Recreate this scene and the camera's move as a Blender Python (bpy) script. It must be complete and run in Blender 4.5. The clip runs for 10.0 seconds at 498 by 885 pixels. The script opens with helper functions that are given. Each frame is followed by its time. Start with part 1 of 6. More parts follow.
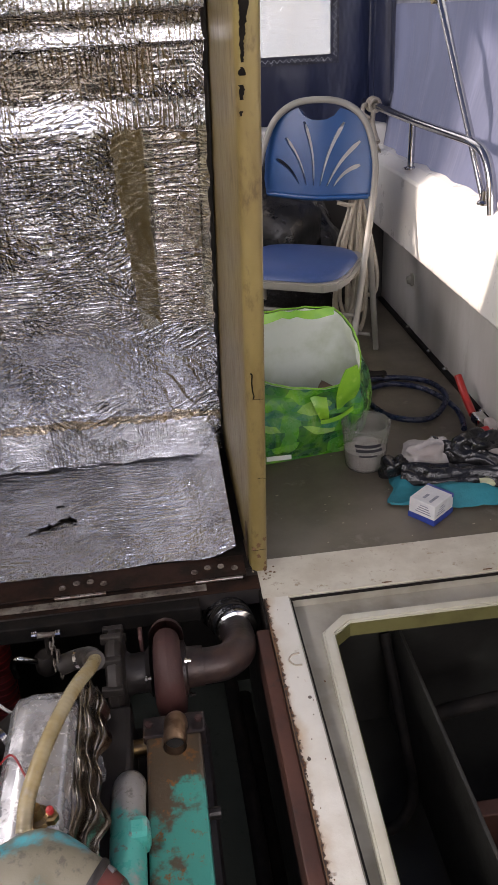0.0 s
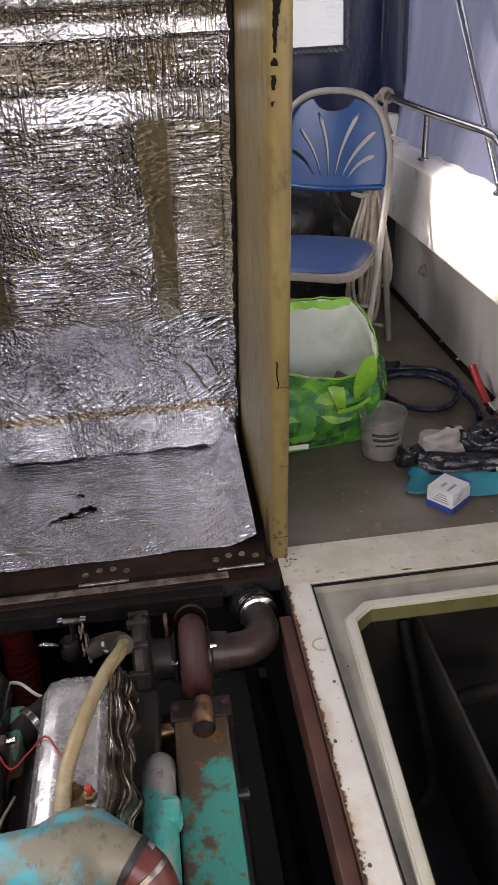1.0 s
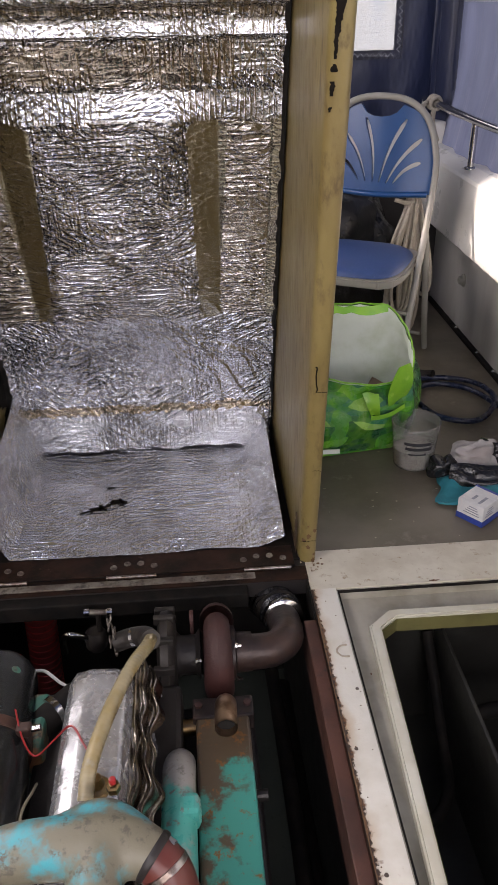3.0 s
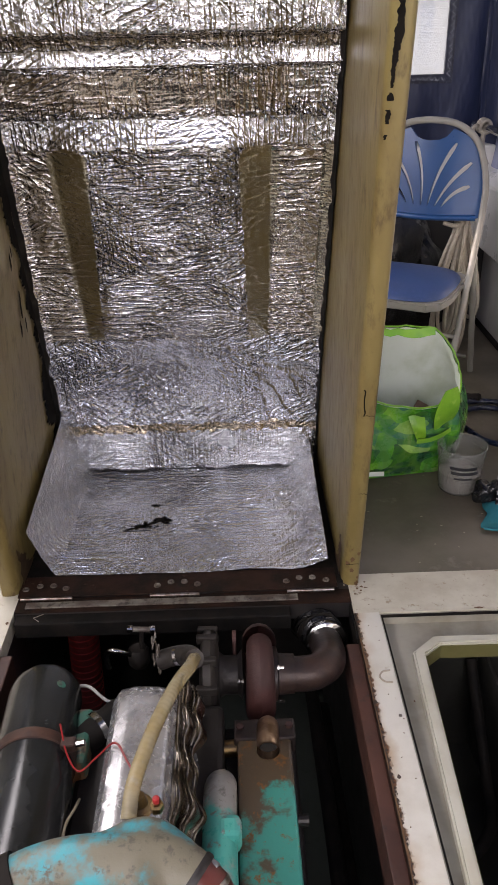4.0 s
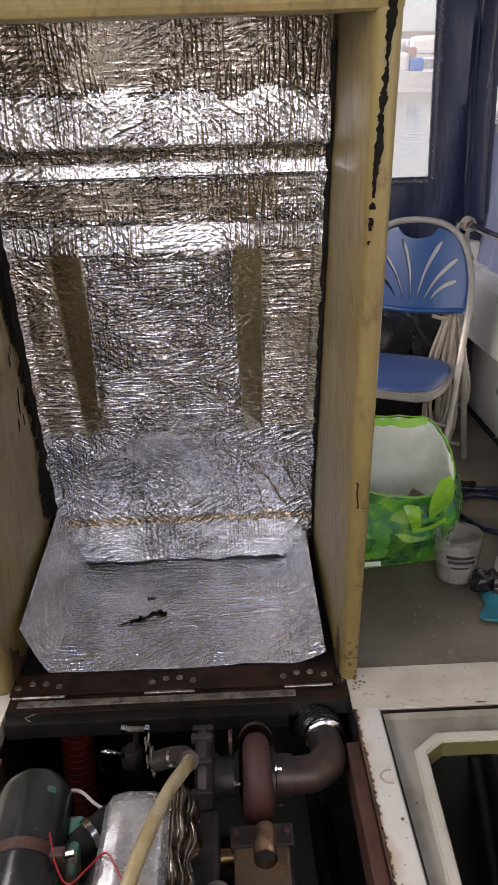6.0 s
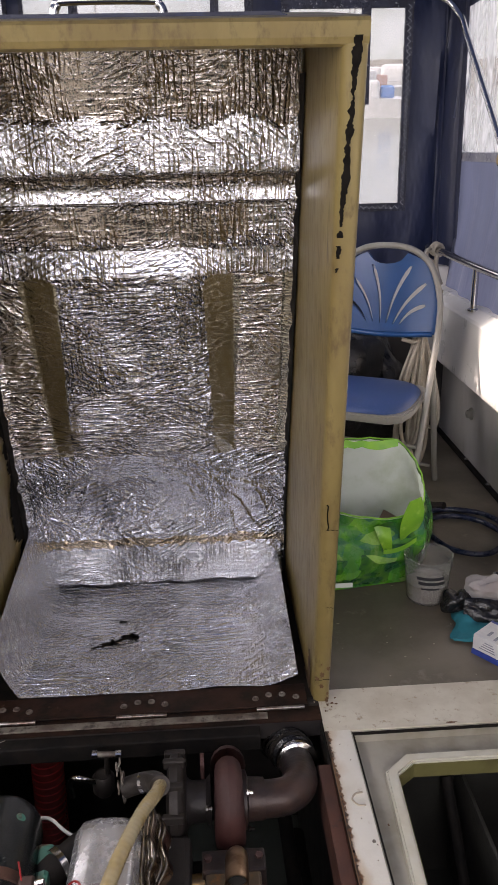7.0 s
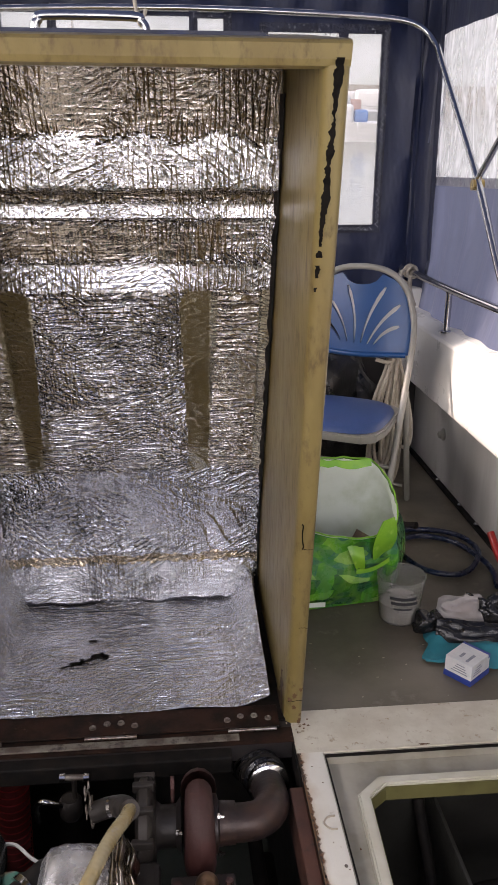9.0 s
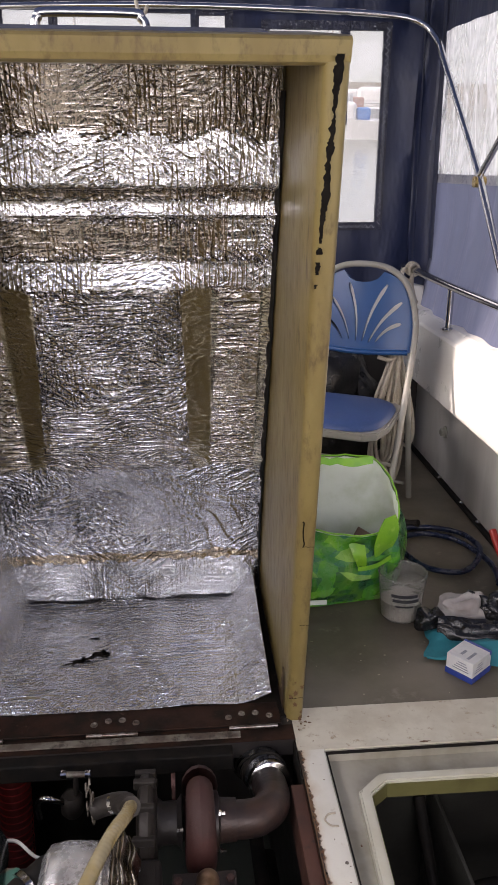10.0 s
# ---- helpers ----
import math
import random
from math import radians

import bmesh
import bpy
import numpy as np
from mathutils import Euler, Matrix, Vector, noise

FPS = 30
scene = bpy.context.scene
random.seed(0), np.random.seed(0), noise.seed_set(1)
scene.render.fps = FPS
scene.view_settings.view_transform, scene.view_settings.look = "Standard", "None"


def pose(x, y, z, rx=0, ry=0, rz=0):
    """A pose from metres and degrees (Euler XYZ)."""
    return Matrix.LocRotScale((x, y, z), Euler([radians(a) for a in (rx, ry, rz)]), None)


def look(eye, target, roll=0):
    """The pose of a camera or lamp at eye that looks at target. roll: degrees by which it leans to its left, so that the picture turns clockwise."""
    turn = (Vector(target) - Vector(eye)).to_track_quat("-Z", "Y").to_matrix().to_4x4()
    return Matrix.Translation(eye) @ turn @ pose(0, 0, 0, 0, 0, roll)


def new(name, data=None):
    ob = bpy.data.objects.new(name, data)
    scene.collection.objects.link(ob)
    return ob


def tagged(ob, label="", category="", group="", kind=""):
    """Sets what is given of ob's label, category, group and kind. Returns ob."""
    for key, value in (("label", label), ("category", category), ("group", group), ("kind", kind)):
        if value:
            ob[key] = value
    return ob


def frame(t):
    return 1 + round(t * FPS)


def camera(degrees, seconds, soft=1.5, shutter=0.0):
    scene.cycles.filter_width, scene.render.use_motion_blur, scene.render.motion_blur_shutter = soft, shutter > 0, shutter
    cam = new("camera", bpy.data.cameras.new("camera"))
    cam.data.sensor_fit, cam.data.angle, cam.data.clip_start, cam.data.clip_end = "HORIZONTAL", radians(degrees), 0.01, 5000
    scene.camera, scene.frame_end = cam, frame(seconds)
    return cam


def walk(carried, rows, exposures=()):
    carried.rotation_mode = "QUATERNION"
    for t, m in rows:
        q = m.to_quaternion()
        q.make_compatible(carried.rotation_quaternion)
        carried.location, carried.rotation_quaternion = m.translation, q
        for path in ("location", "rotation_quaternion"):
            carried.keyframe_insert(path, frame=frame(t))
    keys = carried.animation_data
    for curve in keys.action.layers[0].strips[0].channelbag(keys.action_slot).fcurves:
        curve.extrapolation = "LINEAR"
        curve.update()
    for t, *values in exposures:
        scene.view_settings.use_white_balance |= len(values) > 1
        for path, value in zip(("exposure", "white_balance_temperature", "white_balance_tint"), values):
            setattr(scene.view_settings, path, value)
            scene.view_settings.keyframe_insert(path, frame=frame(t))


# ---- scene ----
cam = camera(35.1, 10.0)
PATH = [
    (0, (0.023, -0.066, 1.218), (0.207, 1.674, 0.25), -3.1),
    (0.5, (-0.008, -0.086, 1.217), (0.168, 1.647, 0.234), -3.6),
    (1, (-0.028, -0.081, 1.221), (0.151, 1.651, 0.237), -3.2),
    (1.5, (-0.038, -0.077, 1.225), (0.14, 1.654, 0.24), -2.4),
    (2, (-0.042, -0.081, 1.229), (0.134, 1.65, 0.243), -2.0),
    (3.5, (-0.065, -0.078, 1.23), (0.011, 1.663, 0.248), -1.0),
    (4, (-0.073, -0.081, 1.241), (-0.046, 1.682, 0.297), -1.4),
    (4.5, (-0.07, -0.089, 1.263), (-0.069, 1.73, 0.432), -1.5),
    (5, (-0.06, -0.092, 1.26), (-0.049, 1.759, 0.502), -1.6),
    (6.5, (-0.061, -0.086, 1.267), (0.0, 1.771, 0.528), -1.8),
    (7, (-0.054, -0.099, 1.272), (0.049, 1.771, 0.571), -1.3),
    (7.5, (-0.056, -0.101, 1.272), (0.098, 1.775, 0.596), -0.6),
    (8, (-0.056, -0.102, 1.273), (0.123, 1.774, 0.604), -0.4),
    (8.5, (-0.059, -0.1, 1.272), (0.129, 1.78, 0.618), -0.2),
    (9, (-0.063, -0.089, 1.27), (0.115, 1.791, 0.61), 0.2),
    (9.5, (-0.059, -0.087, 1.269), (0.109, 1.792, 0.604), 0.3),
    (10, (-0.059, -0.09, 1.268), (0.112, 1.789, 0.604), 0.1),
]
walk(cam, [(t, look(eye, target, roll)) for t, eye, target, roll in PATH], [(0.0, 1.14, 7000, 22), (4.5, 1.13, 7000, 22), (7.0, 1.03, 7000, 22), (10.0, 1.10, 7000, 22)])

# ---- daylight ----
SUN_TO = Vector((0.93, 0.12, -0.32)).normalized()
world = bpy.data.worlds.new("daylight")
scene.world = world
world.use_nodes = True
sky = world.node_tree.nodes.new("ShaderNodeTexSky")
sky.sky_type = "NISHITA"
sky.sun_disc = False
sky.dust_density = 4.0
sky.sun_elevation = math.asin(-SUN_TO.z)
sky.sun_rotation = math.atan2(-SUN_TO.x, -SUN_TO.y)
wn, wl = world.node_tree.nodes, world.node_tree.links
cloud, cover = wn.new("ShaderNodeTexNoise"), wn.new("ShaderNodeMapRange")
cloud.inputs["Scale"].default_value, cloud.inputs["Detail"].default_value = 2.2, 6.0
cover.inputs["From Min"].default_value, cover.inputs["From Max"].default_value = 0.3, 0.65
cover.inputs["To Min"].default_value, cover.inputs["To Max"].default_value = 0.35, 0.85
haze = wn.new("ShaderNodeMix")
haze.data_type = "RGBA"
haze.inputs["B"].default_value = (7.5, 7.6, 7.9, 1)
wl.new(cloud.outputs["Fac"], cover.inputs["Value"])
wl.new(cover.outputs["Result"], haze.inputs["Factor"])
wl.new(sky.outputs[0], haze.inputs["A"])
wl.new(haze.outputs["Result"], wn["Background"].inputs[0])
world.node_tree.nodes["Background"].inputs[1].default_value = 0.15
sun = new("sun", bpy.data.lights.new("sun", "SUN"))
sun.data.energy, sun.data.angle, sun.data.color = 3.6, radians(2.0), (1.0, 0.93, 0.84)
sun.matrix_world = look((-6, 0, 5), Vector((-6, 0, 5)) + SUN_TO)


def sky_lamp(name, at, to, wide, tall, watts):
    """An area lamp added outside an unseen opening, as skylight fill."""
    d = bpy.data.lights.new(name, "AREA")
    d.shape, d.size, d.size_y, d.energy, d.color = "RECTANGLE", wide, tall, watts, (0.93, 0.97, 1.0)
    o = new(name, d)
    o.matrix_world = look(at, to)
    return o


# Both lamps are added fill; the windows before them are never in view.
sky_lamp("fill_light_forward", (0.0, -1.53, 1.30), (0.0, 1.0, 0.90), 2.0, 1.1, 17)
sky_lamp("fill_light_port", (-1.28, 0.9, 1.64), (0.3, 0.7, 0.2), 4.0, 0.5, 30)


# ---- small builders ----
def mesh_of(bm, name, mat, smooth=False):
    me = bpy.data.meshes.new(name)
    bmesh.ops.recalc_face_normals(bm, faces=bm.faces)
    if smooth:
        for f in bm.faces:
            f.smooth = True
        for e in bm.edges:
            if len(e.link_faces) == 2 and e.calc_face_angle(0) > 0.75:
                e.smooth = False
    bm.to_mesh(me)
    bm.free()
    for m in (mat if isinstance(mat, (list, tuple)) else [mat]):
        me.materials.append(m)
    return me


def part(name, bm, mat, parent=None, label="", smooth=False):
    ob = new(name, mesh_of(bm, name, mat, smooth))
    ob.parent = parent
    if label:
        ob["label"] = label
    return ob


def thing(name, label, category, group=""):
    return tagged(new(name), label, category, group)


def solid(name, bm, mat, label, category, group="", smooth=False, kind=""):
    return tagged(part(name, bm, mat, None, "", smooth), label, category, group, kind)


def box(bm, x0, x1, y0, y1, z0, z1, m=None, bevel=0.0, segs=2):
    made = bmesh.ops.create_cube(bm, size=1.0)["verts"]
    for v in made:
        v.co = Vector(((x0 + x1) / 2 + v.co.x * (x1 - x0), (y0 + y1) / 2 + v.co.y * (y1 - y0), (z0 + z1) / 2 + v.co.z * (z1 - z0)))
        if m is not None:
            v.co = m @ v.co
    if bevel:
        edges = list({e for v in made for e in v.link_edges})
        bmesh.ops.bevel(bm, geom=edges, offset=bevel, segments=segs, affect="EDGES", profile=0.5)
    return bm


def boxed(*a, **k):
    return box(bmesh.new(), *a, **k)


def smooth_path(pts, n=8):
    """A Catmull-Rom line through the given points."""
    p = [Vector(q) for q in pts]
    p = [p[0] * 2 - p[1]] + p + [p[-1] * 2 - p[-2]]
    out = []
    for i in range(1, len(p) - 2):
        for k in range(n):
            t = k / n
            out.append(0.5 * (2 * p[i] + (p[i + 1] - p[i - 1]) * t + (2 * p[i - 1] - 5 * p[i] + 4 * p[i + 1] - p[i + 2]) * t * t
                              + (3 * p[i] - p[i - 1] - 3 * p[i + 1] + p[i + 2]) * t ** 3))
    out.append(p[-2])
    return out


def tube(bm, pts, r, segs=12, n=8, caps=True, bend=True):
    """A round bar along a line; r is one radius or a function of the share of the way."""
    path = smooth_path(pts, n) if bend else [Vector(p) for p in pts]
    rings, side = [], None
    for i, p in enumerate(path):
        d = (path[min(i + 1, len(path) - 1)] - path[max(i - 1, 0)]).normalized()
        if side is None:
            side = d.orthogonal().normalized()
        side = (side - d * side.dot(d)).normalized()
        up = d.cross(side)
        rad = r(i / (len(path) - 1)) if callable(r) else r
        rings.append([bm.verts.new(p + (side * math.cos(a) + up * math.sin(a)) * rad) for a in [2 * math.pi * k / segs for k in range(segs)]])
    for a, b in zip(rings, rings[1:]):
        for k in range(segs):
            bm.faces.new((a[k], a[(k + 1) % segs], b[(k + 1) % segs], b[k]))
    if caps:
        bm.faces.new(rings[0][::-1])
        bm.faces.new(rings[-1])
    return bm


def tubed(*a, **k):
    return tube(bmesh.new(), *a, **k)


def lathe(bm, profile, m=None, segs=24, caps=True):
    """A turned body: profile of (radius, height) round z, set by m."""
    rings = []
    for r, h in profile:
        rings.append([bm.verts.new((m or Matrix()) @ Vector((r * math.cos(2 * math.pi * k / segs), r * math.sin(2 * math.pi * k / segs), h))) for k in range(segs)])
    for a, b in zip(rings, rings[1:]):
        for k in range(segs):
            bm.faces.new((a[k], a[(k + 1) % segs], b[(k + 1) % segs], b[k]))
    if caps:
        bm.faces.new(rings[0][::-1])
        bm.faces.new(rings[-1])
    return bm


def along(p, q):
    """The pose at p whose z axis points to q."""
    d = Vector(q) - Vector(p)
    return Matrix.Translation(p) @ d.to_track_quat("Z", "Y").to_matrix().to_4x4()


def rod(bm, p, q, r, segs=12, r2=None):
    return lathe(bm, [(r, 0), (r if r2 is None else r2, (Vector(q) - Vector(p)).length)], along(p, q), segs)


def prism(bm, poly, lift, m=None):
    """A flat outline (x, y) made thick by lift along z, set by m."""
    m = m or Matrix()
    a = [bm.verts.new(m @ Vector((x, y, 0))) for x, y in poly]
    b = [bm.verts.new(m @ Vector((x, y, lift))) for x, y in poly]
    bm.faces.new(a[::-1])
    bm.faces.new(b)
    for i in range(len(poly)):
        j = (i + 1) % len(poly)
        bm.faces.new((a[i], a[j], b[j], b[i]))
    return bm


def sheet(bm, f, nu, nv):
    """A surface f(u, v), u and v from 0 to 1."""
    g = [[bm.verts.new(f(i / nu, j / nv)) for j in range(nv + 1)] for i in range(nu + 1)]
    for i in range(nu):
        for j in range(nv):
            bm.faces.new((g[i][j], g[i + 1][j], g[i + 1][j + 1], g[i][j + 1]))
    return bm


def thick(bm, t):
    bmesh.ops.recalc_face_normals(bm, faces=bm.faces)
    bmesh.ops.solidify(bm, geom=list(bm.faces), thickness=t)
    return bm


def ramp(x, *stops):
    """Straight runs between (x, y) stops."""
    for (a, p), (b, q) in zip(stops, stops[1:]):
        if x <= b:
            return p + (q - p) * max(0.0, min(1.0, (x - a) / (b - a)))
    return stops[-1][1]


def wob(x, y, z, s):
    return noise.noise(Vector((x, y, z)) * s)


# ---- materials ----
def material(name, colour, rough=0.5, metal=0.0, second=None, share=0.5, scale=6.0, third=None, third_share=0.35, third_scale=30.0,
             bump=0.1, bump_scale=60.0, stretch=(1, 1, 1), coat=0.0, rough_spread=0.15, edge=0.12, depth=0.002):
    """Paint, metal, cloth or dirt: a colour, a second one in large patches, a third in small spots, and a fine relief."""
    mat = bpy.data.materials.new(name)
    mat.use_nodes = True
    nt = mat.node_tree
    n, l = nt.nodes, nt.links
    bs = n["Principled BSDF"]
    tc = n.new("ShaderNodeTexCoord")
    mp = n.new("ShaderNodeMapping")
    mp.inputs["Scale"].default_value = stretch
    l.new(tc.outputs["Object"], mp.inputs["Vector"])

    def clouds(sc, detail=5.0, rough_=0.6):
        t = n.new("ShaderNodeTexNoise")
        t.inputs["Scale"].default_value, t.inputs["Detail"].default_value, t.inputs["Roughness"].default_value = sc, detail, rough_
        l.new(mp.outputs["Vector"], t.inputs["Vector"])
        return t.outputs["Fac"]

    def band(sock, mid, w):
        m = n.new("ShaderNodeMapRange")
        m.inputs["From Min"].default_value, m.inputs["From Max"].default_value = mid - w, mid + w
        m.interpolation_type = "SMOOTHSTEP"
        l.new(sock, m.inputs["Value"])
        return m.outputs["Result"]

    def mix(fac, a, b):
        m = n.new("ShaderNodeMix")
        m.data_type = "RGBA"
        l.new(fac, m.inputs["Factor"])
        for sock, val in ((m.inputs["A"], a), (m.inputs["B"], b)):
            if isinstance(val, tuple):
                sock.default_value = (*val, 1)
            else:
                l.new(val, sock)
        return m.outputs["Result"]

    big, small = clouds(scale), clouds(third_scale, 6.0, 0.7)
    second = second or tuple(c * 0.8 for c in colour)
    col = mix(band(big, 1 - share, edge), colour, second)
    third = third or tuple(c * 0.72 for c in colour)
    col = mix(band(small, 1 - third_share, edge * 0.7), col, third)
    l.new(col, bs.inputs["Base Color"])
    mr = n.new("ShaderNodeMapRange")
    mr.inputs["To Min"].default_value, mr.inputs["To Max"].default_value = max(0.02, rough - rough_spread), min(1, rough + rough_spread)
    l.new(small, mr.inputs["Value"])
    l.new(mr.outputs["Result"], bs.inputs["Roughness"])
    bs.inputs["Metallic"].default_value = metal
    bs.inputs["Coat Weight"].default_value = coat
    if bump:
        bp = n.new("ShaderNodeBump")
        bp.inputs["Strength"].default_value, bp.inputs["Distance"].default_value = bump, depth
        l.new(clouds(bump_scale, 4.0), bp.inputs["Height"])
        l.new(bp.outputs["Normal"], bs.inputs["Normal"])
    return mat


def foil_material(name, level=1.0, upright=0.5, cross=0.8, facets=0.5, rough=0.14, base=(0.8, 0.79, 0.79), fine=1.0, axis="Y", line=1.0):
    """Crumpled aluminium foil: long thin facets, each tilted its own way, in level, upright and slanting families, and sharp crease lines between them."""
    mat = bpy.data.materials.new(name)
    mat.use_nodes = True
    nt = mat.node_tree
    n, l = nt.nodes, nt.links
    bs = n["Principled BSDF"]
    bs.inputs["Metallic"].default_value = 1.0
    tc = n.new("ShaderNodeTexCoord")
    wander, shrink, moved = n.new("ShaderNodeTexNoise"), n.new("ShaderNodeVectorMath"), n.new("ShaderNodeVectorMath")
    wander.inputs["Scale"].default_value, wander.inputs["Detail"].default_value = 16.0, 3.0
    shrink.operation, shrink.inputs["Scale"].default_value = "SCALE", 0.010
    l.new(tc.outputs["Object"], wander.inputs["Vector"])
    l.new(wander.outputs["Color"], shrink.inputs[0])
    l.new(tc.outputs["Object"], moved.inputs[0])
    l.new(shrink.outputs[0], moved.inputs[1])

    def calc(op, a, b):
        m = n.new("ShaderNodeMath")
        m.operation = op
        for s, v in zip(m.inputs, (a, b)):
            if isinstance(v, (int, float)):
                s.default_value = v
            else:
                l.new(v, s)
        return m.outputs[0]

    def vec(op, a, b):
        m = n.new("ShaderNodeVectorMath")
        m.operation = op
        for s, v in zip(m.inputs, (a, b)):
            if isinstance(v, tuple):
                s.default_value = v
            else:
                l.new(v, s)
        return m

    def family(per_metre, turn=0.0, tilt=1.0, crease=0.5, width=0.22):
        """Facets with so many to the metre along each axis, their tilt as a slope, and the height of the creases between them."""
        rot = n.new("ShaderNodeMapping")
        rot.inputs["Rotation"].default_value = (0, radians(turn), 0) if axis == "Y" else (0, 0, radians(turn))
        l.new(moved.outputs[0], rot.inputs["Vector"])
        p = vec("MULTIPLY", rot.outputs["Vector"], tuple(c * fine for c in per_metre)).outputs[0]
        top = max(per_metre) * fine
        cell, rim = n.new("ShaderNodeTexVoronoi"), n.new("ShaderNodeTexVoronoi")
        rim.feature = "DISTANCE_TO_EDGE"
        for v in (cell, rim):
            v.inputs["Scale"].default_value = 1.0
            l.new(p, v.inputs["Vector"])
        lean = vec("DOT_PRODUCT", vec("SUBTRACT", cell.outputs["Color"], (0.5, 0.5, 0.5)).outputs[0], vec("SUBTRACT", p, cell.outputs["Position"]).outputs[0]).outputs["Value"]
        mr = n.new("ShaderNodeMapRange")
        mr.inputs["From Max"].default_value = width
        mr.inputs["To Min"].default_value, mr.inputs["To Max"].default_value = crease * line * width * 0.55 / top, 0.0
        l.new(rim.outputs["Distance"], mr.inputs["Value"])
        return calc("ADD", calc("MULTIPLY", lean, tilt / top), mr.outputs["Result"])

    def mask(scale, lo, hi, seed):
        mp = n.new("ShaderNodeMapping")
        mp.inputs["Location"].default_value = (seed, seed * 0.7, -seed)
        l.new(tc.outputs["Object"], mp.inputs["Vector"])
        t = n.new("ShaderNodeTexNoise")
        t.inputs["Scale"].default_value, t.inputs["Detail"].default_value = scale, 2.0
        l.new(mp.outputs["Vector"], t.inputs["Vector"])
        r_ = n.new("ShaderNodeMapRange")
        r_.inputs["From Min"].default_value, r_.inputs["From Max"].default_value = lo, hi
        l.new(t.outputs["Fac"], r_.inputs["Value"])
        return r_.outputs["Result"]

    m1, m2, m3 = mask(5.0, 0.36, 0.60, 1.0), mask(6.0, 0.38, 0.6, 5.0), mask(5.5, 0.42, 0.62, 9.0)
    h = calc("MULTIPLY", family((9, 85, 85), 0, 0.40, 1.0), calc("MULTIPLY", calc("ADD", m1, 0.35), level))
    h = calc("ADD", h, calc("MULTIPLY", family((105, 11, 11), 0, 0.40, 1.1), calc("MULTIPLY", calc("ADD", m2, 0.15), upright)))
    h = calc("ADD", h, calc("MULTIPLY", family((11, 75, 75), 27, 0.40, 1.3), calc("MULTIPLY", m3, cross)))
    h = calc("ADD", h, calc("MULTIPLY", family((10, 70, 70), -38, 0.40, 1.3), calc("MULTIPLY", m2, cross)))
    h = calc("ADD", h, calc("MULTIPLY", family((60, 60, 60), 0, 0.5, 0.7), facets))
    soft, grain = n.new("ShaderNodeTexNoise"), n.new("ShaderNodeTexNoise")
    soft.inputs["Scale"].default_value, grain.inputs["Scale"].default_value = 6.0, 320.0
    for t in (soft, grain):
        l.new(tc.outputs["Object"], t.inputs["Vector"])
    h = calc("ADD", h, calc("MULTIPLY", soft.outputs["Fac"], 0.004))
    h = calc("ADD", h, calc("MULTIPLY", grain.outputs["Fac"], 0.00035))
    bp = n.new("ShaderNodeBump")
    bp.inputs["Strength"].default_value, bp.inputs["Distance"].default_value = 1.0, 1.0
    l.new(h, bp.inputs["Height"])
    l.new(bp.outputs["Normal"], bs.inputs["Normal"])
    tone = n.new("ShaderNodeMix")
    tone.data_type = "RGBA"
    tone.inputs["A"].default_value, tone.inputs["B"].default_value = (*base, 1), (*[c * 0.86 for c in base], 1)
    l.new(m3, tone.inputs["Factor"])
    l.new(tone.outputs["Result"], bs.inputs["Base Color"])
    mr = n.new("ShaderNodeMapRange")
    mr.inputs["To Min"].default_value, mr.inputs["To Max"].default_value = max(0.05, rough - 0.06), rough + 0.12
    l.new(soft.outputs["Fac"], mr.inputs["Value"])
    l.new(mr.outputs["Result"], bs.inputs["Roughness"])
    return mat


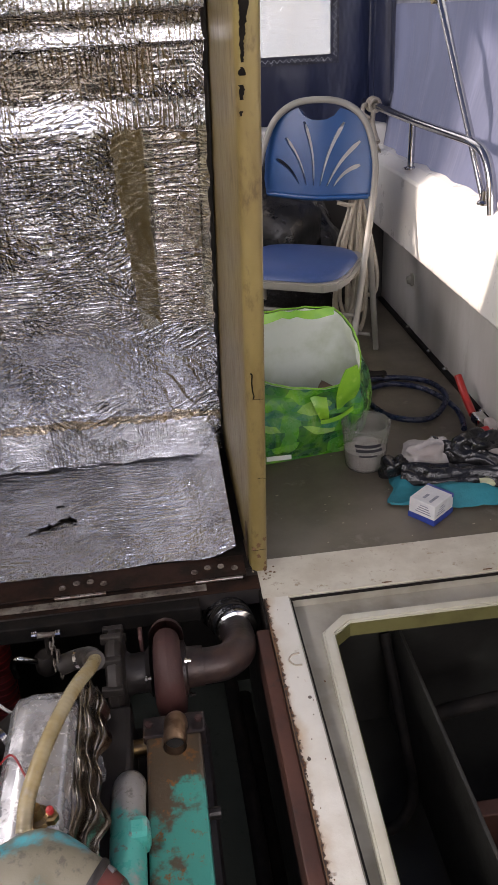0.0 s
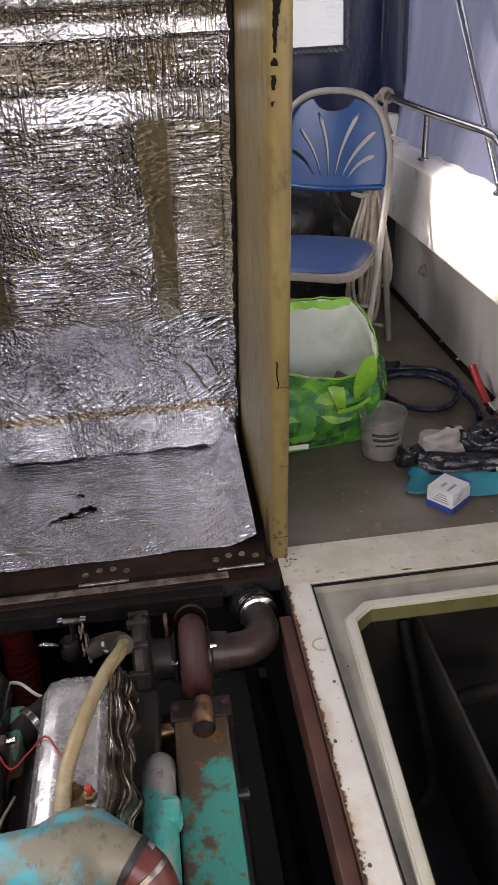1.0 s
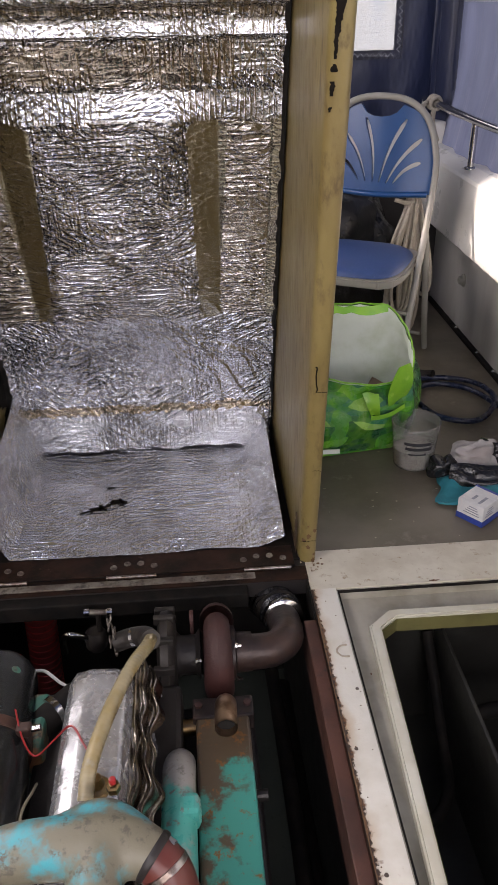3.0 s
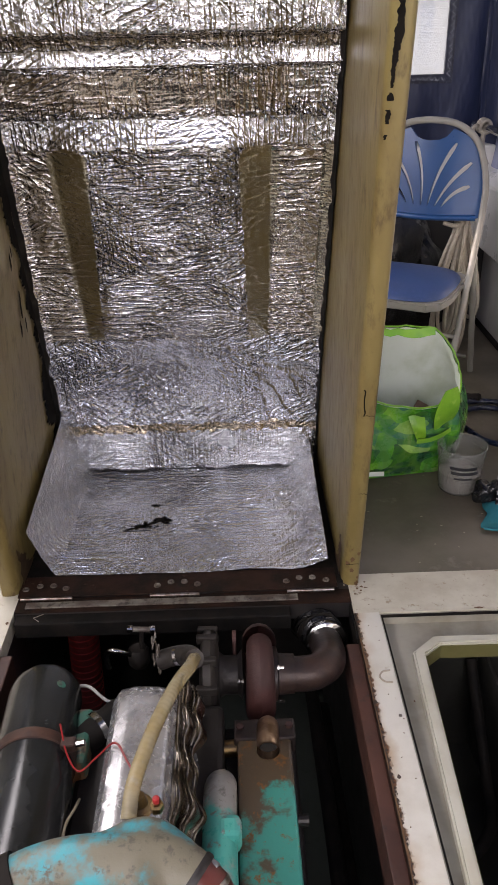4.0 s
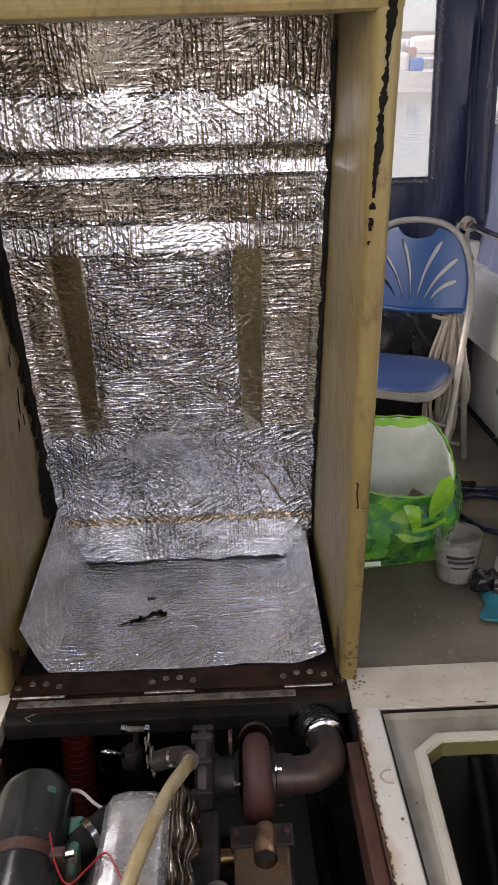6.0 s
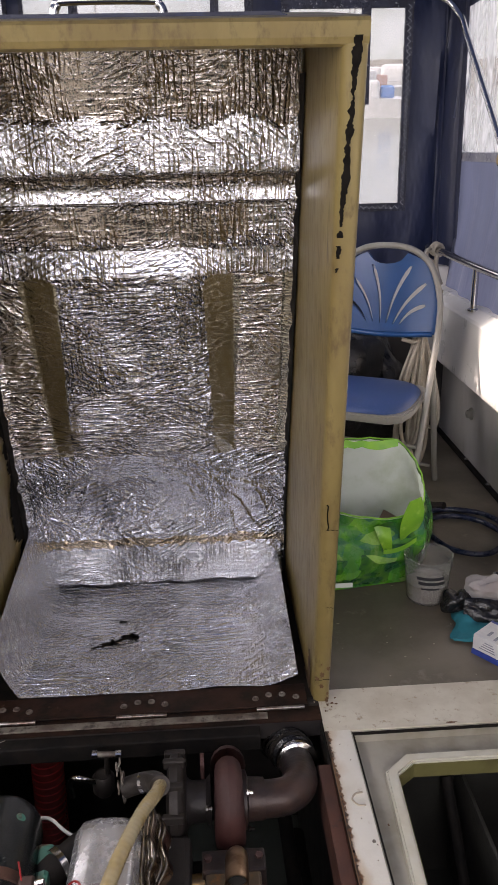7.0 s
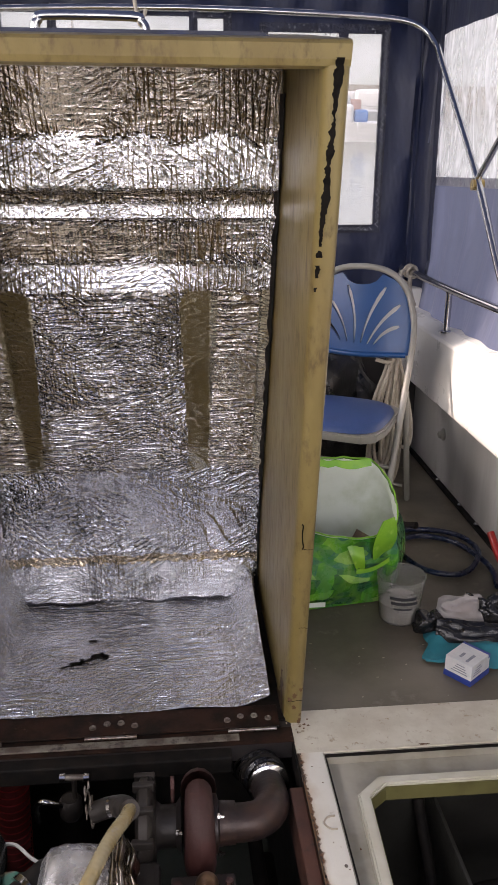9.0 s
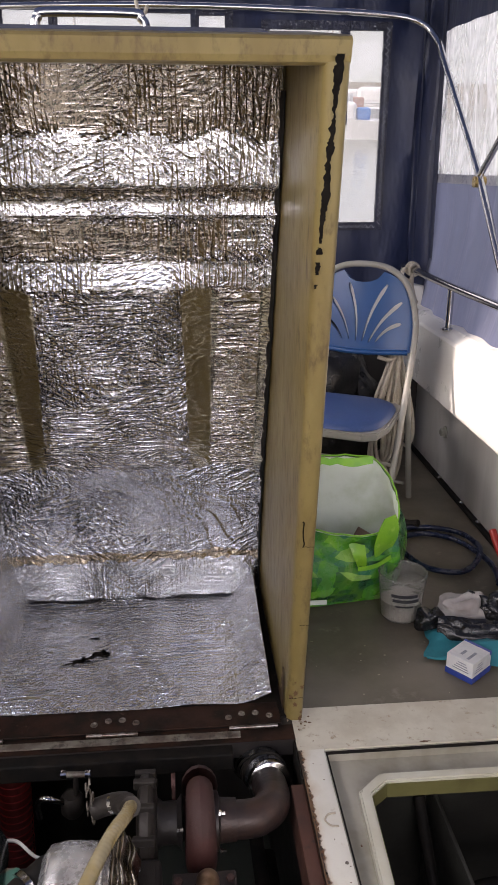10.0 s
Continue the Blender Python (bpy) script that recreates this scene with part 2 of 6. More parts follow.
def clear_vinyl(name, haze=0.08, creased=0.0):
    """Clear flexible sheet: lets the view through, with a wavy gloss and a little milkiness."""
    mat = bpy.data.materials.new(name)
    mat.use_nodes = True
    nt = mat.node_tree
    n, l = nt.nodes, nt.links
    out = n["Material Output"]
    n.remove(n["Principled BSDF"])
    tr, gl, df = n.new("ShaderNodeBsdfTransparent"), n.new("ShaderNodeBsdfGlossy"), n.new("ShaderNodeBsdfTranslucent")
    tr.inputs["Color"].default_value = (0.86, 0.87, 0.88, 1)
    df.inputs["Color"].default_value = (0.95, 0.95, 0.95, 1)
    gl.inputs["Roughness"].default_value = 0.06
    nz, bp, fr = n.new("ShaderNodeTexNoise"), n.new("ShaderNodeBump"), n.new("ShaderNodeLayerWeight")
    pw, sc = n.new("ShaderNodeMath"), n.new("ShaderNodeMath")
    pw.operation, sc.operation = "POWER", "MULTIPLY_ADD"
    pw.inputs[1].default_value, sc.inputs[1].default_value, sc.inputs[2].default_value = 4.0, 0.5, 0.03
    nz.inputs["Scale"].default_value = 7.0
    nz.inputs["Distortion"].default_value = 0.8
    bp.inputs["Distance"].default_value = 0.006
    l.new(nz.outputs["Fac"], bp.inputs["Height"])
    l.new(bp.outputs["Normal"], gl.inputs["Normal"])
    l.new(bp.outputs["Normal"], fr.inputs["Normal"])
    a, b = n.new("ShaderNodeMixShader"), n.new("ShaderNodeMixShader")
    a.inputs[0].default_value = haze
    # Milky streaks painted in for the white wavy reflections on the sheet.
    if creased:
        tc, mp, cr, mr = n.new("ShaderNodeTexCoord"), n.new("ShaderNodeMapping"), n.new("ShaderNodeTexNoise"), n.new("ShaderNodeMapRange")
        mp.inputs["Rotation"].default_value, mp.inputs["Scale"].default_value = (radians(35), 0, 0), (1.0, 3.2, 0.9)
        cr.inputs["Scale"].default_value, cr.inputs["Detail"].default_value, cr.inputs["Distortion"].default_value = 4.5, 5.0, 1.6
        mr.inputs["From Min"].default_value, mr.inputs["From Max"].default_value = 0.42, 0.66
        mr.inputs["To Min"].default_value, mr.inputs["To Max"].default_value = haze, creased
        l.new(tc.outputs["Object"], mp.inputs["Vector"])
        l.new(mp.outputs["Vector"], cr.inputs["Vector"])
        l.new(cr.outputs["Fac"], mr.inputs["Value"])
        l.new(mr.outputs["Result"], a.inputs[0])
    l.new(tr.outputs[0], a.inputs[1])
    l.new(df.outputs[0], a.inputs[2])
    l.new(fr.outputs["Facing"], pw.inputs[0])
    l.new(pw.outputs[0], sc.inputs[0])
    l.new(sc.outputs[0], b.inputs[0])
    l.new(a.outputs[0], b.inputs[1])
    l.new(gl.outputs[0], b.inputs[2])
    l.new(b.outputs[0], out.inputs["Surface"])
    return mat


def canvas_material(name, colour, through_share, drop=0.45):
    """Proofed canvas: woven, creased, letting some daylight glow through."""
    mat = material(name, colour, rough=0.45, second=tuple(c * 0.7 for c in colour), scale=2.5, third=tuple(c * 1.25 for c in colour), third_share=0.4,
                   third_scale=9.0, bump=0.8, bump_scale=4.0, depth=0.03, stretch=(1, 1, drop))
    nt = mat.node_tree
    n, l = nt.nodes, nt.links
    bs, out = n["Principled BSDF"], n["Material Output"]
    bs.inputs["Sheen Weight"].default_value = 0.15
    tl, mx = n.new("ShaderNodeBsdfTranslucent"), n.new("ShaderNodeMixShader")
    tl.inputs["Color"].default_value = (*[min(1, c * 2.0) for c in colour], 1)
    mx.inputs[0].default_value = through_share
    l.new(bs.outputs[0], mx.inputs[1])
    l.new(tl.outputs[0], mx.inputs[2])
    l.new(mx.outputs[0], out.inputs["Surface"])
    return mat


OLIVE = material("yellowed_gelcoat", (0.235, 0.180, 0.066), 0.36, second=(0.180, 0.130, 0.046), share=0.5, scale=5.0, third=(0.105, 0.070, 0.027), third_share=0.39,
                 third_scale=22.0, bump=0.2, bump_scale=45.0, stretch=(1.6, 1.6, 0.6), depth=0.003, edge=0.16)
CREAM = material("deck_paint", (0.60, 0.565, 0.465), 0.5, second=(0.50, 0.455, 0.36), scale=7.0, third=(0.33, 0.255, 0.17), third_share=0.36, third_scale=38.0, bump=0.35, bump_scale=90.0)
GREYFLOOR = material("cockpit_floor_paint", (0.165, 0.142, 0.105), 0.36, second=(0.110, 0.092, 0.066), scale=3.0, third=(0.21, 0.185, 0.145), third_share=0.35, third_scale=12.0, bump=0.12, bump_scale=140.0)
LEDGE = material("gutter_paint", (0.36, 0.34, 0.285), 0.45, second=(0.25, 0.23, 0.18), scale=5.0, third=(0.22, 0.19, 0.15), third_share=0.24, third_scale=40.0)
RIM = material("rim_paint", (0.55, 0.535, 0.45), 0.4, second=(0.48, 0.455, 0.36), scale=6.0, third=(0.40, 0.36, 0.26), third_share=0.22, third_scale=45.0, bump=0.08)
WHITE = material("white_gelcoat", (0.80, 0.79, 0.75), 0.3, second=(0.74, 0.72, 0.67), scale=3.0, third=(0.62, 0.56, 0.47), third_share=0.24, third_scale=12.0, bump=0.05, coat=0.2)
SIDEWALL = material("side_wall_paint", (0.52, 0.51, 0.49), 0.5, second=(0.36, 0.345, 0.32), scale=3.0, third=(0.19, 0.16, 0.13), third_share=0.28, third_scale=7.0, edge=0.2, stretch=(1, 1, 0.22), bump=0.1)
# The lid's olive made darker and greener: shade inside the rim, as colour.
SKIRT = material("shaded_olive_skirt", (0.135, 0.125, 0.045), 0.5, second=(0.10, 0.09, 0.032), scale=8.0, third=(0.06, 0.05, 0.02), third_share=0.3, third_scale=30.0)
PRIMER = material("red_brown_primer", (0.088, 0.036, 0.024), 0.55, second=(0.055, 0.024, 0.017), scale=7.0, third=(0.035, 0.025, 0.022), third_share=0.36, third_scale=25.0, bump=0.4, bump_scale=50.0)
# One near-black colour for the bay walls, hinge slab and lower transom.
BAYDARK = material("near_black_paint", (0.028, 0.024, 0.022), 0.5, second=(0.016, 0.014, 0.014), scale=6.0, third=(0.06, 0.04, 0.03), third_share=0.28, third_scale=20.0, bump=0.3)
LOCKERIN = material("locker_lining", (0.030, 0.030, 0.026), 0.42, second=(0.017, 0.016, 0.014), scale=5.0, third=(0.055, 0.046, 0.036), third_share=0.30, third_scale=16.0, bump=0.3)
NAVY = canvas_material("navy_canvas", (0.009, 0.016, 0.052), 0.04)
# Paler than the navy canvas and streaked: sunlight is put into this colour.
PALE = canvas_material("sunlit_blue_canvas", (0.125, 0.138, 0.205), 0.42, 0.12)
BINDING = material("navy_binding", (0.007, 0.009, 0.022), 0.4, second=(0.02, 0.024, 0.05), scale=14.0, third=(0.50, 0.51, 0.55), third_share=0.34, third_scale=75.0, bump=0.9, bump_scale=60.0, depth=0.006)
BINDPALE = material("pale_binding", (0.34, 0.34, 0.38), 0.3, second=(0.22, 0.23, 0.28), scale=14.0, third=(0.6, 0.6, 0.63), third_share=0.36, third_scale=40.0, bump=0.6, bump_scale=60.0, depth=0.005)
ROOFCLOTH = canvas_material("canopy_canvas", (0.030, 0.045, 0.095), 0.3)
VINYL = clear_vinyl("clear_vinyl", 0.12)
VINYL_SIDE = clear_vinyl("reflection_streaked_vinyl", 0.25, 0.9)
STEEL = material("stainless_steel", (0.62, 0.61, 0.60), 0.16, 1.0, second=(0.56, 0.55, 0.54), scale=20.0, bump=0.02, rough_spread=0.06)
FOIL = foil_material("foil_back", 1.05, 1.25, 1.5, 0.25, 0.12, (0.70, 0.68, 0.675), 0.9, line=1.5)
# Warm base colour carries the lid wall's reflection in the outer zones.
FOIL_OUT = foil_material("foil_outer_wall_tint", 1.3, 0.15, 0.5, 0.12, 0.15, (0.76, 0.705, 0.64), 0.95, line=1.3)
# Olive base paints in the side walls mirrored by the slab's slopes.
FOIL_OLIVE = foil_material("foil_olive_tint", 0.20, 0.02, 0.04, 0.015, 0.20, (0.60, 0.56, 0.45), 0.95, line=2.2)
# Brownish base stands in for the lid walls these upper zones mirror.
FOIL_TOP = foil_material("foil_upper_wall_tint", 0.6, 1.2, 0.6, 0.2, 0.15, (0.56, 0.505, 0.45), 0.9, line=1.3)
FOIL_BAND = foil_material("foil_band", 0.22, 0.55, 0.42, 0.15, 0.17, (0.72, 0.715, 0.725), 0.85, line=1.4)
# The fold's brownish reflection is put into its base colour.
FOIL_FOLD = foil_material("foil_fold_brown_tint", 0.4, 1.5, 1.4, 1.0, 0.15, (0.74, 0.64, 0.50), 0.8)
FOIL_LOW = foil_material("foil_low", 0.3, 0.95, 1.0, 0.22, 0.16, (0.76, 0.765, 0.805), 0.8, line=1.8)
FOIL_SMOOTH = foil_material("foil_tray", 0.85, 0.40, 0.55, 0.11, 0.18, (0.84, 0.845, 0.88), 0.8, "Z", 1.8)
FOIL_TAPE = foil_material("foil_tape", 0.3, 0.7, 0.5, 0.14, 0.21, (0.57, 0.575, 0.605), 0.85, line=1.7)
DARKTRIM = material("black_trim", (0.008, 0.0075, 0.007), 0.7, second=(0.016, 0.013, 0.011), scale=20.0, third=(0.04, 0.026, 0.018), third_share=0.25, bump=0.3)
HINGESTRIP = material("worn_hinge_strip", (0.016, 0.011, 0.009), 0.5, 0.2, second=(0.040, 0.020, 0.014), scale=14.0, third=(0.13, 0.085, 0.06), third_share=0.30, third_scale=40.0, bump=0.3)
PALEWORN = material("worn_pale_strip", (0.20, 0.18, 0.15), 0.5, 0.2, second=(0.10, 0.075, 0.06), scale=22.0, third=(0.05, 0.04, 0.032), third_share=0.42, third_scale=45.0, bump=0.3)



def rusted_edge(mat, x0, reach):
    """Rust bleeding from the hatch's edge at x0 over the paint, ragged and streaked."""
    nt = mat.node_tree
    n, l = nt.nodes, nt.links
    bs = n["Principled BSDF"]
    was = bs.inputs["Base Color"].links[0].from_socket
    tc, sp = n.new("ShaderNodeTexCoord"), n.new("ShaderNodeSeparateXYZ")
    l.new(tc.outputs["Object"], sp.inputs[0])
    for scale, wide, soft, tint in ((9.0, reach, 0.5, (0.40, 0.24, 0.10)), (55.0, reach * 0.42, 0.16, (0.13, 0.058, 0.026)), (130.0, reach * 0.28, 0.10, (0.035, 0.02, 0.014))):
        nz, away, both, mr, mx = n.new("ShaderNodeTexNoise"), n.new("ShaderNodeMapRange"), n.new("ShaderNodeMath"), n.new("ShaderNodeMapRange"), n.new("ShaderNodeMix")
        nz.inputs["Scale"].default_value, nz.inputs["Detail"].default_value = scale, 6.0
        l.new(tc.outputs["Object"], nz.inputs["Vector"])
        away.inputs["From Min"].default_value, away.inputs["From Max"].default_value = x0, x0 + wide
        away.inputs["To Min"].default_value, away.inputs["To Max"].default_value = 0.34, -0.35
        l.new(sp.outputs["X"], away.inputs["Value"])
        both.operation = "ADD"
        l.new(nz.outputs["Fac"], both.inputs[0])
        l.new(away.outputs["Result"], both.inputs[1])
        mr.inputs["From Min"].default_value, mr.inputs["From Max"].default_value = 0.56, 0.56 + soft
        l.new(both.outputs[0], mr.inputs["Value"])
        mx.data_type = "RGBA"
        mx.inputs["B"].default_value = (*tint, 1)
        l.new(mr.outputs["Result"], mx.inputs["Factor"])
        l.new(was, mx.inputs["A"])
        was = mx.outputs["Result"]
    l.new(was, bs.inputs["Base Color"])
    return mat


DECKEDGE = rusted_edge(material("rust_bled_deck_paint", (0.66, 0.64, 0.57), 0.45, second=(0.58, 0.55, 0.47), scale=6.0, third=(0.42, 0.34, 0.24), third_share=0.30, third_scale=45.0, bump=0.35, bump_scale=90.0), 0.188, 0.060)

for m_ in (DARKTRIM, HINGESTRIP):
    m_.node_tree.nodes["Principled BSDF"].inputs["Specular IOR Level"].default_value = 0.15

# ---- the deck ----
T = 0.045
deck = thing("deck_1", "cream painted deck with worn and rusted edges round the hatches", "deck")
deck["kind"] = "structure"
for slab in (
        (0.188, 0.247, -1.5, 1.365), (0.188, 1.045, 1.365, 1.512), (-1.25, -0.625, -1.5, 1.512), (-0.625, 0.188, 1.405, 1.512),
        (0.247, 1.045, -1.5, 0.25), (0.93, 1.045, 0.25, 1.365), (-0.625, 0.188, -1.5, -0.02)):
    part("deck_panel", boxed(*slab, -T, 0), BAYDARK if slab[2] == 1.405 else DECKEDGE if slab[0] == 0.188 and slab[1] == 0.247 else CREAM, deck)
tagged(part("floor", boxed(-1.25, 1.045, 1.512, 3.5, -T, -0.003), GREYFLOOR), "grey-brown painted cockpit floor", "floor", kind="structure")

# ---- engine bay walls ----
bay = thing("engine_bay", "near-black engine bay below the open hatch", "engine bay")
bay["kind"] = "structure"
part("side_board", boxed(0.158, 0.188, -0.02, 1.275, -0.10, -0.012, bevel=0.003), PRIMER, bay, "red-brown primed side of the opening")
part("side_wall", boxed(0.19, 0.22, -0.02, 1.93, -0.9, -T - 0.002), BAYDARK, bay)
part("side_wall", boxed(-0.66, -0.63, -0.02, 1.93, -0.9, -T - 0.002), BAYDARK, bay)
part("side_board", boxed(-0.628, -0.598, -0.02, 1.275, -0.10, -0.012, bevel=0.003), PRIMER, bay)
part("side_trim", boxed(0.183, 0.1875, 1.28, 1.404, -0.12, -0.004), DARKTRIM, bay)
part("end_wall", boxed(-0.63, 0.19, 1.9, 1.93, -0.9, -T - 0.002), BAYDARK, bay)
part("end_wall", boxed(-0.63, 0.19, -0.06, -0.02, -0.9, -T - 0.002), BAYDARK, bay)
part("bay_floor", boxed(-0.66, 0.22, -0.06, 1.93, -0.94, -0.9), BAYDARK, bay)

# ---- locker beside the engine: gutter, raised rim, lined well ----
locker = thing("locker_hatch", "open deck locker with a raised cream rim and dark inside", "locker")
locker["kind"] = "structure"


def rim_outline(o):
    """The rim's outline, o metres inside its outer edge."""
    return [(0.262 + o, 0.30 + o), (0.304 + o, 1.246 - o * 0.4), (0.362 + o * 0.4, 1.296 - o), (0.90 - o, 1.292 - o), (0.90 - o, 0.30 + o)]


def ring(bm, outer, inner, z0, z1):
    k = len(outer)
    vo = [[bm.verts.new((x, y, z)) for x, y in outer] for z in (z0, z1)]
    vi = [[bm.verts.new((x, y, z)) for x, y in inner] for z in (z0, z1)]
    for i in range(k):
        j = (i + 1) % k
        bm.faces.new((vo[1][i], vo[1][j], vi[1][j], vi[1][i]))
        bm.faces.new((vo[0][j], vo[0][i], vi[0][i], vi[0][j]))
        bm.faces.new((vo[0][i], vo[0][j], vo[1][j], vo[1][i]))
        bm.faces.new((vi[0][j], vi[0][i], vi[1][i], vi[1][j]))
    return bm


g = ring(bmesh.new(), [(0.247, 0.25), (0.247, 1.30), (0.247, 1.365), (0.93, 1.365), (0.93, 0.25)], rim_outline(0.001), -0.06, -0.034)
part("gutter", g, LEDGE, locker, "grey painted gutter round the rim")
r = ring(bmesh.new(), rim_outline(0), rim_outline(0.026), -0.05, -0.014)
bmesh.ops.bevel(r, geom=[e for e in r.edges if all(v.co.z > -0.02 for v in e.verts)], offset=0.004, segments=2, affect="EDGES")
part("rim", r, RIM, locker, "raised cream rim with cut corners")
part("rim_skirt", ring(bmesh.new(), rim_outline(0.0265), rim_outline(0.0285), -0.058, -0.022), SKIRT, locker, "olive inner skirt, shade put into its colour")
part("gutter_wall", ring(bmesh.new(), [(0.2475, 0.2505), (0.2475, 1.30), (0.2475, 1.3645), (0.9295, 1.3645), (0.9295, 0.2505)],
                         [(0.2505, 0.2535), (0.2505, 1.30), (0.2505, 1.3615), (0.9265, 1.3615), (0.9265, 0.2535)], -0.04, -0.004), LEDGE, locker)
part("seal", ring(bmesh.new(), [(0.2506, 0.2536), (0.2506, 1.30), (0.2506, 1.3614), (0.9264, 1.3614), (0.9264, 0.2536)], [(0.2545, 0.2575), (0.2545, 1.30), (0.2545, 1.3565), (0.9225, 1.3565), (0.9225, 0.2575)], -0.010, -0.0045), DARKTRIM, locker, "black rubber seal")
for wall in ((0.235, 0.25, 0.25, 1.45), (0.25, 0.95, 1.42, 1.45), (0.93, 0.95, 0.25, 1.42), (0.25, 0.93, 0.25, 0.27)):
    part("well_wall", boxed(*wall, -0.52, -0.062), LOCKERIN, locker, "dark grey lined well side")
part("well_floor", boxed(0.235, 0.95, 0.25, 1.45, -0.54, -0.5202), LOCKERIN, locker, "dark grey lined well bottom")
part("stringer", boxed(0.524, 0.534, 0.27, 1.42, -0.5, -0.165, bevel=0.003), LOCKERIN, locker, "upright stiffener board")
part("cross_hose", tubed([(0.54, 1.20, -0.29), (0.60, 1.212, -0.285), (0.68, 1.218, -0.28), (0.735, 1.222, -0.278)], 0.019), DARKTRIM, locker, "black hose crossing the locker", True)
part("hull_frame", boxed(0.536, 0.93, 0.96, 1.0, -0.5, -0.33, bevel=0.004), PRIMER, locker, "rust-brown frame")
part("bilge_hose", tubed([(0.500, 1.41, -0.20), (0.508, 1.33, -0.30), (0.512, 1.22, -0.42), (0.495, 1.12, -0.44), (0.45, 1.06, -0.45), (0.40, 1.05, -0.46), (0.33, 1.08, -0.48)], 0.015), DARKTRIM, locker, "black bilge hose", True)

# ---- side of the boat: wall, gunwale, transom ----
tagged(part("wall_starboard", boxed(1.045, 1.09, -1.5, 3.5, -0.1, 0.43), SIDEWALL), "grey-white cockpit side wall, stained", "wall", kind="structure")
gw = bmesh.new()
prof = [(0.950, 0.394), (0.944, 0.402), (0.948, 0.640), (0.953, 0.651), (0.962, 0.657), (0.998, 0.676), (1.03, 0.682), (1.17, 0.69), (1.17, 0.394)]
prism(gw, prof, 4.9, Matrix(((1, 0, 0, 0), (0, 0, -1, 3.4), (0, 1, 0, 0), (0, 0, 0, 1))))
tagged(part("gunwale_1", gw, WHITE), "white gelcoat gunwale, sunlit along the cockpit side", "gunwale", kind="structure")
tr = boxed(-1.25, 1.044, 3.36, 3.495, 0.51, 0.765, bevel=0.012)
# Shade below the coaming is painted as a near-black panel.
tagged(part("wall_aft_lower", boxed(-1.25, 1.044, 3.375, 3.49, -0.003, 0.5095), BAYDARK), "lower transom panel, coloured dark for the shade behind the chair", "wall", kind="structure")
tagged(part("wall_aft", tr, WHITE), "white transom coaming behind the chair", "wall", kind="structure")
tagged(part("wall_port", boxed(-1.29, -1.25, -1.5, 3.5, -0.1, 0.70), WHITE), "plain white cockpit side wall", "wall", kind="structure")
trim = thing("baseboard", "dark angle strip along the foot of the side wall", "trim")
trim["kind"] = "structure"
part("strip", boxed(1.024, 1.045, 1.52, 3.36, -0.003, 0.012, bevel=0.003), DARKTRIM, trim)
for yy in (1.75, 2.15, 2.5, 2.68, 2.95):
    part("bolt", lathe(bmesh.new(), [(0.011, 0), (0.011, 0.004), (0.006, 0.008), (0.001, 0.009)], along((1.037, yy, 0.010), (1.037, yy, 1)), 12), STEEL, trim, "", True)

# ---- canvas enclosure ----
def panel(bm, axis, at, a0, a1, z0, z1, holes, wave=0.0, skew=0.0, fold=0.0, tuck=0.0):
    """An upright sheet with rectangular openings, cut in strips; a runs along the sheet."""
    cuts_a = sorted({a0, a1, *[h[0] for h in holes], *[h[1] for h in holes]})
    cuts_z = sorted({z0, z1, *[h[2] for h in holes], *[h[3] for h in holes]})
    for p, q in zip(cuts_a, cuts_a[1:]):
        for s, u in zip(cuts_z, cuts_z[1:]):
            if any(h[0] <= (p + q) / 2 <= h[1] and h[2] <= (s + u) / 2 <= h[3] for h in holes):
                continue
            nu, nv = max(1, round((q - p) / 0.04)), max(1, round((u - s) / 0.05))

            def f(i, j):
                a, z = p + (q - p) * i, s + (u - s) * j
                edge = min([1.0] + [max(max(h[0] - a, a - h[1], 0), max(h[2] - z, z - h[3], 0)) * 8 for h in holes])
                d = wave * edge * (math.sin(a * 31 + 2 * math.sin(z * 2.3)) * 0.5 + wob(a, z, at, 3.0) + 0.5 * wob(a * 2.5, z * 0.7, at, 5.0)) + (fold * edge * max(0.0, math.sin(a * 62 + 1.5 * math.sin(z * 1.7)) - 0.2) * ramp(a, (0.90, 0.0), (0.97, 1.0)) + fold * 0.7 * edge * max(0.0, math.sin((a + 0.22 * z) * 52) - 0.35) * ramp(a, (0.83, 0.0), (0.88, 1.0), (0.97, 1.0), (1.0, 0.0)) if fold else 0.0)
                return Vector((a, at + d, z)) if axis == "y" else Vector((at + d - skew * max(0.0, a - 2.3) + tuck * (1.016 - at + skew * max(0.0, a - 2.3)) * max(0.0, min(1.0, (1.05 - z) / 0.39)), a, z))
            sheet(bm, f, nu, nv)
    bmesh.ops.remove_doubles(bm, verts=bm.verts, dist=0.0005)
    return bm


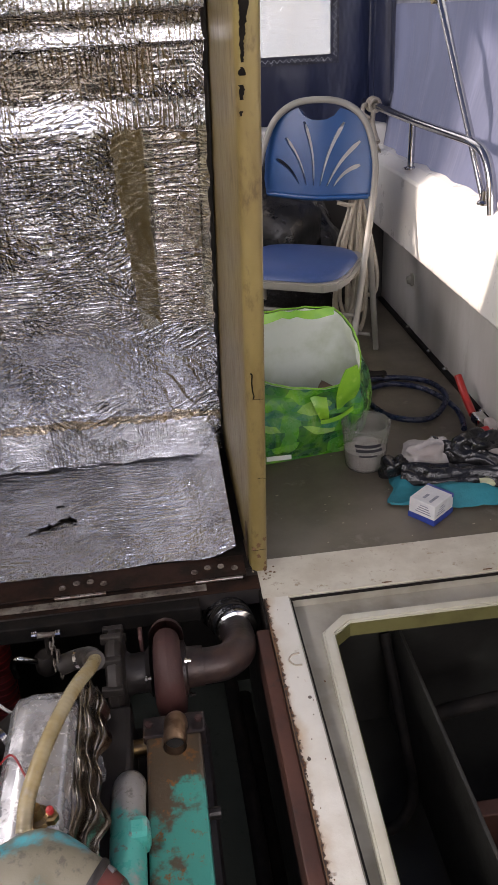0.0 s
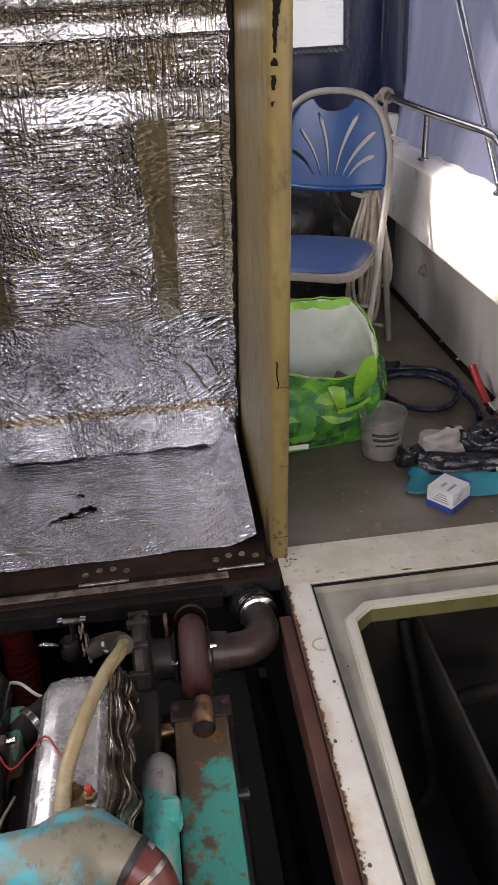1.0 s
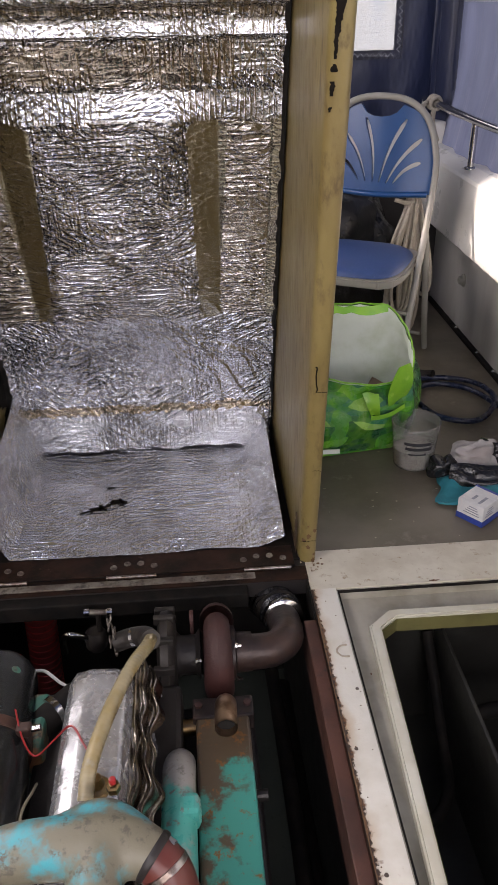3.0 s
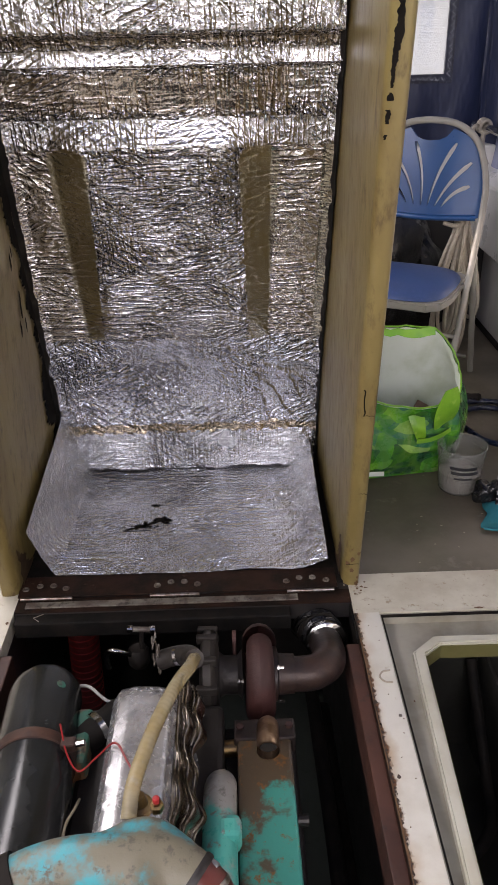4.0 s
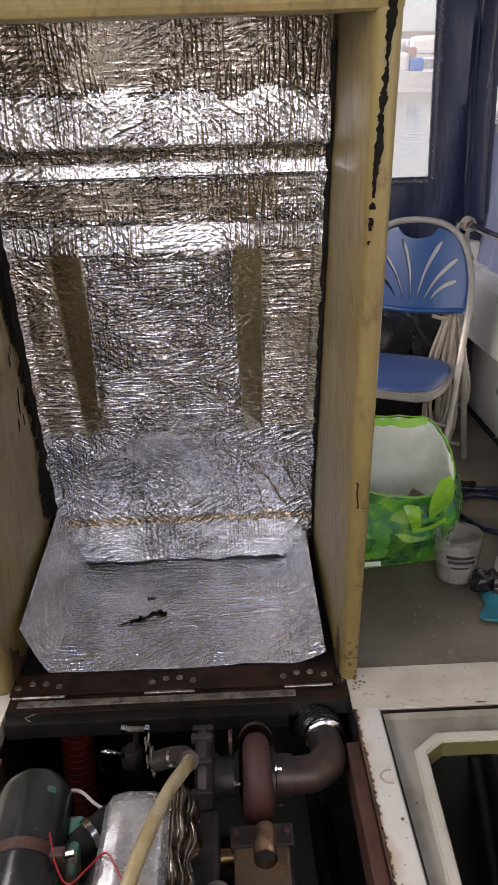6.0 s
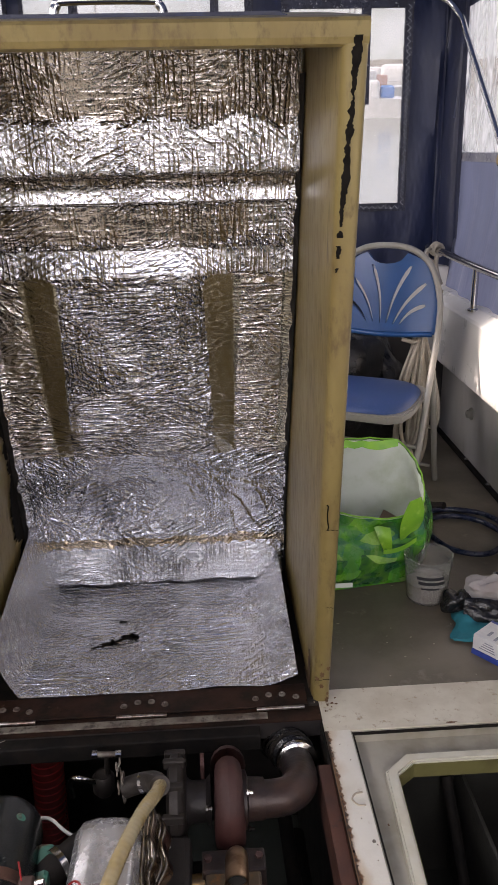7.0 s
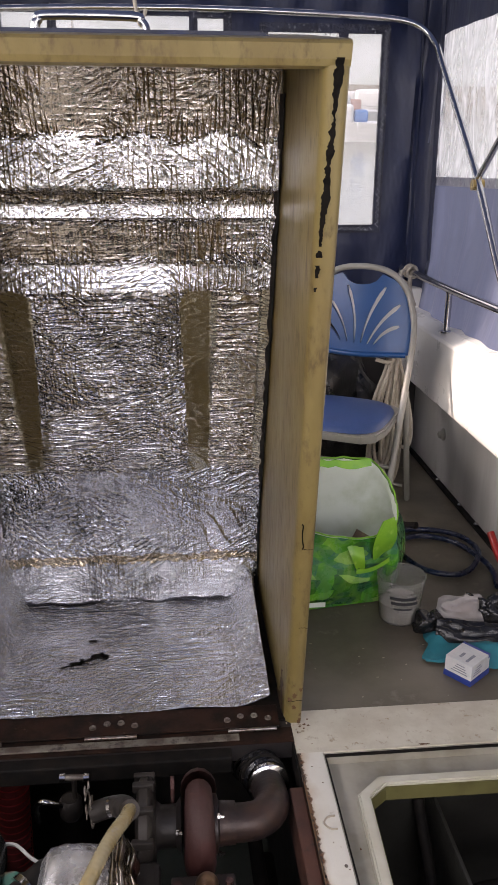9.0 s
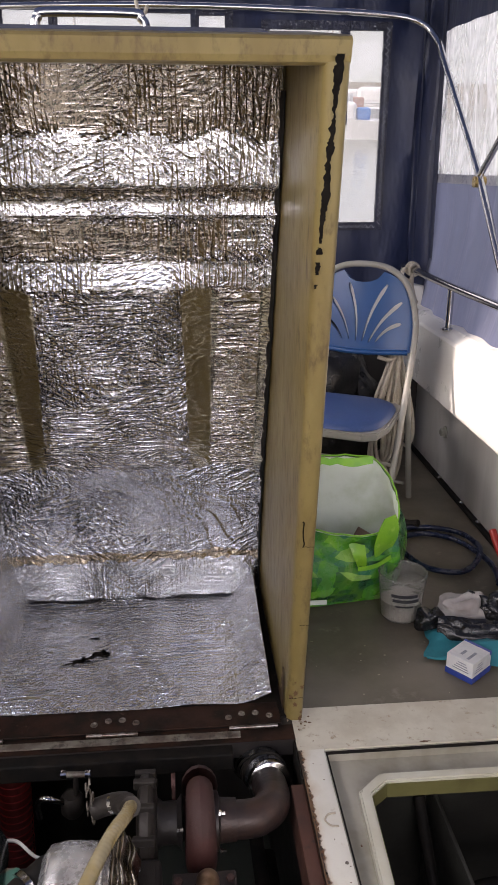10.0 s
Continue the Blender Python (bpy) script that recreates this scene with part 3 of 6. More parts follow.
def window(parent, axis, at, a0, a1, z0, z1, inset, bind=0.035, skew=0.0, left=None, right=None, edge_mat=None, pane_mat=None):
    """A clear pane with a stitched binding round it."""
    def bx(p, q, s, u, d0, d1):
        return (p, q, at + d0, at + d1, s, u) if axis == "y" else (at + d0, at + d1, p, q, s, u)
    bm = bmesh.new()
    lb, rb = (bind if left is None else left), (bind if right is None else right)
    for p, q, s, u in ((a0 - lb, a1 + rb, z0 - bind, z0), (a0 - lb, a1 + rb, z1, z1 + bind), (a0 - lb, a0, z0, z1), (a1, a1 + rb, z0, z1)):
        box(bm, *bx(p, q, s, u, inset - 0.004, inset + 0.003))
    pn = boxed(*bx(a0, a1, z0, z1, inset + 0.0005, inset + 0.0015))
    if skew:
        for b_ in (bm, pn):
            for v in b_.verts:
                v.co.x -= skew * max(0.0, v.co.y - 2.3)
    part("binding", bm, edge_mat or BINDING, parent, "puckered binding")
    p = part("pane", pn, pane_mat or VINYL, parent, "clear vinyl pane")
    p.visible_shadow = False


aft = thing("canvas_aft", "navy canvas aft curtain with clear vinyl windows", "canvas curtain")
aft["kind"] = "structure"
AFTW = [(0.348, 0.826, 1.03, 1.795), (0.06, 0.165, 1.10, 1.84), (-0.505, 0.026, 1.10, 1.846), (-0.72, -0.54, 1.10, 1.85), (-1.15, -0.80, 1.10, 1.85)]
part("curtain", panel(bmesh.new(), "y", 3.5, -1.25, 1.13, 0.62, 2.02, AFTW, wave=0.026, fold=0.026), NAVY, aft, "", True)
part("corner_fold", thick(sheet(bmesh.new(), lambda u, v: Vector((0.985 + 0.065 * u + 0.010 * math.sin(9 * u + 2 * v), 3.492 - 0.16 * u ** 1.5 + 0.014 * math.sin(15 * u + 1.5 * math.sin(3 * v)), 0.70 + 1.30 * v)), 16, 24), 0.001), NAVY, aft, "loose folded corner", True)
for w in AFTW:
    window(aft, "y", 3.5, *w, inset=-0.012, bind=0.034, left=0.034 if w[0] in (0.348, -1.15) else 0.016, right=0.034 if w[1] in (0.826, 0.165) else 0.016)
STITCH = material("pale_stitching", (0.50, 0.52, 0.58), 0.6, bump=0.2)
zig = [(0.8435 + 0.008 * (-1) ** k, 3.4835, 1.02 + 0.0125 * k) for k in range(64)]
part("stitching", tubed(zig, 0.0011, 5, 1, bend=False), STITCH, aft, "pale zigzag stitching")
part("stitching", tubed([(0.362 + 0.0125 * k, 3.4835, 1.013 + 0.007 * (-1) ** k) for k in range(38)], 0.0011, 5, 1, bend=False), STITCH, aft, "pale zigzag stitching")
part("window_strap", boxed(0.642, 0.682, 3.478, 3.483, 1.432, 1.80), BINDING, aft, "dark strap hanging over the window")
part("zip_cord", tubed([(1.056, 3.40, 1.97), (1.055, 3.40, 1.80), (1.045, 3.395, 1.60), (1.036, 3.40, 1.44), (1.030, 3.40, 1.37)], 0.0055, 8, 8), PALE, aft, "blue zip cord hanging in the corner", True)
star = thing("canvas_starboard", "blue canvas side curtain with a clear vinyl window above", "canvas curtain")
star["kind"] = "structure"
STARW = [(0.2, 2.3, 1.235, 1.80), (2.34, 3.42, 1.235, 1.80)]
part("curtain", panel(bmesh.new(), "x", 1.14, -1.5, 3.5, 0.66, 1.80, STARW, wave=0.013, skew=0.07, tuck=1.0), PALE, star, "", True)
part("valance", panel(bmesh.new(), "x", 1.115, -1.5, 3.5, 1.775, 2.0, [], wave=0.010, skew=0.07), NAVY, star, "navy valance with a frayed hem", True)
for w in STARW:
    window(star, "x", 1.14, *w, inset=-0.012, skew=0.07, edge_mat=BINDPALE, pane_mat=VINYL_SIDE)
# Unseen curtain, added to mask the sun down to a patch on the gunwale.
port = thing("unseen_canvas_port", "unseen navy side curtain, its openings cut to shape the sun", "canvas curtain")
port["kind"] = "structure"
PORTW = [(-1.2, 0.6, 1.18, 1.92), (1.50, 2.37, 1.16, 1.92)]
part("curtain", panel(bmesh.new(), "x", -1.25, -1.5, 3.5, 0.66, 2.0, PORTW, wave=0.008), NAVY, port, "", True)
for w in PORTW:
    window(port, "x", -1.25, *w, inset=0.012)
# Unseen curtain added behind the camera; its openings let fill light reach the foil.
fore = thing("unseen_canvas_forward", "unseen navy forward curtain, added with openings for fill light", "canvas curtain")
fore["kind"] = "structure"
FOREW = [(-1.05, -0.1, 0.7, 1.85), (0.05, 1.0, 0.7, 1.85)]
part("curtain", panel(bmesh.new(), "y", -1.5, -1.25, 1.14, -0.05, 2.0, FOREW, wave=0.008), NAVY, fore, "", True)
for w in FOREW:
    window(fore, "y", -1.5, *w, inset=0.012)
roof = sheet(bmesh.new(), lambda u, v: Vector((-1.26 + 2.41 * u, -1.52 + 5.03 * v, 1.97 + 0.12 * math.sin(math.pi * u) ** 0.6 + 0.008 * math.sin(v * 40))), 24, 40)
tagged(part("ceiling", roof, ROOFCLOTH, None, "", True), "navy canvas canopy roof", "canopy", kind="structure")

# ---- the open engine box lid ----
lid = thing("engine_box_lid", "yellowed fibreglass engine box lid standing open, lined with foil", "hatch lid")


def back_y(z):
    return ramp(z, (-0.02, 2.125), (0.06, 2.105), (0.25, 2.07), (0.5, 1.975), (1.0, 1.79), (1.16, 1.735), (1.33, 1.678), (1.46, 1.634))


def front_y(z):
    return 1.47 - 0.183 * z


XR, XRO, ZT, ZTO = 0.173, 0.215, 1.413, 1.452


def left_x(z):
    return -0.625 + 0.05 * min(1, z / 1.1)


NZ = 28
for name, inner, outer in (("side_wall", lambda z: XR, lambda z: XRO), ("side_wall", left_x, lambda z: left_x(z) - 0.047)):
    bm = bmesh.new()
    rows = []
    for i in range(NZ + 1):
        z = (ZT + 0.004) * i / NZ
        s = 1 if outer(z) > inner(z) else -1
        o, n_ = outer(z), inner(z)
        yf, yb = front_y(z), back_y(z) + 0.02
        wv = 0.0022 * wob(0, 0, z, 6.0)
        pts = [(n_, yb), (n_ + wv, (yf + yb) / 2), (n_ + wv, yf + 0.022), (n_ + s * 0.004, yf + 0.009), (n_ + s * 0.014, yf + 0.001), (n_ + s * 0.03, yf), (o - s * 0.006, yf + 0.001),
               (o - s * 0.001, yf + 0.007), (o, yf + 0.02), (o, yb)]
        rows.append([bm.verts.new((x, y, z + 0.052 * (i / NZ) ** 8 * max(0.0, (y - 1.225) / 0.43))) for x, y in pts])
    for a, b in zip(rows, rows[1:]):
        for k in range(len(a)):
            j = (k + 1) % len(a)
            bm.faces.new((a[k], a[j], b[j], b[k]))
    bm.faces.new(rows[0][::-1])
    bm.faces.new(rows[-1])
    part(name, bm, OLIVE, lid, "", True)
bm = bmesh.new()
pr = [(1.655, ZT + 0.045), (1.655, ZTO + 0.07), (front_y(ZTO) + 0.02, ZTO + 0.004), (front_y(ZTO) + 0.006, ZTO), (front_y(ZTO), ZTO - 0.006), (front_y(ZT) - 0.001, ZT + 0.012), (front_y(ZT) + 0.004, ZT + 0.003), (front_y(ZT) + 0.016, ZT)]
prism(bm, pr, XRO - 0.0005 - left_x(1.41) + 0.046, Matrix(((0, 0, 1, left_x(1.41) - 0.046), (1, 0, 0, 0), (0, 1, 0, 0), (0, 0, 0, 1))))
part("end_wall", bm, OLIVE, lid, "yellowed end wall of the lid")
part("back_panel", sheet(bmesh.new(), lambda u, v: Vector((left_x(1.46 * v) - 0.02 + (XRO - left_x(1.46 * v)) * u, back_y(1.5 * v) + 0.028, 1.5 * v)), 2, 24), OLIVE, lid, "", True)
part("bottom_panel", boxed(-0.655, 0.2125, 1.480, 2.14, 0.0005, 0.006), DARKTRIM, lid, "black sealed inner face")


def foil_y(x, z):
    """The foil over the padding: a raised slab with sloping sides, ribs above it, a slack foot."""
    h = ramp(z, (0.0, 0.012), (0.10, 0.020), (0.135, 0.026), (0.16, 0.022), (0.3, 0.01), (0.5, 0.012), (1.0, 0.012), (1.05, 0.004), (1.16, 0.004), (1.165, 0.018), (1.19, 0.008), (1.215, 0.012), (1.225, 0.034), (1.34, 0.004), (1.46, 0.004))
    side = min(ramp(x, (-0.47, 0.0), (-0.40, 1.0)), ramp(x, (-0.06, 1.0), (0.02, 0.0)))
    tall = min(ramp(z, (0.36, 0.0), (0.56, 1.0)), ramp(z, (1.0, 1.0), (1.055, 0.0)))
    h += 0.022 * side * tall
    if z < 0.6:
        fan = math.atan2(x + 0.22, 0.66 - z)
        low = ramp(z, (0.15, 0.0), (0.2, 1.0), (0.42, 1.0), (0.6, 0.0))
        fan += 0.25 * noise.noise(Vector((x * 5, z * 6, 1.0)))
        h += 0.0065 * low * max(0.0, 1 - abs(noise.noise(Vector((fan * 9, z * 3.0, 4.0)))) * 11) + 0.0008 * low * noise.noise(Vector((fan * 16, z * 9, 9.0)))
    if 0.10 < z < 0.18:
        h += 0.006 * noise.noise(Vector((x * 70, z * 25, 2.0)))
    fl_ = ramp(z, (0.17, 1.0), (0.2, 0.35), (0.45, 0.35), (0.6, 1.0))
    h += 0.003 * wob(x, 0, z, 6.0) + fl_ * (0.0008 * wob(x * 0.5, 1, z, 26.0) + 0.0007 * wob(x, 2, z, 60.0))
    return back_y(z) - h


def foil_back(u, v):
    z = 0.004 + 1.452 * v + 0.006 * wob(u * 8, 0, 0, 1.0) * (1 - v) ** 6
    x = left_x(z) + 0.006 + (XR - 0.006 - left_x(z) - 0.008) * u
    edge = max(0, 1 - min(u, 1 - u) / 0.03)
    return Vector((x, foil_y(x, z) - 0.012 * edge + 0.01 * edge * wob(0, 3, z, 12.0), z))


bf = sheet(bmesh.new(), foil_back, 190, 300)
for f in bf.faces:
    c_ = f.calc_center_median()
    j_ = 0.02 * wob(c_.x, 0, 0, 12.0) + 0.010 * wob(c_.x, 0, 4, 45.0)
    f.material_index = 0
    if c_.z < 0.475 + j_:
        f.material_index = 4 if 0.134 < c_.z < 0.166 + j_ * 0.6 else 1
    elif 0.998 < c_.z - j_ * 0.3 < 1.058 or 1.166 < c_.z - j_ * 0.2 < 1.196 or 1.226 < c_.z - j_ * 0.3 < 1.325 + j_:
        f.material_index = 6
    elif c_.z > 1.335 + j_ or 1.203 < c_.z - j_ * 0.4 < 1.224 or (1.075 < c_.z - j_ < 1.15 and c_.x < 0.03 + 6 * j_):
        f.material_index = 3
    elif c_.z < 1.0:
        up_ = (c_.z - 0.47) / 0.53
        w_ = 0.024 + 0.024 * up_
        w_ *= max(0.0, 1 - max(0.0, (c_.z - 0.965) / 0.035) ** 2) ** 0.5
        f.material_index = 5 if c_.x < -0.44 or c_.x > 0.0 else 0
        for m_ in (-0.455 + 0.018 * up_, -0.010 + 0.004 * up_):
            if abs(c_.x - m_) < w_ + 0.002 * wob(c_.z, 0, m_, 30.0):
                f.material_index = 2
        if c_.x > XR - 0.034:
            f.material_index = 2
part("back_foil", thick(bf, 0.001), [FOIL, FOIL_LOW, FOIL_OLIVE, FOIL_TOP, FOIL_FOLD, FOIL_OUT, FOIL_BAND], lid, "crumpled silver insulation foil", True)
strip = sheet(bmesh.new(), lambda u, v: Vector((-0.60 + 0.755 * u, 2.075 - 0.010 * v + 0.004 * wob(u * 10, v, 0, 1.0) - 0.03 * (1 - v), 0.024 + 0.118 * v + 0.012 * (1 - v) * (wob(u * 9, 0, 5, 1.0) + 0.6 * wob(u * 31, 0, 2, 1.0)))), 60, 10)
part("foil_tape", thick(strip, 0.001), FOIL_TAPE, lid, "loose foil tape with a torn edge", True)


def tray(u, v):
    x = -0.60 + 0.745 * u
    y = 1.528 + 0.56 * v
    z = 0.014 + 0.004 * wob(x, y, 0, 7.0) + 0.0010 * wob(x * 0.25, y, 3, 40.0) + 0.0008 * wob(x, y * 0.3, 8, 34.0)
    z += 0.17 * max(0, (0.075 + 0.03 * v - u) / (0.075 + 0.03 * v)) ** 1.25 * (0.8 + 0.35 * v)
    z += 0.075 * max(0, (u - 0.905) / 0.095) ** 1.2 * (0.35 + 0.9 * v)
    z += 0.006 * max(0, (v - 0.95) / 0.05)
    y += 0.008 * wob(x, 0, 7, 7.0) * (1 - v)
    return Vector((x, y, z))


part("tray_foil", thick(sheet(bmesh.new(), tray, 110, 80), 0.001), FOIL_SMOOTH, lid, "smoother silver foil with a torn hole", True)

# hinge line
ROPE = material("dirty_white_rope", (0.42, 0.38, 0.31), 0.85, second=(0.34, 0.30, 0.24), scale=20.0, third=(0.20, 0.175, 0.14), third_share=0.35, third_scale=160.0, bump=0.8, bump_scale=220.0, depth=0.003)
HINGEPIN = material("worn_hinge_pin", (0.42, 0.40, 0.37), 0.32, 1.0, second=(0.20, 0.15, 0.12), scale=40.0, third=(0.06, 0.04, 0.03), third_share=0.36, third_scale=90.0, bump=0.4, bump_scale=160.0)
part("hinge_strip", boxed(-0.625, 0.16, 1.452, 1.530, 0.0065, 0.0105, bevel=0.001), HINGESTRIP, lid, "dark steel strip with screws")
part("hinge_leaf", boxed(-0.622, 0.186, 1.403, 1.452, 0.0005, 0.0035), HINGESTRIP, lid, "dark fixed hinge leaf")
part("pale_strip", boxed(-0.60, 0.06, 1.414, 1.436, 0.0035, 0.008, bevel=0.002), PALEWORN, lid, "worn pale hinge leaf")
part("edge_bar", boxed(-0.62, 0.04, 1.372, 1.410, -0.05, -0.006, bevel=0.004), DARKTRIM, lid, "black edge bar")
part("paint_mark", tubed([(-0.553, 1.406, -0.0055), (-0.576, 1.393, -0.0055), (-0.560, 1.379, -0.0055)], 0.0011, 6, 1, bend=False), ROPE, lid, "pale scratched mark")
for x0, x1 in ((-0.615, -0.49), (-0.30, -0.18), (0.035, 0.15)):
    part("hinge_pin", rod(bmesh.new(), (x0, 1.442, 0.011), (x1, 1.442, 0.011), 0.0045), HINGEPIN, lid, "bright hinge knuckle", True)
for cx in (-0.56, -0.235, 0.085):
    for k in range(4):
        part("screw", lathe(bmesh.new(), [(0.0085, 0), (0.0078, 0.003), (0.005, 0.004), (0.0035, 0.002), (0.0005, 0.002)], pose(cx - 0.05 + 0.033 * k, 1.48 + 0.012 * (k % 3 > 0), 0.0105), 14), PALEWORN, lid, "worn screw", True)

# ---- materials of the loose things ----
CHAIRBLUE = material("blue_chair_plastic", (0.008, 0.062, 0.200), 0.33, second=(0.007, 0.052, 0.17), scale=5.0, third=(0.016, 0.075, 0.235), third_share=0.3, third_scale=60.0, bump=0.12, bump_scale=200.0)
SEATVINYL = material("blue_seat_vinyl", (0.032, 0.068, 0.185), 0.42, second=(0.027, 0.058, 0.16), scale=6.0, third=(0.06, 0.085, 0.225), third_share=0.4, third_scale=120.0, bump=0.2, bump_scale=240.0)
CHAIRGREY = material("grey_chair_paint", (0.27, 0.26, 0.235), 0.42, second=(0.24, 0.23, 0.20), scale=8.0, third=(0.24, 0.22, 0.19), third_share=0.25, bump=0.05)
LINING = material("bag_lining", (0.78, 0.83, 0.77), 0.45, second=(0.60, 0.66, 0.54), scale=5.0, third=(0.34, 0.44, 0.30), third_share=0.28, third_scale=14.0, bump=0.35, bump_scale=14.0, depth=0.006)
LIME = material("lime_bag_edge", (0.22, 0.50, 0.03), 0.35, second=(0.16, 0.42, 0.03), scale=12.0, third=(0.36, 0.60, 0.10), third_share=0.35, third_scale=25.0, bump=0.2, bump_scale=25.0)
TUB = material("milky_tub_plastic", (0.86, 0.86, 0.84), 0.22, second=(0.82, 0.82, 0.79), third=(0.80, 0.80, 0.77), third_share=0.15, bump=0.05)
TUB.node_tree.nodes["Principled BSDF"].inputs["Transmission Weight"].default_value = 0.9
TUB.node_tree.nodes["Principled BSDF"].inputs["IOR"].default_value = 1.1
CARTON = material("white_carton", (0.68, 0.68, 0.67), 0.45, second=(0.60, 0.60, 0.60), scale=30.0, third=(0.30, 0.30, 0.33), third_share=0.3, third_scale=70.0, bump=0.05)
CARTONBLUE = material("blue_carton", (0.03, 0.06, 0.30), 0.4, second=(0.025, 0.05, 0.25), scale=30.0, third=(0.3, 0.33, 0.45), third_share=0.22, third_scale=110.0)
INK = material("dark_ink", (0.03, 0.03, 0.035), 0.5)
TEAL = material("teal_cloth", (0.010, 0.20, 0.25), 0.7, second=(0.008, 0.15, 0.19), scale=10.0, third=(0.02, 0.20, 0.245), third_share=0.3, bump=0.5, bump_scale=30.0, depth=0.006)
BLACKBAG = material("black_bag_plastic", (0.010, 0.010, 0.011), 0.22, second=(0.016, 0.016, 0.017), scale=10.0, bump=0.6, bump_scale=34.0, depth=0.006)
RAG = material("pale_rag", (0.42, 0.39, 0.375), 0.85, second=(0.34, 0.30, 0.285), scale=12.0, third=(0.22, 0.19, 0.17), third_share=0.25, bump=0.6, bump_scale=35.0, depth=0.006)
HOSEBLUE = material("blue_black_hose", (0.008, 0.016, 0.044), 0.28, second=(0.006, 0.010, 0.028), scale=3.0, third_share=0.12, bump=0.03)
REDGRIP = material("red_grip", (0.40, 0.025, 0.02), 0.35, second=(0.31, 0.02, 0.016), scale=14.0, bump=0.1)
CHIPBLACK = material("chipped_black", (0.006, 0.005, 0.004), 0.95, second=(0.012, 0.010, 0.008), scale=30.0, bump=0.0)
CHIPBLACK.node_tree.nodes["Principled BSDF"].inputs["Specular IOR Level"].default_value = 0.1


def print_material(name):
    """Shopping bag print: soft overlapping leaf shapes in several greens."""
    mat = material(name, (0.05, 0.22, 0.03), 0.28, bump=0.3, bump_scale=12.0, depth=0.006)
    nt = mat.node_tree
    n, l = nt.nodes, nt.links
    tc, mp = n.new("ShaderNodeTexCoord"), n.new("ShaderNodeMapping")
    mp.inputs["Rotation"].default_value = (0.3, 0.6, 0.4)
    mp.inputs["Scale"].default_value = (1.0, 1.0, 0.55)
    l.new(tc.outputs["Object"], mp.inputs["Vector"])
    nz = n.new("ShaderNodeTexNoise")
    nz.inputs["Scale"].default_value, nz.inputs["Detail"].default_value, nz.inputs["Distortion"].default_value = 14.0, 2.5, 1.2
    l.new(mp.outputs["Vector"], nz.inputs["Vector"])
    rp = n.new("ShaderNodeValToRGB")
    e = rp.color_ramp
    e.elements[0].position, e.elements[0].color = 0.30, (0.012, 0.06, 0.02, 1)
    e.elements[1].position, e.elements[1].color = 0.72, (0.35, 0.60, 0.13, 1)
    for p, cc in ((0.40, (0.02, 0.13, 0.05, 1)), (0.44, (0.04, 0.20, 0.12, 1)), (0.49, (0.06, 0.30, 0.03, 1)), (0.57, (0.12, 0.42, 0.03, 1)), (0.63, (0.20, 0.50, 0.05, 1))):
        e.elements.new(p).color = cc
    l.new(nz.outputs["Fac"], rp.inputs["Fac"])
    v = n.new("ShaderNodeTexVoronoi")
    v.feature = "SMOOTH_F1"
    v.inputs["Scale"].default_value = 19.0
    mp2 = n.new("ShaderNodeMapping")
    mp2.inputs["Rotation"].default_value = (0.5, -0.7, 0.2)
    mp2.inputs["Scale"].default_value = (1.0, 1.0, 2.4)
    l.new(tc.outputs["Object"], mp2.inputs["Vector"])
    l.new(mp2.outputs["Vector"], v.inputs["Vector"])
    mr = n.new("ShaderNodeMapRange")
    mr.inputs["From Min"].default_value, mr.inputs["From Max"].default_value = 0.30, 0.34
    mr.inputs["To Min"].default_value, mr.inputs["To Max"].default_value = 0.75, 0.0
    l.new(v.outputs["Distance"], mr.inputs["Value"])
    mx = n.new("ShaderNodeMix")
    mx.data_type = "RGBA"
    mx.inputs["B"].default_value = (0.03, 0.16, 0.07, 1)
    l.new(mr.outputs["Result"], mx.inputs["Factor"])
    l.new(rp.outputs[0], mx.inputs["A"])
    # crisp leaf blades over the soft ground
    wv, ad, sc = n.new("ShaderNodeTexNoise"), n.new("ShaderNodeVectorMath"), n.new("ShaderNodeVectorMath")
    wv.inputs["Scale"].default_value = 9.0
    sc.operation, sc.inputs["Scale"].default_value = "SCALE", 0.09
    l.new(tc.outputs["Object"], wv.inputs["Vector"])
    l.new(wv.outputs["Color"], sc.inputs[0])
    l.new(sc.outputs[0], ad.inputs[0])
    l.new(tc.outputs["Object"], ad.inputs[1])
    mp3, blade, tone = n.new("ShaderNodeMapping"), n.new("ShaderNodeTexVoronoi"), n.new("ShaderNodeValToRGB")
    mp3.inputs["Rotation"].default_value, mp3.inputs["Scale"].default_value = (0.2, 0.75, 0.5), (1.0, 0.6, 2.2)
    blade.inputs["Scale"].default_value = 15.0
    l.new(ad.outputs[0], mp3.inputs["Vector"])
    l.new(mp3.outputs["Vector"], blade.inputs["Vector"])
    sp = n.new("ShaderNodeSeparateColor")
    l.new(blade.outputs["Color"], sp.inputs[0])
    tone.color_ramp.interpolation = "CONSTANT"
    e = tone.color_ramp
    e.elements[0].position, e.elements[0].color = 0.0, (0.010, 0.045, 0.018, 1)
    e.elements[1].position, e.elements[1].color = 0.88, (0.34, 0.56, 0.14, 1)
    for p, cc in ((0.16, (0.02, 0.12, 0.03, 1)), (0.32, (0.05, 0.26, 0.03, 1)), (0.48, (0.03, 0.17, 0.11, 1)), (0.60, (0.10, 0.36, 0.03, 1)), (0.76, (0.18, 0.47, 0.05, 1))):
        e.elements.new(p).color = cc
    l.new(sp.outputs[0], tone.inputs["Fac"])
    m4 = n.new("ShaderNodeMix")
    m4.data_type = "RGBA"
    m4.inputs["Factor"].default_value = 0.6
    l.new(mx.outputs["Result"], m4.inputs["A"])
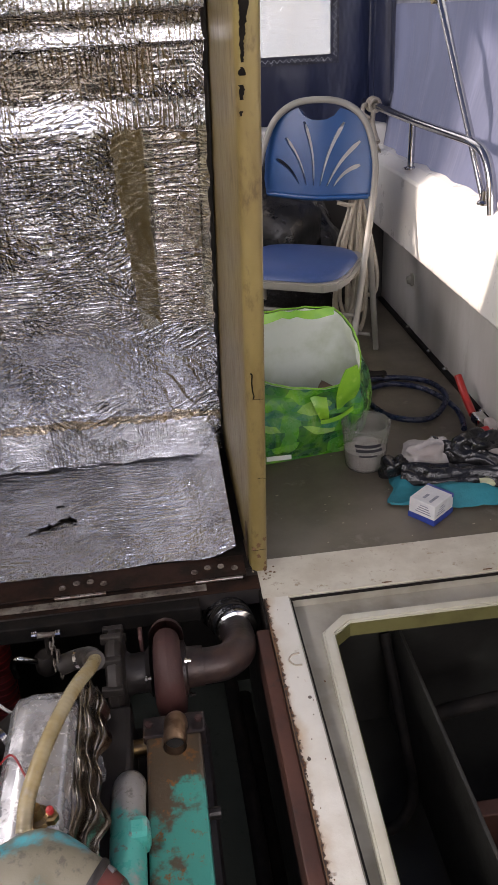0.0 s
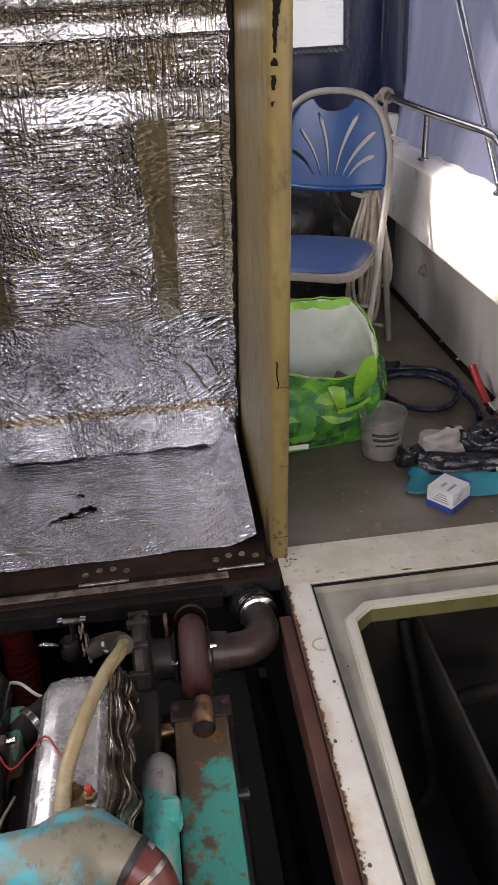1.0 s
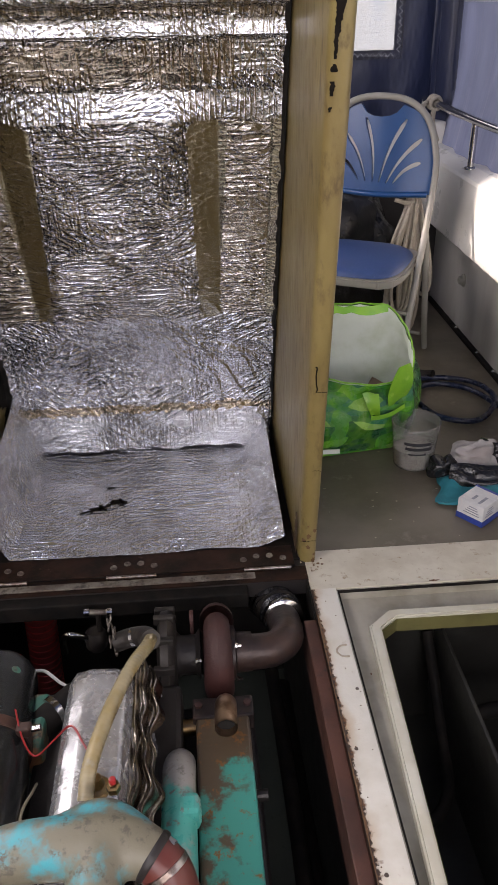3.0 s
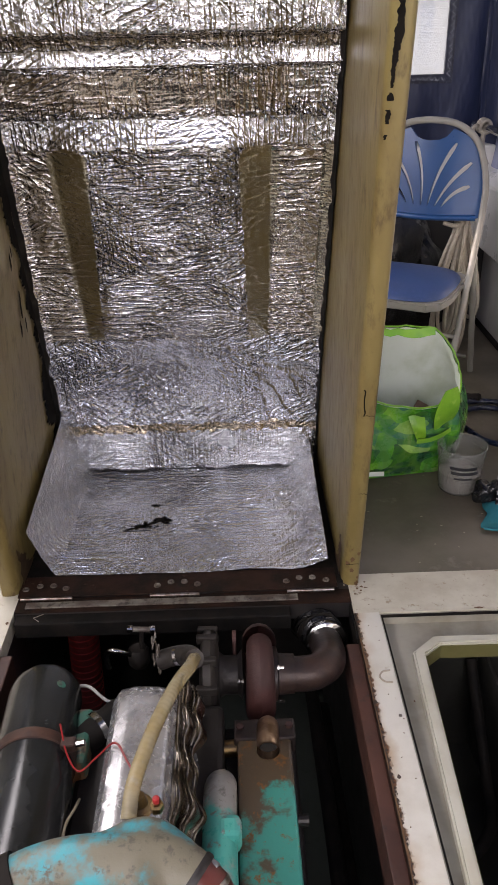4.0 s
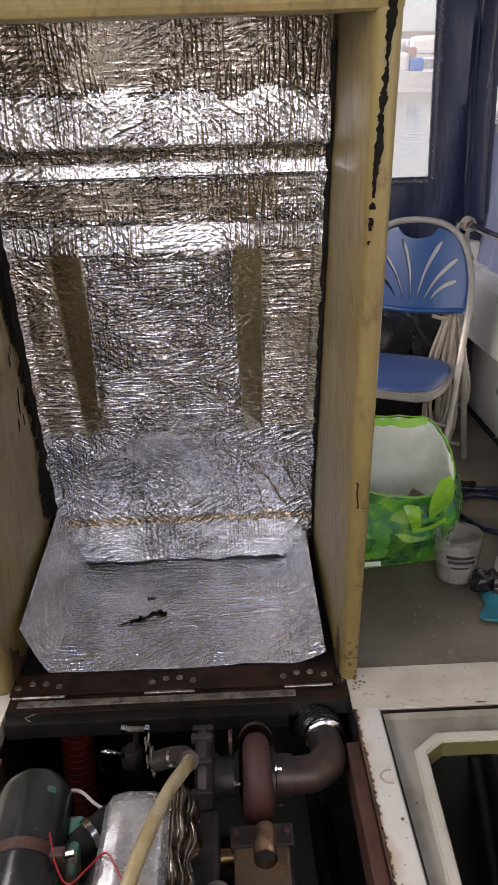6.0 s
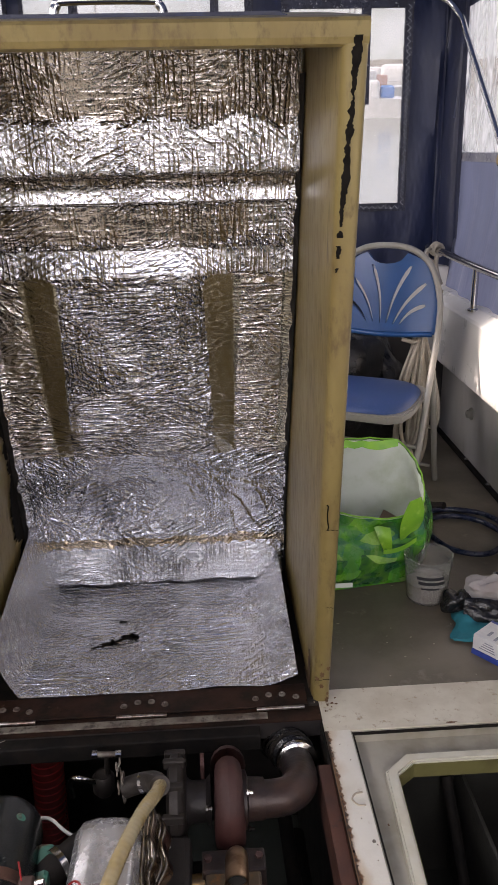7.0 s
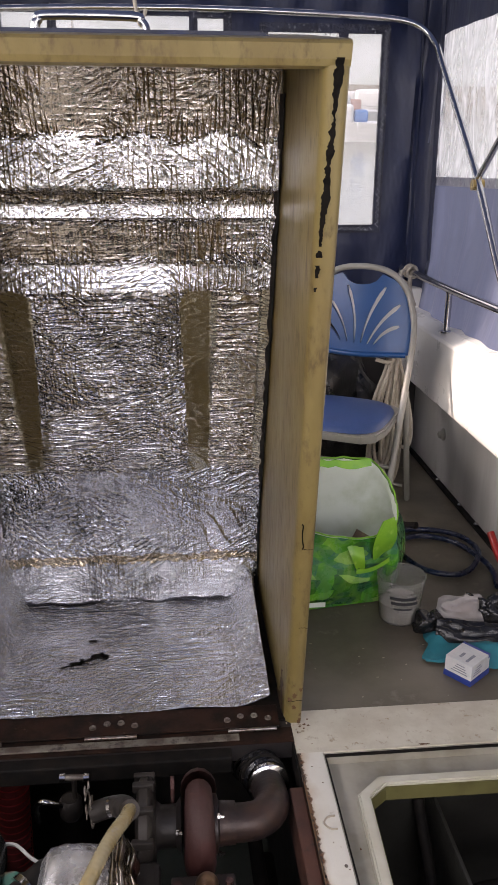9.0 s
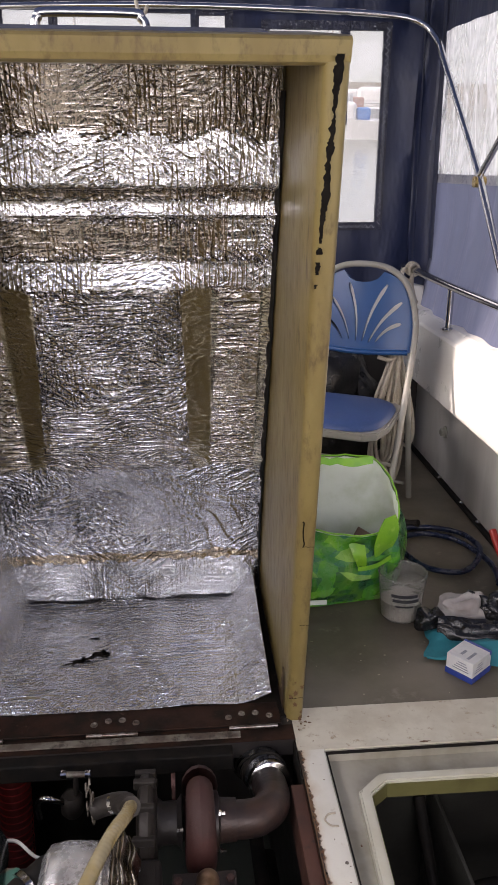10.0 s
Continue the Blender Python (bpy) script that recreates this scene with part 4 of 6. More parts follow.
    l.new(tone.outputs[0], m4.inputs["B"])
    l.new(m4.outputs["Result"], n["Principled BSDF"].inputs["Base Color"])
    return mat


LEAFPRINT = print_material("leaf_print")

# ---- lid details: handle, pad, chipped edge, rope ----
part("handle", tubed([(-0.275, 1.36, 1.455), (-0.275, 1.36, 1.482), (-0.27, 1.36, 1.494), (-0.255, 1.36, 1.501), (-0.12, 1.36, 1.501), (-0.105, 1.36, 1.494), (-0.098, 1.36, 1.482), (-0.098, 1.36, 1.45)], 0.0075, 12, 5), STEEL, lid, "stainless lifting handle", True)
pd = prism(bmesh.new(), [(-0.57, 0), (0.13, 0), (0.10, 0.013), (0.085, 0.018), (-0.57, 0.018)], 0.08, Matrix(((1, 0, 0, 0), (0, 0, 1, 1.31), (0, 1, 0, 1.457), (0, 0, 0, 1))))
part("end_pad", pd, NAVY, lid, "dark padded strip")
rng = random.Random(5)


def ragged(name, f, z0, z1, step, lab, mat):
    """A ragged strip of bare black along an edge: f gives both sides at a height, or None for a gap."""
    bm = bmesh.new()
    last = None
    z = z0
    while z < z1:
        row = f(z)
        now = [bm.verts.new(p) for p in row] if row else None
        if now and last:
            bm.faces.new((last[0], last[1], now[1], now[0]))
        last = now
        z += step
    part(name, bm, mat, lid, lab)


def flange_chip(z):
    w = 0.0060 * min(1.0, (z - 1.04) / 0.10) * (0.8 + 0.7 * wob(3, z * 16, 0, 1.0) + 0.5 * wob(7, z * 60, 0, 1.0))
    if w < 0.0012 or (z < 1.17 and wob(4, z * 55, 2, 1.0) > 0.12) or wob(6, z * 30, 5, 1.0) > 0.52:
        return None
    x = 0.1965 - 0.045 * (1.42 - z) + 0.0018 * wob(5, z * 20, 0, 1.0)
    return [(x - w + 0.0035 * wob(9, z * 110, 0, 1.0) + 0.002 * wob(9, z * 330, 7, 1.0), front_y(z) - 0.0012, z),
            (x + w + 0.0025 * wob(2, z * 90, 4, 1.0) + 0.002 * wob(2, z * 310, 9, 1.0), front_y(z) - 0.0012, z)]


def wall_chip(z):
    w = 1.5 * (0.035 + 0.04 * wob(3, z * 5, 1, 1.0) + 0.03 * wob(3, z * 22, 2, 1.0) + 0.016 * wob(3, z * 80, 2, 1.0) + 0.012 * wob(3, z * 240, 2, 1.0)) * ramp(z, (0.05, 1.6), (0.5, 1.0), (1.0, 0.7), (1.25, 0.0))
    if w < 0.004:
        return None
    off = 0.036 + 0.04 * max(0, wob(8, z * 9, 3, 1.0))
    return [(left_x(z) + 0.0032, back_y(z) - off, z), (left_x(z) + 0.0032, back_y(z) - off - w, z)]


ragged("chipped_edge", flange_chip, 1.06, 1.428, 0.0011, "ragged black line of chipped gelcoat", CHIPBLACK)
ragged("bare_patch", wall_chip, 0.06, 1.25, 0.0022, "ragged black bare patch beside the foil", CHIPBLACK)
GRIME = material("brown_grime", (0.055, 0.030, 0.016), 0.6, second=(0.10, 0.062, 0.030), scale=25.0, third=(0.02, 0.013, 0.009), third_share=0.36, third_scale=70.0, bump=0.3)


def foot_grime(side):
    def f(z):
        w = (0.075 + 0.07 * wob(side, z * 12, 1, 1.0) + 0.04 * wob(side, z * 50, 4, 1.0) + 0.025 * wob(side, z * 160, 4, 1.0)) * ramp(z, (0.0, 1.6), (0.05, 0.8), (0.14, 0.0))
        if w < 0.003:
            return None
        x = XR - 0.0035 if side else left_x(z) + 0.0045
        y = front_y(z) + 0.030 + 0.03 * abs(wob(side, z * 20, 7, 1.0))
        return [(x, y, z), (x, y + w, z)]
    return f


for side in (0, 1):
    ragged("grime", foot_grime(side), 0.008, 0.15, 0.0018, "brown oily grime near the hinge", GRIME)
for k in range(9):
    z = 0.15 + 0.7 * rng.random()
    y = back_y(z) - rng.uniform(0.12, 0.2)
    s = rng.uniform(0.006, 0.016)
    bm = bmesh.new()
    vs = [bm.verts.new((left_x(z) + 0.0035, y + s * 0.55 * math.cos(a) * rng.uniform(0.6, 1.1), z + s * 1.7 * math.sin(a) * rng.uniform(0.6, 1.1))) for a in [i * math.pi / 7 for i in range(14)]]
    bm.faces.new(vs)
    part("chip", bm, CHIPBLACK, lid, "black patch of bare wall")
# Black ragged strips between the foil's edges and the side walls.
part("edge_strip", thick(sheet(bmesh.new(), lambda u, v: Vector((XR - 0.003 - (0.009 + 0.006 * wob(4, 0, v * 60, 1.0)) * u + 0.003 * wob(0, 1, v * 30, 1.0), back_y(1.4 * v) - 0.028 - 0.012 * (1 - u) + 0.004 * wob(u, 2, v * 25, 1.0), 0.02 + 1.39 * v)), 3, 90), 0.001), DARKTRIM, lid, "dark ragged strip along the foil's edge", True)
part("edge_strip", thick(sheet(bmesh.new(), lambda u, v: Vector((left_x(1.4 * v) + 0.003 + (0.009 + 0.007 * wob(6, 0, v * 60, 1.0)) * u + 0.003 * wob(0, 7, v * 30, 1.0), back_y(1.4 * v) - 0.028 - 0.02 * (1 - u) + 0.004 * wob(u, 9, v * 25, 1.0), 0.02 + 1.39 * v)), 3, 90), 0.001), DARKTRIM, lid, "dark ragged strip along the foil's edge", True)


def blot(cx, cy, rx, ry, seed, turn=0.0):
    r_ = random.Random(seed)
    out = []
    for k in range(18):
        a = 2 * math.pi * k / 18
        q = r_.uniform(0.45, 1.15)
        x, y = rx * q * math.cos(a), ry * q * math.sin(a)
        out.append((cx + x * math.cos(turn) - y * math.sin(turn), cy + x * math.sin(turn) + y * math.cos(turn)))
    return out


for b in (blot(-0.350, 1.732, 0.030, 0.012, 1, 0.25), blot(-0.292, 1.764, 0.026, 0.014, 4, 0.25), blot(-0.320, 1.748, 0.018, 0.006, 3, 0.5), blot(-0.338, 1.742, 0.006, 0.022, 12), blot(-0.283, 1.765, 0.006, 0.022, 14, 0.4), blot(-0.375, 1.722, 0.016, 0.004, 15, 0.3), blot(-0.318, 1.84, 0.012, 0.003, 8)):
    part("tear", prism(bmesh.new(), b, 0.0025, Matrix.Translation((0, 0, 0.0158))), CHIPBLACK, lid, "torn hole showing black")

hanging = solid("hanging_cord", tubed([(-0.16, 2.6, 1.98), (-0.16, 2.598, 1.80), (-0.155, 2.6, 1.72), (-0.135, 2.6, 1.70), (-0.125, 2.6, 1.72)], 0.006, 8, 6), ROPE, "frayed pale cord hanging from the canopy", "cord", smooth=True)

# ---- canopy tubes and rail ----
bow = thing("canopy_frame", "stainless steel canopy frame tubes bolted to the gunwale", "canopy frame")
half = [(1.0, 2.195, 0.674), (1.0, 2.45, 0.95), (1.0, 2.72, 1.235), (1.0, 3.0, 1.48), (1.0, 3.22, 1.665), (0.995, 3.31, 1.745), (0.95, 3.35, 1.80), (0.85, 3.37, 1.83), (0.6, 3.38, 1.846)]
part("bow", tubed(half + [(0, 3.38, 1.856), (-0.6, 3.38, 1.846), (-0.95, 3.37, 1.82), (-1.1, 3.3, 1.75)], 0.0125, 12, 8), STEEL, bow, "", True)
part("brace", tubed([(1.0, 2.715, 1.235), (1.0, 2.3, 1.555), (1.0, 1.9, 1.865)], 0.0115, 12, 3), STEEL, bow, "", True)
part("clamp", rod(bmesh.new(), (0.98, 2.715, 1.215), (1.02, 2.715, 1.215), 0.019), material("brass", (0.42, 0.30, 0.12), 0.3, 1.0), bow, "brass clamp", True)
part("foot", lathe(bmesh.new(), [(0.026, 0), (0.026, 0.006), (0.018, 0.012), (0.016, 0.04)], pose(1.0, 2.195, 0.676), 16), STEEL, bow, "", True)
part("strap", boxed(1.07, 1.075, 2.60, 2.64, 0.69, 0.78), NAVY, bow, "navy webbing strap")
rail = thing("guard_rail", "stainless steel guard rail along the gunwale top", "rail")
part("top_rail", tubed([(0.955, 3.47, 0.70), (0.957, 3.472, 0.79), (0.962, 3.45, 0.835), (0.968, 3.38, 0.842), (0.982, 2.86, 0.833), (0.985, 2.45, 0.835), (0.985, 2.28, 0.834), (0.985, 2.19, 0.812), (0.985, 2.135, 0.75), (0.985, 2.108, 0.664)], 0.0145, 14, 6), STEEL, rail, "", True)
part("post", rod(bmesh.new(), (0.982, 2.852, 0.668), (0.982, 2.852, 0.822), 0.0125), STEEL, rail, "", True)
part("post_foot", lathe(bmesh.new(), [(0.024, 0), (0.024, 0.005), (0.014, 0.009)], pose(0.982, 2.852, 0.668), 16), STEEL, rail, "", True)
kn = bmesh.new()
for k in range(3):
    c = Vector((0.970, 3.31 + 0.022 * k, 0.842))
    tube(kn, [c + Vector((0.022 * math.cos(a), 0.004 * math.sin(a * 2), 0.024 * math.sin(a))) for a in [i * math.pi / 5 for i in range(11)]], 0.008, 8, 2)
tube(kn, [(0.965, 3.31, 0.82), (0.955, 3.29, 0.78), (0.958, 3.27, 0.735), (0.962, 3.25, 0.705)], lambda t: 0.009 + 0.010 * t, 8, 5)
for k in range(9):
    a = 0.7 * k
    tube(kn, [(0.962, 3.25, 0.71), (0.962 + 0.012 * math.cos(a), 3.25 + 0.012 * math.sin(a), 0.685), (0.962 + 0.020 * math.cos(a), 3.245 + 0.018 * math.sin(a), 0.664 + 0.008 * (k % 3))], 0.003, 5, 3)
tube(kn, [(0.950, 3.33, 0.84), (0.925, 3.31, 0.845), (0.918, 3.30, 0.815), (0.945, 3.29, 0.795)], 0.008, 8, 5)
solid("tied_rope", kn, ROPE, "short pale rope knotted round the guard rail", "rope", smooth=True)

# ---- folding chair ----
chair = thing("folding_chair", "blue plastic folding chair with grey frame and padded seat", "chair")
FR = 0.0115
ARCH = [(-0.225, -0.435, 0.008), (-0.222, -0.16, 0.44), (-0.218, -0.02, 0.66), (-0.205, 0.022, 0.76), (-0.165, 0.045, 0.858), (-0.095, 0.054, 0.912), (0, 0.056, 0.926),
        (0.095, 0.054, 0.912), (0.165, 0.045, 0.858), (0.205, 0.022, 0.76), (0.218, -0.02, 0.66), (0.222, -0.16, 0.44), (0.225, -0.435, 0.008)]
part("front_frame", tubed(ARCH, FR, 12, 7), CHAIRGREY, chair, "arched grey steel tube", True)


def back_bend(x, z):
    return 0.046 - (0.90 - z) * 0.20 + 0.9 * x * x


edge = []
for k in range(25):
    a = math.pi * k / 24
    edge.append((0.205 * math.cos(a), 0.735 + 0.176 * math.sin(a) ** 0.85))
edge = [(x, z) for x, z in edge if not (abs(x) < 0.078 and z > 0.87)]
right, left = [p for p in edge if p[0] > 0], [p for p in edge if p[0] < 0]
outline = [(0.197, 0.612), (0.207, 0.66)] + right + [(0.076, 0.900), (0.055, 0.875), (0.03, 0.864), (0, 0.861), (-0.03, 0.864), (-0.055, 0.875), (-0.076, 0.900)] + left + [(-0.207, 0.66), (-0.197, 0.612), (-0.18, 0.606), (0.18, 0.606)]
slots = [((-0.158, 0.731), (-0.062, 0.652)), ((-0.122, 0.803), (-0.034, 0.650)), ((-0.052, 0.857), (-0.007, 0.648)), ((0.092, 0.855), (0.017, 0.648)), ((0.150, 0.793), (0.042, 0.646)), ((0.154, 0.716), (0.066, 0.646))]
bm = bmesh.new()


def loop(pts):
    vs = [bm.verts.new((x, 0, z)) for x, z in pts]
    return [bm.edges.new((vs[i], vs[(i + 1) % len(vs)])) for i in range(len(vs))]


es = loop(outline)
for (x0, z0), (x1, z1) in slots:
    d = Vector((x1 - x0, z1 - z0))
    nrm = Vector((-d.y, d.x)).normalized()
    bow_ = 0.012 * (1 if x0 < 0 else -1)
    up, dn = [], []
    for k in range(9):
        t = k / 8
        c = Vector((x0, z0)) + d * t + nrm * bow_ * math.sin(math.pi * t)
        w = (0.0085 - 0.0055 * t) * (0.45 if k in (0, 8) else 1)
        up.append(tuple(c + nrm * w))
        dn.append(tuple(c - nrm * w))
    es += loop(up + dn[::-1])
bmesh.ops.triangle_fill(bm, edges=es, use_beauty=True, use_dissolve=False)
for _ in range(3):
    bmesh.ops.subdivide_edges(bm, edges=[e for e in bm.edges if e.calc_length() > 0.018], cuts=1)
    bmesh.ops.triangulate(bm, faces=[f for f in bm.faces if len(f.verts) > 3])
for v in bm.verts:
    v.co.y = back_bend(v.co.x, v.co.z)
thick(bm, 0.014)
part("backrest", bm, CHAIRBLUE, chair, "blue plastic backrest with fan-shaped slots", True)
part("backrest_lip", tubed([(-0.188, back_bend(0.188, 0.61) - 0.004, 0.612), (0, back_bend(0, 0.61) - 0.002, 0.608), (0.188, back_bend(0.188, 0.61) - 0.004, 0.612)], 0.010, 10, 8), CHAIRBLUE, chair, "", True)
seat_out = [(-0.205, -0.08), (-0.205, -0.30), (-0.185, -0.375), (-0.14, -0.405), (0.14, -0.405), (0.185, -0.375), (0.205, -0.30), (0.205, -0.08), (0.17, -0.05), (-0.17, -0.05)]
def cushion(u, v):
    """A domed pad with a rounded-square outline."""
    a, q = 2 * math.pi * u, v
    c_, s_ = math.cos(a), math.sin(a)
    ex = (abs(c_) ** 4 + abs(s_) ** 4) ** -0.25
    dome = 0.036 * (1 - q ** 2.6) ** 0.5 if q < 1 else 0.0
    return pose(0, 0, 0.440, 3) @ Vector((0.196 * c_ * ex * q * (1 - 0.06 * max(0, -s_)), -0.23 + 0.172 * s_ * ex * q, dome))


bm = sheet(bmesh.new(), lambda u, v: cushion(u, v ** 0.7), 48, 14)
bmesh.ops.remove_doubles(bm, verts=bm.verts, dist=0.0003)
part("seat_pad", bm, SEATVINYL, chair, "padded blue vinyl seat", True)
bm = prism(bmesh.new(), seat_out, 0.030, pose(0, 0, 0.408, 3))
bmesh.ops.bevel(bm, geom=list(bm.edges), offset=0.005, segments=2, affect="EDGES")
part("seat_frame", bm, CHAIRGREY, chair, "grey pressed steel seat rim")
for s in (-1, 1):
    part("rear_leg", tubed([(s * 0.218, -0.080, 0.50), (s * 0.218, 0.0, 0.27), (s * 0.218, 0.095, 0.004)], 0.0115, 12, 3, bend=False), CHAIRGREY, chair, "", True)
    part("brace_link", tubed([(s * 0.213, -0.08, 0.50), (s * 0.208, -0.03, 0.42)], 0.006, 8, 2), CHAIRGREY, chair, "", True)
part("crossbar", rod(bmesh.new(), (-0.222, -0.27, 0.27), (0.222, -0.27, 0.27), 0.007), CHAIRGREY, chair, "", True)
part("crossbar", tubed([(-0.208, 0.02, 0.09), (0, 0.02, 0.10), (0.208, 0.02, 0.09)], 0.007, 10, 4), CHAIRGREY, chair, "", True)
chair.matrix_world = pose(0.616, 2.80, -0.003, 0, 0, -28)

# coil of rope hung on the chair's back
coil = bmesh.new()
rc = random.Random(11)
for k in range(11):
    ox, oy, hh = rc.uniform(-0.03, 0.05), rc.uniform(-0.03, 0.03), rc.uniform(-0.10, 0.03)
    tube(coil, [(0.765 + ox * (1.2 - 0.8 * math.sin(a)) / 1.2 + (0.030 - 0.014 * math.sin(a)) * math.cos(a), 2.80 + oy + 0.02 * math.sin(2 * a), 0.595 - (0.245 + hh) * (1 - math.sin(a))) for a in [math.pi / 2 + i * math.pi / 6 for i in range(13)]], 0.0075, 7, 3, caps=False)
tube(coil, [(0.69, 2.775, 0.585), (0.735, 2.765, 0.575), (0.785, 2.79, 0.59), (0.735, 2.83, 0.60), (0.69, 2.79, 0.595)], 0.008, 7, 4)
solid("rope_coil", coil, ROPE, "coiled dirty white rope hung behind the folding chair", "rope", smooth=True)

# black rubbish sack behind the chair
def lump(f, nu, nv):
    """A closed soft body: f gives its radius vector from two angles."""
    bm = bmesh.new()
    top, bot = bm.verts.new(f(0, 0)), bm.verts.new(f(0, math.pi))
    rings_ = [[bm.verts.new(f(2 * math.pi * i / nu, math.pi * j / nv)) for i in range(nu)] for j in range(1, nv)]
    for i in range(nu):
        k = (i + 1) % nu
        bm.faces.new((top, rings_[0][i], rings_[0][k]))
        bm.faces.new((bot, rings_[-1][k], rings_[-1][i]))
        for a, b in zip(rings_, rings_[1:]):
            bm.faces.new((a[i], b[i], b[k], a[k]))
    return bm


def crumpled(c, rx, ry, rz, amp, seed, sharp=1.0):
    def f(a, b):
        d = Vector((math.sin(b) * math.cos(a), math.sin(b) * math.sin(a), math.cos(b)))
        k = 1 + amp * (noise.noise(d * 1.7 + Vector((seed, 0, 0))) + 0.6 * abs(noise.noise(d * 4.1 + Vector((0, seed, 0)))) * sharp + 0.10 * noise.noise(d * 9.0 + Vector((0, 0, seed))))
        p = Vector((c[0] + d.x * rx * k, c[1] + d.y * ry * k, c[2] + d.z * rz * k))
        p.z = max(p.z, -0.002)
        return p
    return lump(f, 44, 26)


solid("rubbish_sack", crumpled((0.42, 3.10, 0.31), 0.30, 0.17, 0.38, 0.30, 3.0, 0.5), BLACKBAG, "full black plastic rubbish sack behind the chair", "rubbish sack", smooth=True)
solid("rubbish_sack", crumpled((0.66, 3.17, 0.20), 0.18, 0.13, 0.28, 0.30, 8.0, 0.5), BLACKBAG, "slumped black plastic rubbish sack behind the chair", "rubbish sack", smooth=True)

# ---- shopping bag ----
bag = thing("shopping_bag", "open green leaf-print shopping bag standing on the floor", "shopping bag")
BASE = [(0.240, 1.985), (0.515, 2.005), (0.560, 2.03), (0.675, 2.235), (0.665, 2.275), (0.60, 2.30), (0.29, 2.30), (0.245, 2.27)]
TOP = [(0.262, 1.985, 0.285), (0.47, 1.985, 0.226), (0.575, 2.00, 0.268), (0.612, 2.16, 0.290), (0.610, 2.255, 0.312), (0.560, 2.275, 0.366), (0.33, 2.275, 0.374), (0.268, 2.22, 0.345)]


def round_loop(pts, n):
    p = [Vector(q) for q in pts]
    out = []
    m_ = len(p)
    for i in range(m_):
        a, b, c, d = p[i - 1], p[i], p[(i + 1) % m_], p[(i + 2) % m_]
        for k in range(n):
            t = k / n
            cr = 0.5 * (2 * b + (c - a) * t + (2 * a - 5 * b + 4 * c - d) * t * t + (3 * b - a - 3 * c + d) * t ** 3)
            out.append(cr.lerp(b.lerp(c, t), 0.45))
    return out


def bag_skin(inset, z_cut=1.0, seed=0.0):
    bl = round_loop([(x, y, 0.0) for x, y in BASE], 10)
    tl = round_loop(TOP, 10)
    cx, cy = 0.46, 2.14
    bm = bmesh.new()
    rows_ = []
    NV = 22
    for j in range(NV + 1):
        t = j / NV * z_cut
        row = []
        for b, q in zip(bl, tl):
            p = b.lerp(q, t)
            out = Vector((p.x - cx, p.y - cy, 0)).normalized()
            bulge = 0.028 * math.sin(math.pi * min(1, t * 1.15)) + 0.012 * wob(p.x * 1.0, p.y, p.z, 9.0) + 0.006 * abs(wob(p.x, p.y, p.z, 24.0))
            p = p + out * (bulge - inset)
            p.z += 0.010 * wob(p.x, p.y, 3, 18.0) * t
            p.z = max(p.z, 0.001 + inset)
            row.append(bm.verts.new(p))
        rows_.append(row)
    for a, b in zip(rows_, rows_[1:]):
        for k in range(len(a)):
            i = (k + 1) % len(a)
            bm.faces.new((a[k], a[i], b[i], b[k]))
    bm.faces.new(rows_[0])
    return bm, rows_


skin, _ = bag_skin(0.0)
part("outer_skin", skin, LEAFPRINT, bag, "glossy leaf-print outside", True)
skin, _ = bag_skin(0.004)
part("lining", skin, LINING, bag, "pale lining", True)
tl = round_loop(TOP, 10)
hem = bmesh.new()
tube(hem, [p + Vector(((p.x - 0.46) * 0.02, (p.y - 2.14) * 0.02, 0.004 + 0.010 * wob(p.x, p.y, 3, 18.0))) for p in tl] + [tl[0]], 0.0026, 8, 1, bend=False)
part("hem", hem, LIME, bag, "bright lime hem", True)
part("handle", thick(sheet(bmesh.new(), lambda u, v: Vector((0.450 + 0.10 * u, 1.944 + 0.012 * u - 0.006 * math.sin(math.pi * u), 0.150 + 0.03 * u * u - 0.014 * v)), 12, 3), 0.0015), LIME, bag, "lime handle strap", True)
part("handle", thick(sheet(bmesh.new(), lambda u, v: Vector((0.420 + 0.048 * u + 0.030 * v - 0.022 * u * v, 1.950 - 0.014 * math.sin(math.pi * v), 0.222 - 0.075 * v + 0.004 * math.sin(5 * u))), 4, 8), 0.0015), LIME, bag, "lime handle flap", True)
part("handle", thick(sheet(bmesh.new(), lambda u, v: Vector((0.275 + 0.285 * u, 2.266 - 0.010 * v, 0.374 + 0.010 * wob(u * 9, 0, 3, 1.0) - (0.016 + 0.012 * abs(math.sin(5 * u))) * v - 0.008 * math.sin(11 * u) * (0.4 + 0.6 * v))), 12, 3), 0.0015), LIME, bag, "lime back hem flap", True)
part("handle", thick(sheet(bmesh.new(), lambda u, v: Vector((0.548 + (u - 0.5) * 0.075 * (0.3 + 0.7 * math.sin(math.pi * (0.12 + 0.75 * v))) - 0.022 * v, 1.966 + 0.03 * u - 0.016 * math.sin(math.pi * v), 0.292 - 0.125 * v)), 6, 10), 0.0015), LIME, bag, "lime handle strap", True)
part("maker_mark", boxed(0.285, 0.36, 1.940, 1.942, 0.03, 0.045), LINING, bag, "plain white mark")
